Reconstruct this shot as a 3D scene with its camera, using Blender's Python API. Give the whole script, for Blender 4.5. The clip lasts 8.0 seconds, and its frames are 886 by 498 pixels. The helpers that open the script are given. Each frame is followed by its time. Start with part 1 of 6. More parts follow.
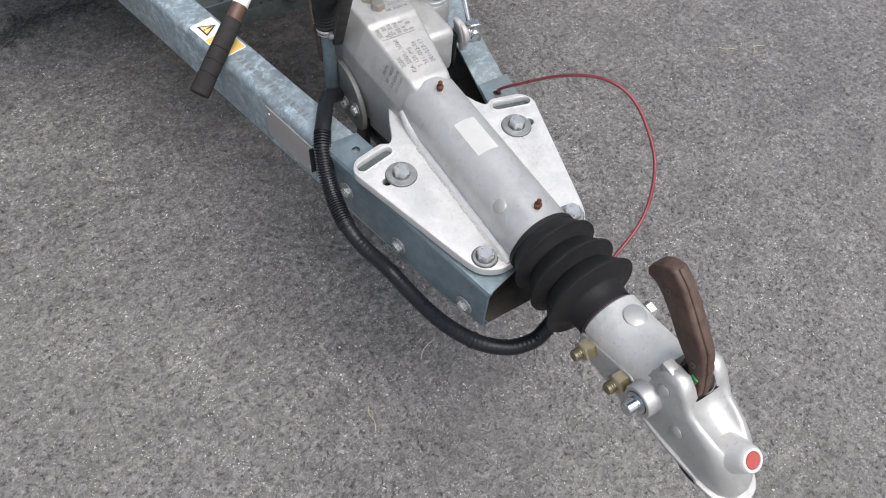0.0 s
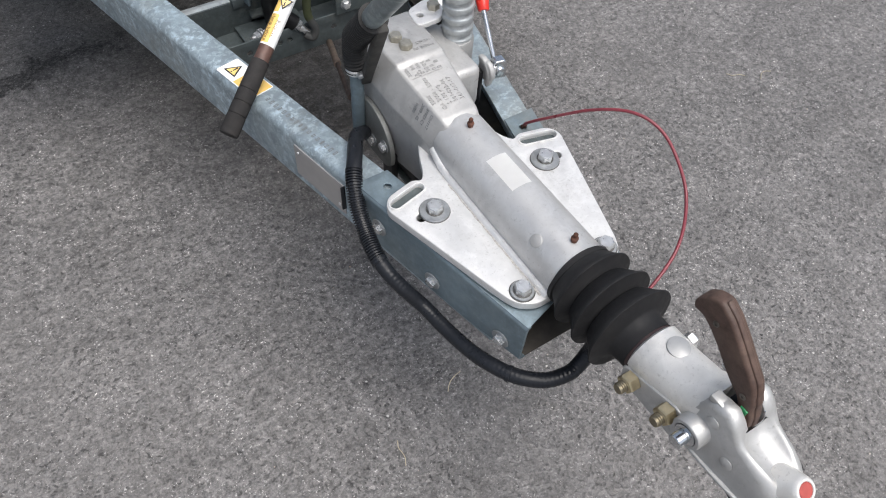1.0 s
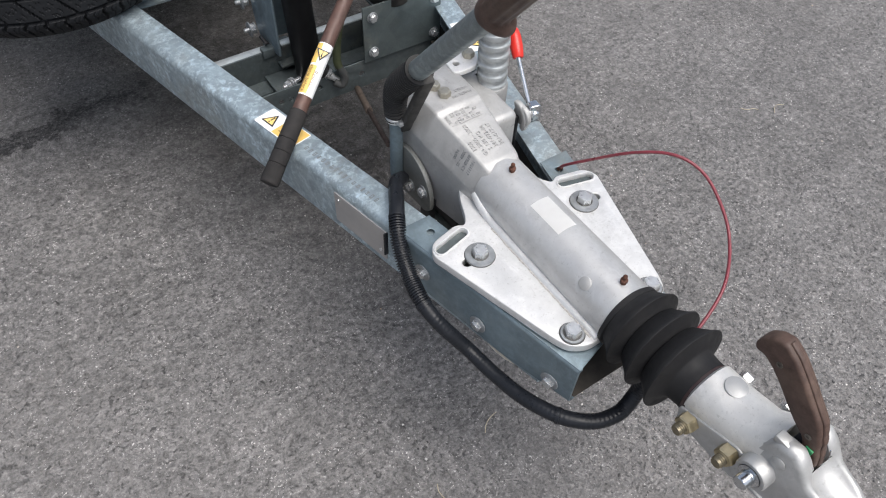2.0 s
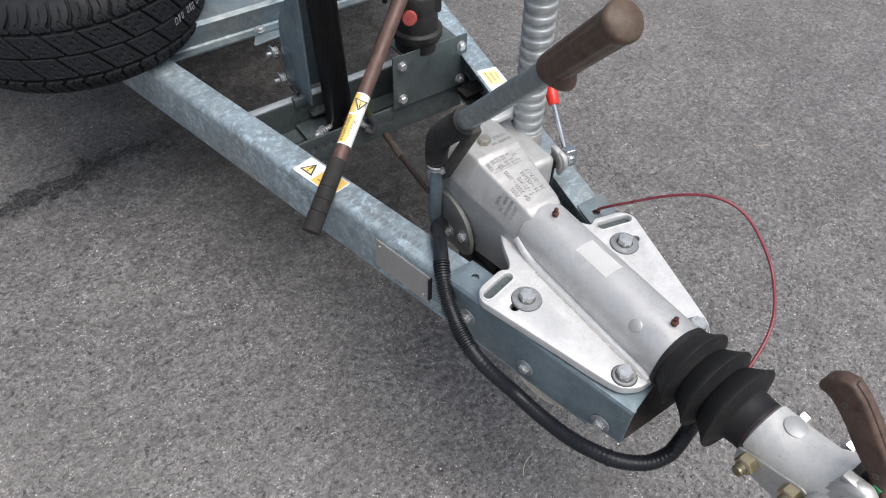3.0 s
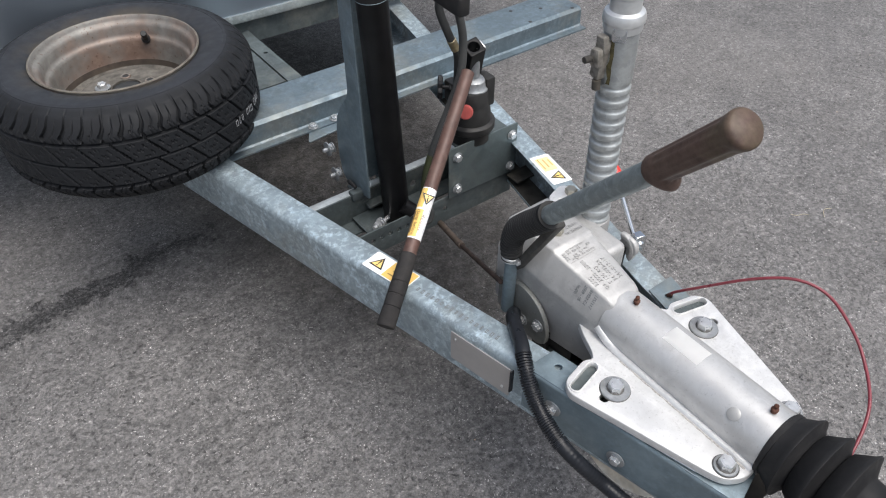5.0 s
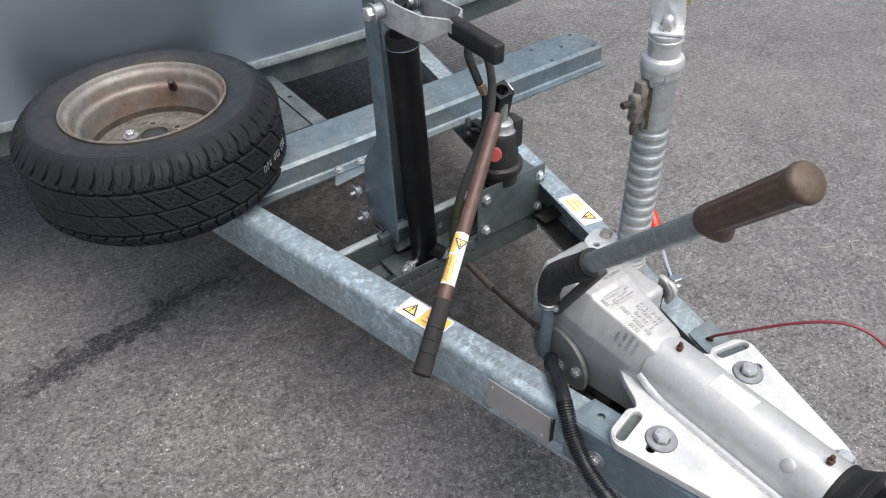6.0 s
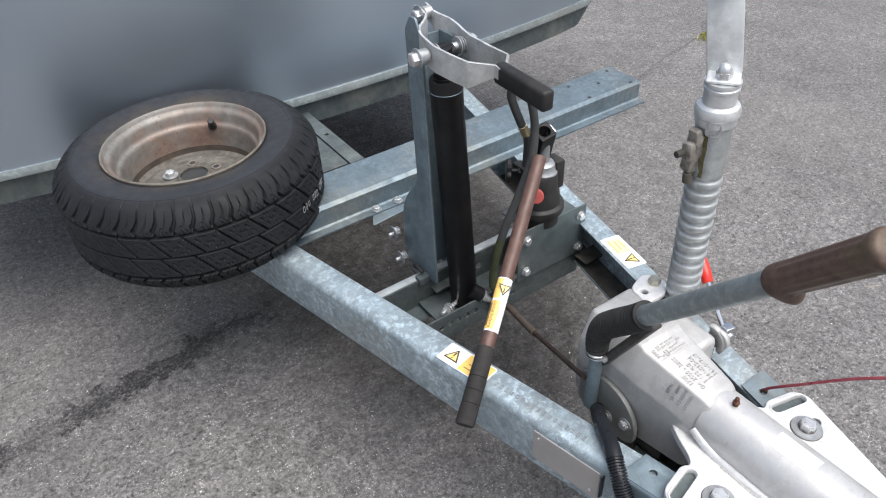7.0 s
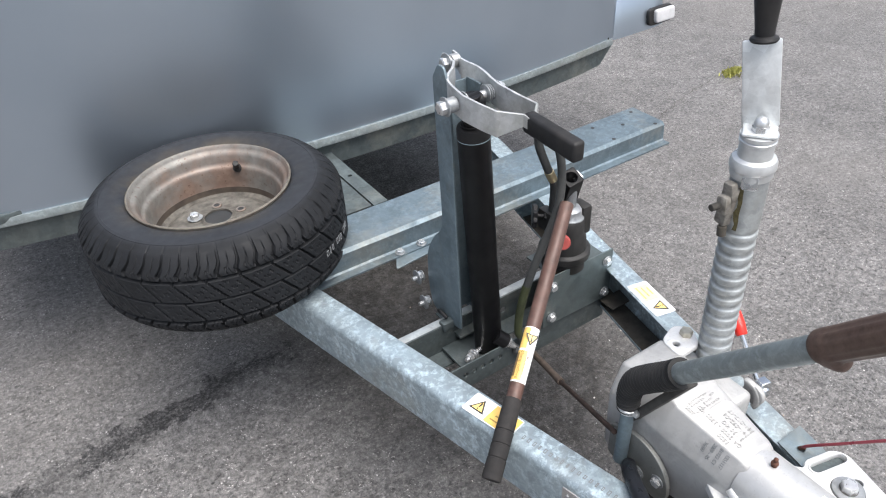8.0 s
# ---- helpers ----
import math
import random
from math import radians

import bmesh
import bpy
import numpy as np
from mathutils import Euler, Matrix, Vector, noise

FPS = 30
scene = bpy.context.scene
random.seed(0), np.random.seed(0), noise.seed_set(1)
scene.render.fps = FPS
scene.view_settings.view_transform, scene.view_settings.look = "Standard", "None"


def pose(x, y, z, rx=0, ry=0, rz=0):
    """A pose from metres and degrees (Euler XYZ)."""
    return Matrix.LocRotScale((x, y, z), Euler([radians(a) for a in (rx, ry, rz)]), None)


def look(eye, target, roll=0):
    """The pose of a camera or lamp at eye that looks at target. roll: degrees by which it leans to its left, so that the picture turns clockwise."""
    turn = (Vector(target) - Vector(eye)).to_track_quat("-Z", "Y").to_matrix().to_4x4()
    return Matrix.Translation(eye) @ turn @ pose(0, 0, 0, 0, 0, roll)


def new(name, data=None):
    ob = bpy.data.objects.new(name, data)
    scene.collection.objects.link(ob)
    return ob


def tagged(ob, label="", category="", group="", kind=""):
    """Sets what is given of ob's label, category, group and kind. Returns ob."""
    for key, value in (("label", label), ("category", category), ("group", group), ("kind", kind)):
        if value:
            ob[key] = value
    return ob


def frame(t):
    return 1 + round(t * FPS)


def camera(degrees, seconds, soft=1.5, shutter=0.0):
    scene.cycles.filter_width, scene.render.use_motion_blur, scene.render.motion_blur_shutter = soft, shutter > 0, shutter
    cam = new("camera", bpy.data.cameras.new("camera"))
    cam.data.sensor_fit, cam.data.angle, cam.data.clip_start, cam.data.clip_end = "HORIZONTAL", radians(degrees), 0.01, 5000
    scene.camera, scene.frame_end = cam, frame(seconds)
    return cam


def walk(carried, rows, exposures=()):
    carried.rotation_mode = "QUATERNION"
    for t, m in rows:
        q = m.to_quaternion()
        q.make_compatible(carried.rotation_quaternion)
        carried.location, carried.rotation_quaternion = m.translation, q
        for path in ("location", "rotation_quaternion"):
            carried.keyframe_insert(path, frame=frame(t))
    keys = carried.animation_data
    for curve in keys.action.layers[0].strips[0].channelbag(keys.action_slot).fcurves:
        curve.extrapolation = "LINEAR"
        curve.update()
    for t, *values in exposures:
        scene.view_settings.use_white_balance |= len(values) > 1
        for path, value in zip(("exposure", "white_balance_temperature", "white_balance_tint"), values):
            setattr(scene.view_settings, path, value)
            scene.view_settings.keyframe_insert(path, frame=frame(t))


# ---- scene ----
cam = camera(62.8, 8.0, 1.1)
PATH = [
    (0, (-0.459, -0.422, 1.382), (0.204, 0.486, -0.272), 5.8),
    (0.5, (-0.481, -0.403, 1.389), (0.199, 0.521, -0.25), 5.3),
    (1, (-0.504, -0.385, 1.395), (0.195, 0.567, -0.22), 4.6),
    (1.5, (-0.531, -0.363, 1.403), (0.186, 0.617, -0.185), 3.9),
    (3, (-0.628, -0.292, 1.433), (0.164, 0.773, -0.063), 2.3),
    (3.5, (-0.659, -0.269, 1.441), (0.158, 0.819, -0.024), 2.3),
    (4, (-0.683, -0.246, 1.45), (0.157, 0.874, 0.022), 1.8),
    (4.5, (-0.703, -0.223, 1.458), (0.15, 0.928, 0.063), 0.7),
    (6, (-0.736, -0.148, 1.48), (0.14, 1.089, 0.176), -1.8),
    (6.5, (-0.741, -0.118, 1.486), (0.127, 1.154, 0.21), -2.3),
    (7, (-0.742, -0.091, 1.497), (0.111, 1.214, 0.245), -2.9),
    (7.5, (-0.738, -0.071, 1.501), (0.108, 1.261, 0.272), -3.1),
    (8, (-0.737, -0.052, 1.514), (0.11, 1.317, 0.327), -3.4),
]
walk(cam, [(t, look(eye, target, roll)) for t, eye, target, roll in PATH], exposures=[(0, 1.10), (4.5, 1.10), (6, 1.28), (7, 1.44), (8, 1.62)])

# ---- sky and sun: an even overcast sky ----
SUN_ELEVATION, SUN_ROTATION = 68.0, 168.0
world = bpy.data.worlds.new("overcast_sky")
scene.world = world
world.use_nodes = True
wn, wl = world.node_tree.nodes, world.node_tree.links
sky = wn.new("ShaderNodeTexSky")
sky.sky_type, sky.sun_disc = "NISHITA", False
sky.sun_elevation, sky.sun_rotation = radians(SUN_ELEVATION), radians(SUN_ROTATION)
sky.air_density, sky.dust_density = 1.0, 4.0
grey = wn.new("ShaderNodeHueSaturation")
grey.inputs["Saturation"].default_value = 0.62
wl.new(sky.outputs["Color"], grey.inputs["Color"])
wl.new(grey.outputs["Color"], wn["Background"].inputs["Color"])
wn["Background"].inputs["Strength"].default_value = 0.080
sun_data = bpy.data.lights.new("sun", "SUN")
sun_data.energy, sun_data.angle, sun_data.color = 1.38, radians(52), (1.0, 0.98, 0.96)
sun = new("sun", sun_data)
a, e = radians(SUN_ROTATION), radians(SUN_ELEVATION)
toward = Vector((math.sin(a) * math.cos(e), math.cos(a) * math.cos(e), math.sin(e)))
sun.matrix_world = look(toward * 20, (0, 0, 0))


# ---- materials ----
class Nodes:
    """A principled material with a few short-hands for its nodes."""

    def __init__(self, name, rough=0.5, metal=0.0, spec=0.5):
        self.mat = bpy.data.materials.new(name)
        self.mat.use_nodes = True
        self.tree = self.mat.node_tree
        self.bsdf = self.tree.nodes["Principled BSDF"]
        self.bsdf.inputs["Roughness"].default_value = rough
        self.bsdf.inputs["Metallic"].default_value = metal
        self.bsdf.inputs["Specular IOR Level"].default_value = spec
        self.coord = self.tree.nodes.new("ShaderNodeTexCoord").outputs["Object"]

    def put(self, a, b):
        self.tree.links.new(a, b)

    def noise(self, scale, detail=4.0, rough=0.55, distort=0.0, coord=None):
        n = self.tree.nodes.new("ShaderNodeTexNoise")
        n.inputs["Scale"].default_value = scale
        n.inputs["Detail"].default_value = detail
        n.inputs["Roughness"].default_value = rough
        n.inputs["Distortion"].default_value = distort
        self.put(coord or self.coord, n.inputs["Vector"])
        return n.outputs["Fac"]

    def voronoi(self, scale, feature="F1", out="Distance", coord=None, rnd=1.0):
        n = self.tree.nodes.new("ShaderNodeTexVoronoi")
        n.feature = feature
        n.inputs["Scale"].default_value = scale
        n.inputs["Randomness"].default_value = rnd
        self.put(coord or self.coord, n.inputs["Vector"])
        return n.outputs[out]

    def tinted_noise(self, scale):
        n = self.tree.nodes.new("ShaderNodeTexNoise")
        n.inputs["Scale"].default_value = scale
        self.put(self.coord, n.inputs["Vector"])
        return n.outputs["Color"]

    def ramp(self, fac, stops):
        n = self.tree.nodes.new("ShaderNodeValToRGB")
        els = n.color_ramp.elements
        while len(els) < len(stops):
            els.new(0.5)
        for el, (p, c) in zip(els, stops):
            el.position = p
            el.color = (*c, 1) if isinstance(c, tuple) else (c, c, c, 1)
        self.put(fac, n.inputs["Fac"])
        return n.outputs["Color"]

    def mix(self, fac, a, b, mode="MIX"):
        n = self.tree.nodes.new("ShaderNodeMix")
        n.data_type, n.blend_type = "RGBA", mode
        for sock, v in ((n.inputs[0], fac), (n.inputs[6], a), (n.inputs[7], b)):
            if isinstance(v, bpy.types.NodeSocket):
                self.put(v, sock)
            elif isinstance(v, tuple):
                sock.default_value = (*v, 1)
            else:
                sock.default_value = v
        return n.outputs[2]

    def maths(self, op, a, b=0.0, clamp=False):
        n = self.tree.nodes.new("ShaderNodeMath")
        n.operation, n.use_clamp = op, clamp
        for sock, v in zip(n.inputs, (a, b)):
            if isinstance(v, bpy.types.NodeSocket):
                self.put(v, sock)
            else:
                sock.default_value = v
        return n.outputs[0]

    def mapped(self, loc=(0, 0, 0), rot=(0, 0, 0), scale=(1, 1, 1)):
        n = self.tree.nodes.new("ShaderNodeMapping")
        n.inputs["Location"].default_value = loc
        n.inputs["Rotation"].default_value = [radians(v) for v in rot]
        n.inputs["Scale"].default_value = scale
        self.put(self.coord, n.inputs["Vector"])
        return n.outputs["Vector"]

    def finish(self, colour=None, rough=None, bump=None, strength=0.3, depth=0.002, metal=None):
        if colour is not None:
            if isinstance(colour, tuple):
                self.bsdf.inputs["Base Color"].default_value = (*colour, 1)
            else:
                self.put(colour, self.bsdf.inputs["Base Color"])
        if rough is not None:
            self.put(rough, self.bsdf.inputs["Roughness"])
        if metal is not None:
            self.put(metal, self.bsdf.inputs["Metallic"])
        if bump is not None:
            b = self.tree.nodes.new("ShaderNodeBump")
            b.inputs["Strength"].default_value = strength
            b.inputs["Distance"].default_value = depth
            self.put(bump, b.inputs["Height"])
            self.put(b.outputs["Normal"], self.bsdf.inputs["Normal"])
        return self.mat


def plain(name, colour, rough=0.5, metal=0.0, vary=0.25, scale=60.0, bump=0.15, dirt=None, spec=0.5):
    """A surface with grain at two scales and some dirt."""
    k = Nodes(name, rough, metal, spec)
    dark = tuple(c * (1 - vary) for c in colour)
    light = tuple(min(1.0, c * (1 + vary * 0.6)) for c in colour)
    col = k.ramp(k.noise(scale), [(0.3, dark), (0.7, light)])
    big = k.noise(9.0, 6.0, 0.65)
    if dirt:
        col = k.mix(k.ramp(big, [(0.5, 0.0), (0.72, 0.75)]), col, dirt)
    r = k.ramp(k.noise(scale * 0.4, 3.0), [(0.3, max(0.02, rough - 0.1)), (0.7, min(1.0, rough + 0.12))])
    return k.finish(col, r, k.noise(scale * 6), bump, 0.0006)


def asphalt():
    k = Nodes("asphalt", 0.7, 0.0, 0.5)
    chips = k.voronoi(150.0, out="Color", coord=k.mix(0.012, k.coord, k.tinted_noise(90.0), "ADD"))
    tone = k.tree.nodes.new("ShaderNodeSeparateColor")
    k.put(chips, tone.inputs["Color"])
    grain = k.noise(230.0, 3.0, 0.7)
    middle = k.noise(92.0, 5.0, 0.70)
    base = k.ramp(middle, [(0.32, (0.046, 0.045, 0.046)), (0.50, (0.146, 0.143, 0.143)), (0.68, (0.258, 0.252, 0.247))])
    base = k.mix(0.42, base, k.ramp(tone.outputs[0], [(0.0, (0.040, 0.040, 0.042)), (0.45, (0.150, 0.147, 0.146)), (0.93, (0.20, 0.195, 0.19)), (1.0, (0.42, 0.41, 0.40))]))
    base = k.mix(0.26, base, k.ramp(grain, [(0.34, (0.020, 0.020, 0.022)), (0.68, (0.36, 0.352, 0.345))]))
    # open pits, in loose clusters, where the binder has gone
    loose = k.ramp(k.noise(13.0, 4.0, 0.65), [(0.36, 0.25), (0.58, 1.0)])
    pits = k.ramp(k.noise(95.0, 5.0, 0.7, 0.6), [(0.575, 0.0), (0.635, 1.0)])
    pits = k.maths("MULTIPLY", pits, loose, True)
    base = k.mix(k.maths("MULTIPLY", pits, 0.63), base, (0.018, 0.018, 0.019))
    # bare pale stones, small and scattered, a few of them large
    stones = k.ramp(k.noise(210.0, 2.0, 0.5, 0.4), [(0.635, 0.0), (0.69, 1.0)])
    stones = k.maths("MULTIPLY", stones, k.ramp(k.noise(17.0, 3.0), [(0.42, 0.1), (0.60, 1.0)]), True)
    base = k.mix(stones, base, (0.60, 0.59, 0.58))
    spots = k.ramp(k.voronoi(19.0), [(0.035, 0.9), (0.075, 0.0)])
    pick = k.ramp(k.noise(9.0, 2.0), [(0.55, 0.0), (0.62, 1.0)])
    base = k.mix(k.maths("MULTIPLY", spots, pick), base, (0.42, 0.41, 0.40))
    base = k.mix(1.0, base, k.ramp(k.noise(46.0, 4.0, 0.6), [(0.3, (0.66, 0.65, 0.64)), (0.7, (1.30, 1.28, 1.265))]), "MULTIPLY")
    # mottling a hand wide, then broad uneven weathering
    base = k.mix(1.0, base, k.ramp(k.noise(9.0, 5.0, 0.62, 0.4), [(0.32, 0.79), (0.50, 0.99), (0.68, 1.13)]), "MULTIPLY")
    base = k.mix(1.0, base, k.ramp(k.noise(1.7, 6.0, 0.6), [(0.3, 0.80), (0.7, 1.08)]), "MULTIPLY")
    base = k.mix(k.ramp(k.noise(0.6, 3.0), [(0.45, 0.0), (0.75, 0.35)]), base, (0.22, 0.205, 0.19))
    # the oily run-off stain that crosses the ground beside the spare wheel
    sep = k.tree.nodes.new("ShaderNodeSeparateXYZ")
    wobble = k.mix(0.22, k.coord, k.ramp(k.noise(5.0, 5.0, 0.7), [(0.0, (-0.5, -0.5, 0.0)), (1.0, (0.5, 0.5, 0.0))]), "ADD")
    m = k.tree.nodes.new("ShaderNodeMapping")
    m.vector_type = "POINT"
    m.inputs["Location"].default_value = (0.72, -1.552, 0)
    k.put(wobble, m.inputs["Vector"])
    k.put(m.outputs["Vector"], sep.inputs["Vector"])
    across = k.maths("ABSOLUTE", k.maths("ADD", sep.outputs["Y"], k.maths("MULTIPLY", sep.outputs["X"], -0.14)))
    along = k.maths("ABSOLUTE", sep.outputs["X"])
    band = k.maths("MULTIPLY", k.ramp(across, [(0.0, 0.88), (0.125, 0.0)]), k.ramp(along, [(0.40, 1.0), (0.70, 0.0)]))
    torn = k.maths("ADD", band, k.maths("MULTIPLY", k.maths("SUBTRACT", k.noise(15.0, 8.0, 0.78, 0.3), 0.5), 2.0))
    stain = k.maths("MULTIPLY", k.ramp(torn, [(0.56, 0.0), (0.68, 1.0)]), k.ramp(k.noise(120.0, 4.0, 0.7), [(0.40, 0.35), (0.54, 1.0)]), True)
    stain = k.maths("MULTIPLY", stain, k.ramp(k.noise(5.5, 5.0, 0.65), [(0.36, 0.45), (0.50, 1.0)]))
    # a wide, patchy darker halo round the stain
    halo = k.maths("MULTIPLY", k.ramp(across, [(0.02, 0.55), (0.42, 0.0)]), k.ramp(along, [(0.22, 1.0), (0.52, 0.0)]))
    halo = k.maths("MULTIPLY", halo, k.ramp(k.noise(8.0, 6.0, 0.7), [(0.36, 0.2), (0.60, 1.0)]))
    base = k.mix(halo, base, (0.62, 0.62, 0.63), "MULTIPLY")
    base = k.mix(stain, base, (0.15, 0.15, 0.157), "MULTIPLY")
    # oil drips and brown dirt from the drawbar, plus painted shade under the trailer
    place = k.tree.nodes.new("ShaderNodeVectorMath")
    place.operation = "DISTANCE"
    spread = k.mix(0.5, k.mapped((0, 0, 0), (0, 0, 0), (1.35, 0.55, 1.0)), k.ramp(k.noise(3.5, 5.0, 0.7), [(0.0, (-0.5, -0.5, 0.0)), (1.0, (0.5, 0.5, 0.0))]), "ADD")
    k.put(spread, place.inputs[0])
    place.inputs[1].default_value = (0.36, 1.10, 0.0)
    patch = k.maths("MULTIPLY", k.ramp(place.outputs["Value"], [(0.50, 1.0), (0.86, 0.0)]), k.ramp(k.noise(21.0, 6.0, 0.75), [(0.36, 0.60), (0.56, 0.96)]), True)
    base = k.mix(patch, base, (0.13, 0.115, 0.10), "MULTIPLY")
    height = k.maths("SUBTRACT", k.maths("ADD", k.maths("MULTIPLY", middle, 0.8), k.maths("MULTIPLY", grain, 0.6)), k.maths("MULTIPLY", pits, 0.5))
    rough = k.ramp(tone.outputs[1], [(0.0, 0.46), (1.0, 0.74)])
    return k.finish(base, rough, height, 0.9, 0.005)


def galvanised(name, tint=(0.36, 0.40, 0.42), spangle=45.0, rough=0.5, frost=0.0):
    k = Nodes(name, rough, 0.55)
    cells = k.voronoi(spangle, out="Color")
    tone = k.tree.nodes.new("ShaderNodeSeparateColor")
    k.put(cells, tone.inputs["Color"])
    mottled = k.mix(0.72, tone.outputs[0], k.noise(spangle * 0.9, 6.0, 0.72, 0.2))
    col = k.ramp(mottled, [(0.2, tuple(c * 0.82 for c in tint)), (0.5, tint), (0.85, tuple(min(1, c * 1.3) for c in tint))])
    bloom = k.ramp(k.noise(14.0, 6.0, 0.7), [(0.5, 0.0), (0.72, 0.55)])
    col = k.mix(bloom, col, tuple(min(1, c * 1.45) for c in tint))
    if frost:
        # pale frosty flakes of zinc, and darker bare islands between them
        flakes = k.ramp(k.noise(70.0, 6.0, 0.72, 0.25), [(0.47, 0.0), (0.64, frost)])
        flakes = k.maths("MULTIPLY", flakes, k.ramp(k.noise(11.0, 4.0, 0.6), [(0.36, 0.25), (0.60, 1.0)]), True)
        col = k.mix(flakes, col, tuple(min(1, c * 2.1) for c in tint))
        bare = k.ramp(k.noise(38.0, 6.0, 0.72, 0.3), [(0.55, 0.0), (0.70, 0.6 * frost)])
        col = k.mix(bare, col, tuple(c * 0.62 for c in tint))
        cream = k.ramp(k.noise(2.6, 6.0, 0.75), [(0.52, 0.0), (0.72, 0.65)])
        col = k.mix(cream, col, (0.30, 0.29, 0.245))
    grime = k.ramp(k.noise(4.0, 7.0, 0.7), [(0.52, 0.0), (0.78, 0.45)])
    col = k.mix(grime, col, (0.16, 0.16, 0.14))
    r = k.ramp(k.noise(38.0, 4.0), [(0.3, rough - 0.12), (0.7, rough + 0.18)])
    return k.finish(col, r, k.noise(160.0, 5.0), 0.22, 0.0008)


def cast_metal(name, tint, rough=0.46, metal=0.42):
    k = Nodes(name, rough, metal)
    col = k.ramp(k.noise(40.0, 5.0, 0.6), [(0.3, tuple(c * 0.86 for c in tint)), (0.7, tint)])
    col = k.mix(k.ramp(k.noise(13.0, 7.0, 0.72), [(0.54, 0.0), (0.76, 0.6)]), col, tuple(c * 0.55 for c in tint))
    col = k.mix(k.ramp(k.noise(24.0, 6.0, 0.7, 1.0), [(0.52, 0.0), (0.74, 0.5)]), col, tuple(min(1, c * 1.25) for c in tint))
    # fine dirt caught in the rough skin
    col = k.mix(k.ramp(k.noise(95.0, 5.0, 0.75), [(0.60, 0.0), (0.74, 0.6)]), col, tuple(c * 0.42 for c in (tint[0], tint[1] * 0.98, tint[2] * 0.93)))
    col = k.mix(k.ramp(k.noise(240.0, 2.0), [(0.62, 0.0), (0.75, 0.35)]), col, (0.33, 0.32, 0.30))
    r = k.ramp(k.noise(30.0, 3.0), [(0.3, rough - 0.08), (0.7, rough + 0.14)])
    return k.finish(col, r, k.noise(700.0, 3.0), 0.25, 0.0005)


def rubber(name, colour, dust=(0.11, 0.105, 0.10), rough=0.62):
    k = Nodes(name, rough, 0.0, 0.25)
    col = k.mix(k.ramp(k.noise(16.0, 7.0, 0.7), [(0.42, 0.0), (0.75, 0.6)]), colour, dust)
    r = k.ramp(k.noise(45.0, 4.0), [(0.3, rough - 0.1), (0.7, rough + 0.18)])
    return k.finish(col, r, k.noise(500.0, 3.0), 0.15, 0.0005)


def rim_paint():
    k = Nodes("rim_paint", 0.5, 0.25)
    silver = k.ramp(k.noise(50.0, 5.0), [(0.3, (0.140, 0.134, 0.122)), (0.7, (0.225, 0.217, 0.200))])
    rust = k.ramp(k.noise(5.0, 8.0, 0.68), [(0.42, 0.0), (0.60, 0.85)])
    col = k.mix(rust, silver, k.ramp(k.noise(80.0, 4.0), [(0.3, (0.140, 0.080, 0.056)), (0.7, (0.215, 0.145, 0.110))]))
    spots = k.ramp(k.noise(140.0, 3.0), [(0.62, 0.0), (0.70, 0.8)])
    col = k.mix(spots, col, (0.10, 0.06, 0.04))
    return k.finish(col, None, k.noise(220.0, 4.0), 0.25, 0.0008)


def weathered_plastic():
    k = Nodes("brown_plastic", 0.55, 0.0, 0.4)
    fine = k.noise(60.0, 6.0, 0.7)
    col = k.ramp(fine, [(0.3, (0.045, 0.026, 0.020)), (0.7, (0.105, 0.066, 0.052))])
    col = k.mix(k.ramp(k.noise(18.0, 6.0, 0.7), [(0.50, 0.0), (0.72, 0.45)]), col, (0.14, 0.098, 0.072))
    col = k.mix(k.ramp(k.noise(7.0, 6.0, 0.7), [(0.58, 0.0), (0.74, 0.4)]), col, (0.15, 0.13, 0.07))
    return k.finish(col, None, k.noise(300.0, 4.0), 0.3, 0.0006)


def body_sheet():
    k = Nodes("grey_body_sheet", 0.3, 0.92)
    col = k.ramp(k.noise(2.2, 3.0), [(0.3, (0.365, 0.425, 0.495)), (0.7, (0.415, 0.475, 0.545))])
    r = k.ramp(k.noise(3.0, 4.0), [(0.3, 0.30), (0.7, 0.37)])
    specks = k.ramp(k.voronoi(23.0), [(0.012, 1.0), (0.02, 0.0)])
    col = k.mix(specks, col, (0.7, 0.7, 0.7))
    return k.finish(col, r, k.noise(1.6, 2.0), 0.12, 0.012)


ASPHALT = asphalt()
GALV = galvanised("galvanised_steel", (0.280, 0.338, 0.370), 30.0, 0.5, 0.95)
GALV_PALE = galvanised("pale_galvanised_bar", (0.47, 0.485, 0.49), 60.0, 0.42, 0.2)
GALV_CRANK = galvanised("pale_crank_bar", (0.62, 0.64, 0.645), 60.0, 0.42, 0.15)
GALV_TUBE = galvanised("worn_galvanised_tube", (0.215, 0.245, 0.250), 30.0, 0.45, 0.5)
GALV_CROSS = galvanised("soft_galvanised_steel", (0.126, 0.164, 0.188), 16.0, 0.46, 0.5)
GALV_SMOOTH = galvanised("pre_galvanised_sheet", (0.166, 0.214, 0.241), 18.0, 0.5, 0.25)
GALV_POST = galvanised("post_galvanised_sheet", (0.105, 0.130, 0.133), 22.0, 0.5, 0.2)
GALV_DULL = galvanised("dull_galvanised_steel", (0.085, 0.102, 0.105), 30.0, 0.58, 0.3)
GALV_LIGHT = galvanised("bright_galvanised_steel", (0.36, 0.38, 0.385), 60.0, 0.42, 0.25)
CAST = cast_metal("cast_aluminium", (0.43, 0.428, 0.422), 0.48)
CAST_DARK = cast_metal("grimy_cast_aluminium", (0.20, 0.205, 0.195), 0.5)
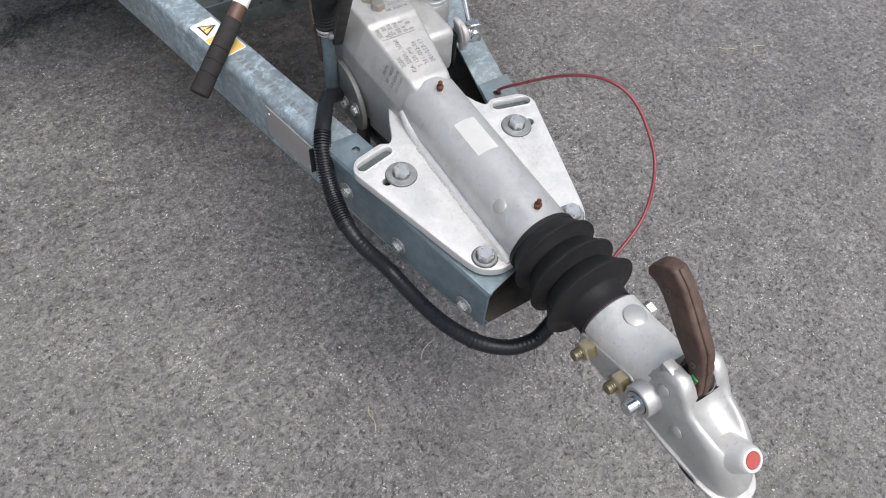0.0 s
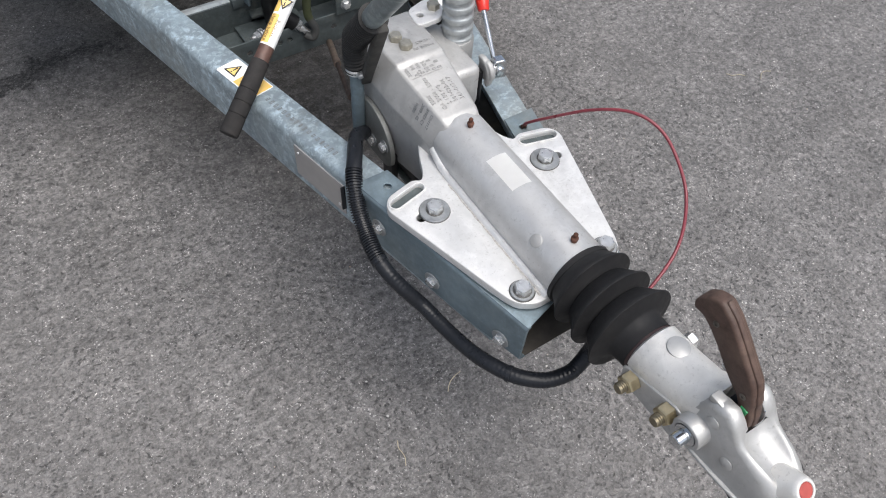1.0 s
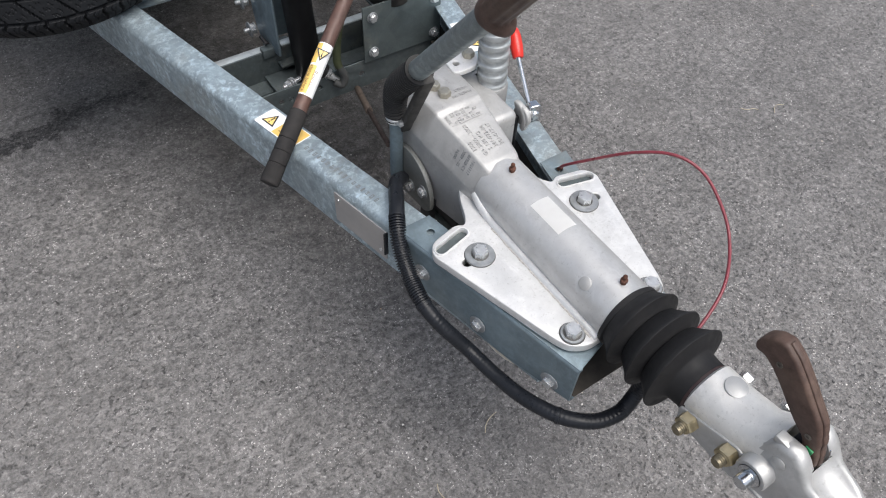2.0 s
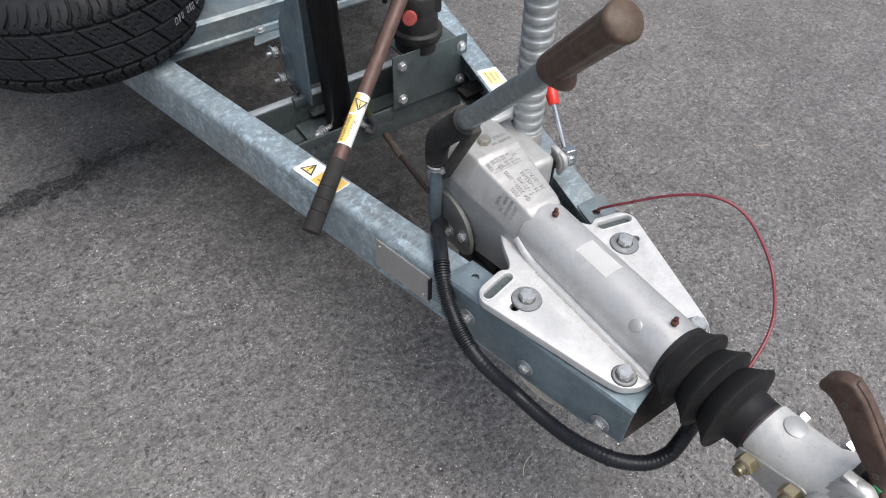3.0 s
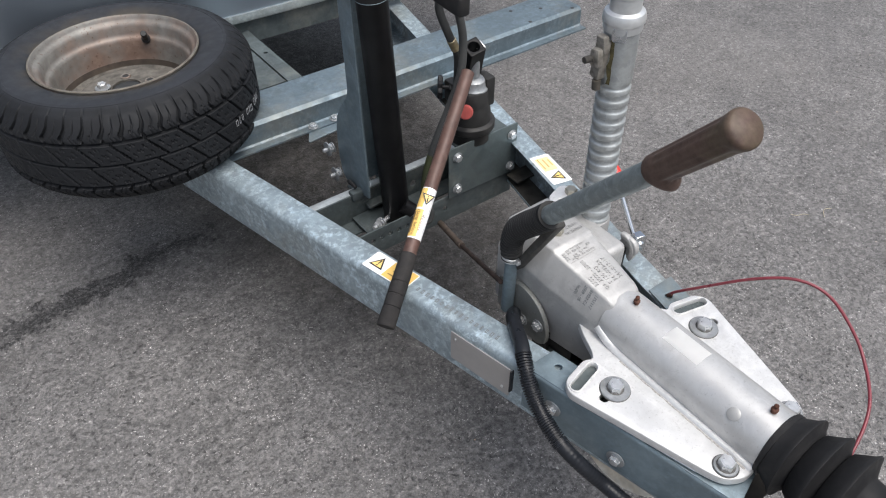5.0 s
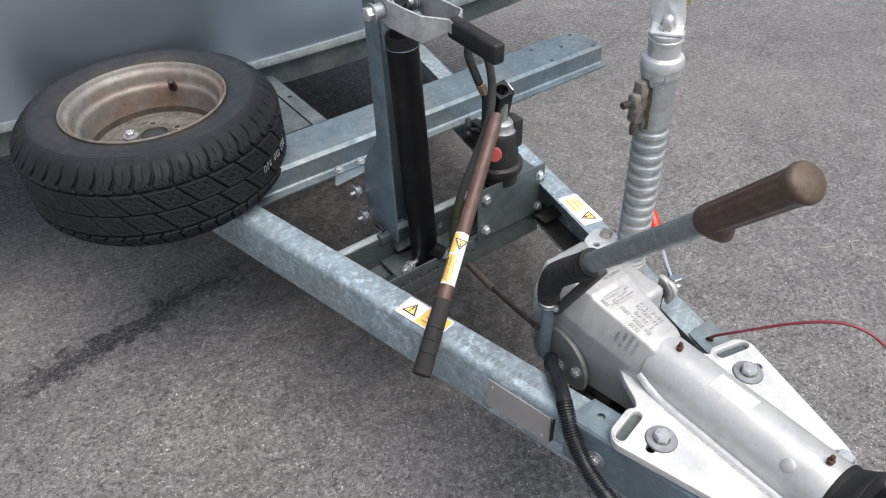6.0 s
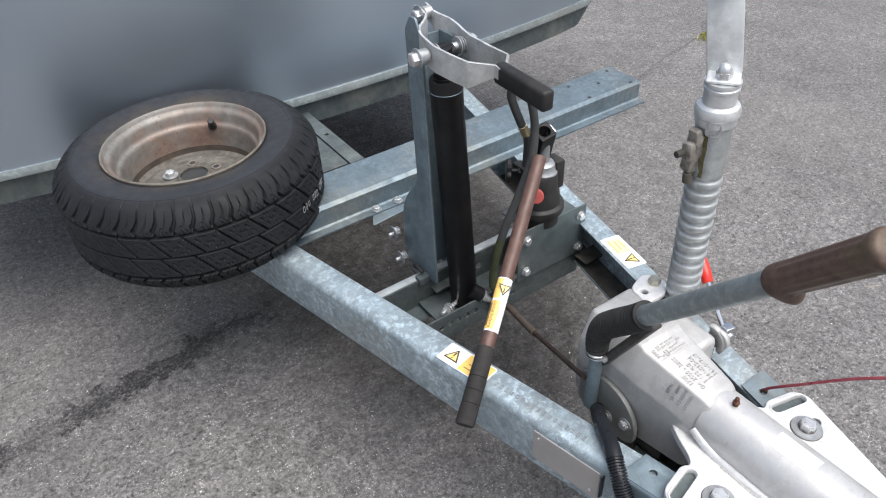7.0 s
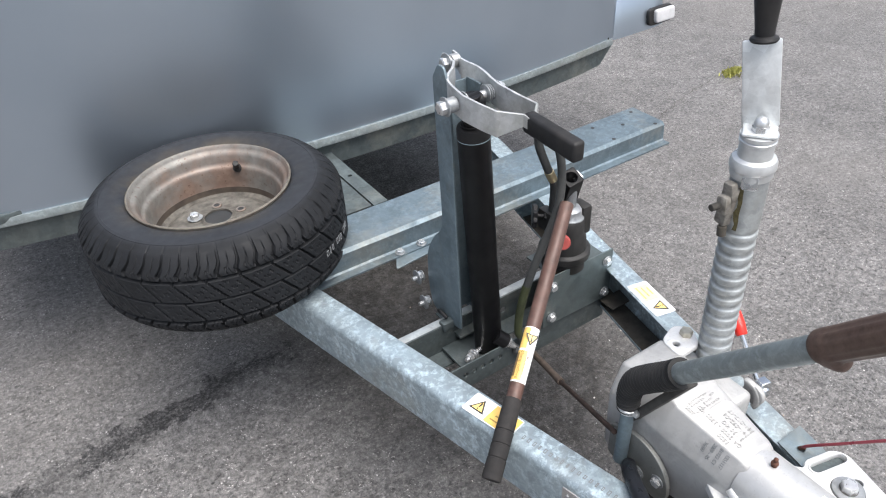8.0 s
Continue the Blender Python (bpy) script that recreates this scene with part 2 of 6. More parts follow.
CAST_BARREL = cast_metal("smooth_cast_aluminium", (0.55, 0.55, 0.547), 0.42, 0.55)
CAST_WARM = cast_metal("weathered_warm_cast", (0.475, 0.475, 0.468), 0.46, 0.55)
CAST_NECK = cast_metal("pale_warm_cast", (0.71, 0.70, 0.675), 0.44)
CAST_LIGHT = cast_metal("bright_cast_aluminium", (0.69, 0.69, 0.685), 0.46)
ZINC = plain("zinc_plated_steel", (0.64, 0.65, 0.655), 0.30, 0.75, 0.2, 90.0, 0.1, (0.30, 0.29, 0.27))
ZINC_DARK = plain("dull_zinc_steel", (0.31, 0.325, 0.335), 0.45, 0.6, 0.25, 90.0, 0.1, (0.17, 0.165, 0.155))
YELLOW_ZINC = plain("yellow_zinc", (0.50, 0.425, 0.275), 0.36, 0.85, 0.2, 90.0, 0.1)
CHROME = plain("chromed_steel", (0.62, 0.64, 0.66), 0.16, 1.0, 0.1, 40.0, 0.03)
RUST = plain("rusty_steel", (0.11, 0.045, 0.028), 0.8, 0.2, 0.5, 220.0, 0.5)
BOOT = rubber("boot_rubber", (0.012, 0.012, 0.013), (0.026, 0.025, 0.025), 0.6)


def tyre_rubber():
    """Black rubber, dusty on the worn faces of the tread and brown towards the bead."""
    k = Nodes("tyre_rubber", 0.6, 0.0, 0.22)
    sep = k.tree.nodes.new("ShaderNodeSeparateXYZ")
    k.put(k.coord, sep.inputs["Vector"])
    r = k.maths("SQRT", k.maths("ADD", k.maths("MULTIPLY", sep.outputs["X"], sep.outputs["X"]), k.maths("MULTIPLY", sep.outputs["Y"], sep.outputs["Y"])))
    col = k.mix(k.ramp(k.noise(16.0, 7.0, 0.7), [(0.40, 0.0), (0.75, 0.6)]), (0.0085, 0.0092, 0.0106), (0.020, 0.022, 0.026))
    wall = k.maths("MULTIPLY", k.ramp(r, [(0.236, 1.0), (0.250, 0.0)]), k.ramp(k.noise(5.0, 5.0, 0.6), [(0.30, 0.55), (0.70, 1.0)]))
    col = k.mix(wall, col, (0.027, 0.030, 0.036))
    worn = k.maths("MULTIPLY", k.ramp(r, [(0.2845, 0.0), (0.2870, 0.8)]), k.ramp(k.noise(55.0, 5.0, 0.7), [(0.35, 0.3), (0.65, 1.0)]))
    col = k.mix(worn, col, (0.0165, 0.0180, 0.0205))
    bead = k.maths("MULTIPLY", k.ramp(r, [(0.184, 1.0), (0.222, 0.0)]), k.ramp(k.noise(7.0, 6.0, 0.7), [(0.42, 0.0), (0.64, 0.85)]))
    col = k.mix(bead, col, (0.060, 0.050, 0.038))
    dull = k.ramp(k.noise(45.0, 4.0), [(0.3, 0.52), (0.7, 0.78)])
    return k.finish(col, dull, k.noise(500.0, 3.0), 0.15, 0.0005)


TYRE = tyre_rubber()
CONDUIT = rubber("conduit_plastic", (0.012, 0.0135, 0.017), (0.022, 0.024, 0.029), 0.30)
BLACK = plain("black_paint", (0.008, 0.008, 0.009), 0.42, 0.0, 0.3, 40.0, 0.1, (0.015, 0.0145, 0.014), 0.22)
BLACK_CAP = plain("black_plastic", (0.016, 0.016, 0.017), 0.5, 0.0, 0.3, 50.0, 0.2, (0.035, 0.032, 0.03), 0.3)
BROWN = weathered_plastic()
ROD = plain("brown_painted_rod", (0.105, 0.058, 0.046), 0.5, 0.1, 0.3, 50.0, 0.2, (0.16, 0.12, 0.10))
RED = plain("red_plastic", (0.62, 0.028, 0.018), 0.3, 0.0, 0.1, 30.0, 0.05)
RED_FADED = plain("faded_red_plastic", (0.36, 0.065, 0.055), 0.55, 0.0, 0.2, 60.0, 0.1)
RED_CABLE = plain("red_cable_sheath", (0.19, 0.030, 0.042), 0.35, 0.0, 0.15, 80.0, 0.05)
WHITE = plain("white_label", (0.86, 0.86, 0.85), 0.42, 0.0, 0.04, 40.0, 0.02)
YELLOW = plain("yellow_label_print", (0.80, 0.53, 0.15), 0.45, 0.0, 0.06, 40.0, 0.02)
YELLOW_PALE = plain("faded_yellow_print", (0.86, 0.68, 0.36), 0.45, 0.0, 0.06, 40.0, 0.02)
INK = plain("black_print", (0.02, 0.02, 0.02), 0.5, 0.0, 0.1, 40.0, 0.0)
EMBOSS = plain("cast_lettering", (0.375, 0.374, 0.368), 0.55, 0.25, 0.1, 90.0, 0.1)
STAMP = plain("stamped_mark", (0.215, 0.23, 0.238), 0.5, 0.4, 0.1, 90.0, 0.1)
PLATE = plain("rating_plate_metal", (0.40, 0.385, 0.375), 0.42, 0.5, 0.06, 30.0, 0.05)
RIM = rim_paint()
CREVICE = plain("crevice_brown", (0.050, 0.038, 0.029), 0.85, 0.1, 0.5, 25.0, 0.4, (0.085, 0.065, 0.050))
BODY = body_sheet()
LENS = plain("clear_lamp_lens", (0.52, 0.52, 0.53), 0.10, 0.0, 0.1, 60.0, 0.3)
MOSS = plain("moss", (0.36, 0.36, 0.10), 0.9, 0.0, 0.5, 200.0, 0.5)
GREEN = plain("green_plastic", (0.02, 0.22, 0.08), 0.4)
STRAW = plain("dry_grass", (0.42, 0.37, 0.27), 0.8, 0.0, 0.3, 90.0, 0.2)


# ---- mesh helpers ----
BASE = {}


def finish_mesh(name, bm, material, angle=38):
    me = bpy.data.meshes.new(name)
    bmesh.ops.recalc_face_normals(bm, faces=bm.faces)
    bm.to_mesh(me)
    bm.free()
    for p in me.polygons:
        p.use_smooth = True
    me.set_sharp_from_angle(angle=radians(angle))
    me.materials.append(material)
    return me


def thing(name, base, label, category, group="", kind=""):
    ob = new(name)
    ob.empty_display_size = 0.05
    ob.location = base
    BASE[ob.name] = Vector(base)
    return tagged(ob, label, category, group, kind)


def part(name, bm, material, parent, label="", angle=38):
    """Link a bmesh in world places as one mesh object under a thing or a part."""
    base = BASE[parent.name]
    bmesh.ops.translate(bm, vec=-base, verts=bm.verts)
    ob = new(name, finish_mesh(name, bm, material, angle))
    ob.parent = parent
    BASE[ob.name] = base
    return tagged(ob, label)


def put(name, mesh, parent, m, label=""):
    """Link a shared mesh under a thing at the world pose m."""
    ob = new(name, mesh)
    ob.parent = parent
    ob.matrix_basis = Matrix.Translation(-BASE[parent.name]) @ m
    BASE[ob.name] = Vector(m.translation)
    return tagged(ob, label)


def under(name, mesh, parent, m, label=""):
    """Link a shared mesh under a posed part, m being in that part's own axes."""
    ob = new(name, mesh)
    ob.parent = parent
    ob.matrix_basis = m
    return tagged(ob, label)


def aim(place, axis, spin=0.0):
    """A pose at place whose local z points along axis."""
    q = Vector(axis).to_track_quat("Z", "Y")
    return Matrix.Translation(place) @ q.to_matrix().to_4x4() @ pose(0, 0, 0, 0, 0, spin)


def loft(bm, sections, caps=True, closed=False):
    rings = [[bm.verts.new(p) for p in s] for s in sections]
    n = len(rings[0])
    pairs = list(zip(rings, rings[1:])) + ([(rings[-1], rings[0])] if closed else [])
    for a, b in pairs:
        for i in range(n):
            bm.faces.new((a[i], a[(i + 1) % n], b[(i + 1) % n], b[i]))
    if caps and not closed:
        bm.faces.new(rings[0][::-1])
        bm.faces.new(rings[-1])
    return bm


def box(bm, lo, hi, bevel=0.0, m=None, segments=2):
    """A box between two corners, its edges rounded; m poses it."""
    c = bmesh.ops.create_cube(bm, size=1.0)["verts"]
    lo, hi = Vector(lo), Vector(hi)
    for v in c:
        v.co = Vector([(l + h) / 2 + k * (h - l) for l, h, k in zip(lo, hi, v.co)])
    vs = set(c)
    if bevel:
        edges = list({e for v in c for e in v.link_edges})
        r = bmesh.ops.bevel(bm, geom=edges, offset=bevel, segments=segments, affect="EDGES", profile=0.5)
        vs = {v for f in r["faces"] for v in f.verts} | {v for v in c if v.is_valid}
    if m is not None:
        bmesh.ops.transform(bm, matrix=m, verts=list(vs))
    return bm


def lathe(bm, profile, segs=32, m=None, arc=None):
    """Turn a profile of (radius, height) round local z."""
    m = m or Matrix()
    rings = []
    for r, h in profile:
        if r < 1e-6:
            rings.append([bm.verts.new(m @ Vector((0, 0, h)))])
        else:
            rings.append([bm.verts.new(m @ Vector((r * math.cos(2 * math.pi * i / segs), r * math.sin(2 * math.pi * i / segs), h))) for i in range(segs)])
    for a, b in zip(rings, rings[1:]):
        for i in range(segs):
            j = (i + 1) % segs
            if len(a) == 1 and len(b) == 1:
                continue
            if len(a) == 1:
                bm.faces.new((a[0], b[j], b[i]))
            elif len(b) == 1:
                bm.faces.new((a[i], a[j], b[0]))
            else:
                bm.faces.new((a[i], a[j], b[j], b[i]))
    return bm


def rod(bm, a, b, r, segs=20, r2=None, chamfer=0.0008):
    """A round bar from a to b with slightly broken edges."""
    a, b = Vector(a), Vector(b)
    r2 = r if r2 is None else r2
    h = (b - a).length
    c = min(chamfer, r * 0.3, h * 0.3)
    return lathe(bm, [(0, 0), (r - c, 0), (r, c), (r2, h - c), (r2 - c, h), (0, h)], segs, aim(a, b - a))


def spline(points, per=10):
    """A smooth line of points through the given ones."""
    p = [Vector(q) for q in points]
    p = [p[0] * 2 - p[1]] + p + [p[-1] * 2 - p[-2]]
    out = []
    for i in range(1, len(p) - 2):
        for k in range(per):
            t = k / per
            a, b, c, d = p[i - 1:i + 3]
            out.append(0.5 * ((2 * b) + (c - a) * t + (2 * a - 5 * b + 4 * c - d) * t * t + (3 * b - a - 3 * c + d) * t ** 3))
    return out + [p[-2]]


def sweep(bm, line, radius, segs=12, caps=True):
    """A tube along a line; radius is a number or a function of the length so far."""
    up = Vector((0.13, 0.21, 0.97))
    sections, run = [], 0.0
    side = None
    for i, q in enumerate(line):
        d = (line[min(i + 1, len(line) - 1)] - line[max(i - 1, 0)]).normalized()
        if i:
            run += (q - line[i - 1]).length
        side = d.cross(up).normalized() if side is None else (side - d * side.dot(d)).normalized()
        other = d.cross(side)
        r = radius(run) if callable(radius) else radius
        sections.append([q + side * r * math.cos(2 * math.pi * k / segs) + other * r * math.sin(2 * math.pi * k / segs) for k in range(segs)])
    return loft(bm, sections, caps)


def flat_mesh(curve, m):
    """The mesh of a filled curve or a text, as a bmesh posed by m."""
    ob = bpy.data.objects.new("outline", curve)
    me = bpy.data.meshes.new_from_object(ob)
    bm = bmesh.new()
    bm.from_mesh(me)
    bpy.data.objects.remove(ob)
    bpy.data.meshes.remove(me)
    bpy.data.curves.remove(curve)
    bmesh.ops.remove_doubles(bm, verts=bm.verts, dist=1e-6)
    bmesh.ops.transform(bm, matrix=m, verts=bm.verts)
    return bm


def plate(loops, thick, bevel=0.0, m=None):
    """A flat plate with that outline (first loop) and holes (the rest), its middle on local z = 0."""
    cu = bpy.data.curves.new("outline", "CURVE")
    cu.dimensions, cu.fill_mode = "2D", "BOTH"
    cu.extrude, cu.bevel_depth, cu.bevel_resolution = thick / 2 - bevel, bevel, 2
    cu.offset = -bevel
    for loop in loops:
        s = cu.splines.new("POLY")
        s.points.add(len(loop) - 1)
        for q, (x, y) in zip(s.points, loop):
            q.co = (x, y, 0, 1)
        s.use_cyclic_u = True
    return flat_mesh(cu, m or Matrix())


def lettering(text, size, m, depth=0.0003):
    cu = bpy.data.curves.new("lettering", "FONT")
    cu.body, cu.size, cu.extrude = text, size, depth
    cu.align_x, cu.align_y = "CENTER", "CENTER"
    cu.resolution_u, cu.offset = 3, -0.012 * size
    return flat_mesh(cu, m)


def round_loop(points, radius, steps=5):
    """A closed outline with its corners rounded; radius may be one for each corner."""
    out, n = [], len(points)
    for i in range(n):
        p, a, b = (Vector(points[j % n]).to_2d() for j in (i, i - 1, i + 1))
        r = radius[i] if isinstance(radius, (list, tuple)) else radius
        da, db = (a - p), (b - p)
        r = min(r, da.length * 0.48, db.length * 0.48)
        if r < 1e-5:
            out.append(tuple(p))
            continue
        s, e_ = p + da.normalized() * r, p + db.normalized() * r
        for k in range(steps + 1):
            t = k / steps
            out.append(tuple(s * (1 - t) ** 2 + p * 2 * t * (1 - t) + e_ * t * t))
    return out


def ring_loop(x, y, r, n=20):
    return [(x + r * math.cos(2 * math.pi * i / n), y + r * math.sin(2 * math.pi * i / n)) for i in range(n)]


def slot_loop(a, b, r, n=8):
    """The outline of a slot between two centres."""
    a, b = Vector(a), Vector(b)
    w = math.atan2(b.y - a.y, b.x - a.x)
    out = [(b.x + r * math.cos(w - math.pi / 2 + math.pi * i / n), b.y + r * math.sin(w - math.pi / 2 + math.pi * i / n)) for i in range(n + 1)]
    return out + [(a.x + r * math.cos(w + math.pi / 2 + math.pi * i / n), a.y + r * math.sin(w + math.pi / 2 + math.pi * i / n)) for i in range(n + 1)]


def hex_mesh(name, across, height, material, crown=True, bore=0.0):
    """A hexagon head standing on z = 0."""
    bm = bmesh.new()
    r = across / math.sqrt(3)
    rings = []
    for rr, h in ((r, 0), (r, height * 0.86), (r * 0.90, height)):
        rings.append([(rr * math.cos(math.pi / 3 * i), rr * math.sin(math.pi / 3 * i), h) for i in range(6)])
    loft(bm, rings)
    if crown:
        lathe(bm, [(across * 0.40, height), (across * 0.38, height + 0.0006), (0, height + 0.0006)], 18)
    return finish_mesh(name, bm, material, 25)


def disc_mesh(name, outer, inner, height, material):
    bm = bmesh.new()
    c = min(0.0006, height * 0.3)
    lathe(bm, [(inner, 0), (outer - c, 0), (outer, c), (outer, height - c), (outer - c, height), (inner, height), (inner, 0)], 28)
    return finish_mesh(name, bm, material, 30)


HEX22 = hex_mesh("bolt_head", 0.0215, 0.0115, ZINC)
HEX19 = hex_mesh("bolt_head", 0.019, 0.0090, ZINC)
HEX14 = hex_mesh("bolt_head", 0.0165, 0.0062, ZINC)
HEX_GOLD = hex_mesh("nut", 0.0245, 0.015, YELLOW_ZINC)
HEX_GOLD_LOW = hex_mesh("bolt_head", 0.0195, 0.010, plain("dull_yellow_zinc", (0.43, 0.405, 0.34), 0.38, 0.8, 0.2, 90.0, 0.1))
WASHER_BIG = disc_mesh("washer", 0.0235, 0.006, 0.0032, ZINC_DARK)
WASHER_MID = disc_mesh("washer", 0.0175, 0.006, 0.0026, ZINC_DARK)
WASHER_SIDE = disc_mesh("washer", 0.0160, 0.005, 0.0024, ZINC_DARK)
WASHER = disc_mesh("washer", 0.0125, 0.005, 0.0022, ZINC_DARK)


def thread_mesh(name, radius, height, pitch, material):
    """A threaded stud end, its thread cut as rings."""
    prof, z = [(0, 0), (radius, 0)], 0.0
    while z < height - pitch:
        prof += [(radius, z + pitch * 0.25), (radius * 0.86, z + pitch * 0.6), (radius, z + pitch * 0.95)]
        z += pitch
    prof += [(radius * 0.84, height), (0, height)]
    return finish_mesh(name, lathe(bmesh.new(), prof, 18), material, 30)


STUD = thread_mesh("stud", 0.0082, 0.015, 0.0030, plain("dull_gold_thread", (0.27, 0.235, 0.165), 0.4, 0.8, 0.3, 90.0, 0.1))
STUD_ZINC = thread_mesh("stud", 0.005, 0.016, 0.0017, ZINC)


def bolt(parent, place, axis, head=HEX19, washer=WASHER, spin=0.0, lift=0.0026, label=""):
    """A bolt head on its washer, pointing out along axis."""
    b = put("bolt", head, parent, aim(Vector(place) + Vector(axis).normalized() * lift, axis, spin), label)
    if washer:
        under("washer", washer, b, pose(0, 0, -lift))
    return b


# ---- ground ----
def build_ground():
    bm = bmesh.new()
    near = 12
    ticks = [-400, -60, -12] + [-6 + i * 0.5 for i in range(25)] + [12, 60, 400]
    verts = {}
    for i, x in enumerate(ticks):
        for j, y in enumerate(ticks):
            calm = max(0.0, 1 - max(abs(x), abs(y)) / near)
            verts[i, j] = bm.verts.new((x, y, -0.004 * calm * noise.noise((x * 0.9, y * 0.9, 3.1))))
    for i in range(len(ticks) - 1):
        for j in range(len(ticks) - 1):
            bm.faces.new((verts[i, j], verts[i + 1, j], verts[i + 1, j + 1], verts[i, j + 1]))
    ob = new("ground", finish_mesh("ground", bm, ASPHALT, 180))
    return tagged(ob, "weathered grey asphalt yard with a dark run-off stain", "asphalt", kind="structure")


ground = build_ground()


def chip_stone():
    k = Nodes("stone_chip", 0.75, 0.0, 0.4)
    pick = k.tree.nodes.new("ShaderNodeNewGeometry").outputs["Random Per Island"]
    col = k.ramp(pick, [(0.0, (0.060, 0.059, 0.060)), (0.35, (0.12, 0.117, 0.116)), (0.80, (0.18, 0.176, 0.172)), (0.95, (0.22, 0.213, 0.205)), (0.985, (0.55, 0.54, 0.52)), (1.0, (0.30, 0.23, 0.17))])
    col = k.mix(1.0, col, k.ramp(k.noise(420.0, 3.0), [(0.3, 0.75), (0.7, 1.2)]), "MULTIPLY")
    return k.finish(col, None, k.noise(900.0, 3.0), 0.3, 0.0006)


def build_chips():
    """The aggregate that stands proud of the worn binder, as low five-sided stones."""
    rng = np.random.default_rng(8)
    n, sides = 44000, 5
    x, y = rng.uniform(-2.0, 2.9, n), rng.uniform(-0.8, 3.0, n)
    keep = (x > -2.0 + 0.25 * (3.0 - y)) & (x < 1.1 + 0.75 * (y + 0.8))
    # thinned out so pale chips don't brighten the painted dark between the beams
    keep &= (np.hypot(1.35 * x - 0.36, 0.55 * y - 1.10) > 0.60) | (rng.random(n) < 0.22)
    x, y = x[keep], y[keep]
    n = len(x)
    r = 0.0012 + 0.0034 * rng.random(n) ** 3
    tall = r * rng.uniform(0.18, 0.42, n)
    turn = rng.uniform(0, 2 * np.pi, n)
    w = turn[:, None] + np.arange(sides)[None, :] * 2 * np.pi / sides + rng.uniform(-0.4, 0.4, (n, sides))
    rr = r[:, None] * rng.uniform(0.65, 1.15, (n, sides))
    low = np.stack([x[:, None] + rr * np.cos(w), y[:, None] + rr * np.sin(w), np.full((n, sides), -0.004)], 2)
    high = np.stack([x[:, None] + rr * 0.66 * np.cos(w), y[:, None] + rr * 0.66 * np.sin(w), tall[:, None] * rng.uniform(0.7, 1.2, (n, sides)) + 0.0004], 2)
    verts = np.concatenate([low, high], 1).reshape(-1, 3)
    faces = []
    for k in range(n):
        b = k * 2 * sides
        faces.append(tuple(range(b + sides, b + 2 * sides)))
        for i in range(sides):
            j = (i + 1) % sides
            faces.append((b + i, b + j, b + sides + j, b + sides + i))
    me = bpy.data.meshes.new("stone_chips")
    me.from_pydata(verts.tolist(), [], faces)
    me.update()
    me.materials.append(chip_stone())
    ob = new("stone_chips", me)
    ob.parent = ground
    return tagged(ob, "bare stone chips standing proud of the worn asphalt", kind="stuff")


build_chips()

# ---- drawbar frame: two converging channel beams ----
SLOPE = 0.223
ANGLE = math.degrees(math.atan(SLOPE))


def beam_x(y, side=-1):
    """How far a beam stands from the middle; the one on the +x side splays a little more."""
    return 0.0755 + (SLOPE if side < 0 else SLOPE + 0.011) * y


def beam_top(y):
    return 0.5165 - 0.0265 * y


def channel_section(w, h, r, t, steps=4):
    """A channel whose web stands on the outer side, its two flanges reaching inwards."""
    def corner(cu, cv, rad, w0, w1):
        return [(cu + rad * math.cos(radians(w0 + (w1 - w0) * k / steps)), cv + rad * math.sin(radians(w0 + (w1 - w0) * k / steps))) for k in range(steps + 1)]

    u, v = w / 2, h / 2
    outer = [(-u, v - 0.001), (-u + 0.002, v)] + corner(u - r, v - r, r, 90, 0) + corner(u - r, -v + r, r, 0, -90) + [(-u, -v)]
    inner = [(-u, -v + t)] + corner(u - r, -v + r, r - t, -90, 0) + corner(u - r, v - r, r - t, 0, 90) + [(-u, v - t)]
    return outer + inner


def build_beam(parent, side):
    bm = bmesh.new()
    w, h = 0.056, 0.120
    sections = []
    for y in (0.02, 0.2, 0.4, 0.6, 0.8, 1.0, 1.2, 1.4, 1.62, 2.3):
        cx, top = side * beam_x(y, side), beam_top(y)
        sections.append([(cx + side * u, y - u * SLOPE, top - h / 2 + v) for u, v in channel_section(w, h, 0.015, 0.005)])
    loft(bm, sections)
    return part("beam", bm, GALV, parent, "hot-dip galvanised channel beam with mottled spangle")


frame_thing = thing("drawbar", (0, 0.7, 0.37), "galvanised steel A-frame drawbar with bolted cross rails", "trailer drawbar")
beam_l = build_beam(frame_thing, -1)
beam_r = build_beam(frame_thing, 1)
DIRTY_DARK = plain("dark_dirty_steel", (0.034, 0.030, 0.026), 0.85, 0.1, 0.5, 40, 0.4, (0.06, 0.05, 0.038))
DIRTY = plain("dirty_steel", (0.050, 0.046, 0.040), 0.8, 0.1, 0.5, 40, 0.4, (0.11, 0.09, 0.06))


def build_silt(parent, side):
    """Road dirt that lies on the lower flange inside a beam."""
    bm = bmesh.new()
    sections = []
    for y in (0.34, 0.5, 0.66, 0.8, 0.95, 1.1, 1.25):
        cx, low = side * beam_x(y, side), beam_top(y) - 0.120
        sections.append([(cx + side * u, y - u * SLOPE, low + v) for u, v in ((-0.0265, 0.0055), (0.016, 0.0055), (0.019, 0.012 + 0.004 * math.sin(y * 31)), (-0.002, 0.0085), (-0.0265, 0.0068 + 0.0008 * math.sin(y * 47)))])
    loft(bm, sections)
    return part("silt", bm, DIRTY, parent, "brown road dirt lying on the beam's lower flange")


build_silt(beam_r, 1)


def on_beam(side, y, u=0.0, lift=0.0):
    """A pose on a beam's top face: local x runs across the beam, local y back along it."""
    m = Matrix.Translation((side * beam_x(y, side) + u, y, beam_top(y) + lift)) @ pose(0, 0, 0, -1.52, 0, 0)
    return m @ pose(0, 0, 0, 0, 0, side * -ANGLE)


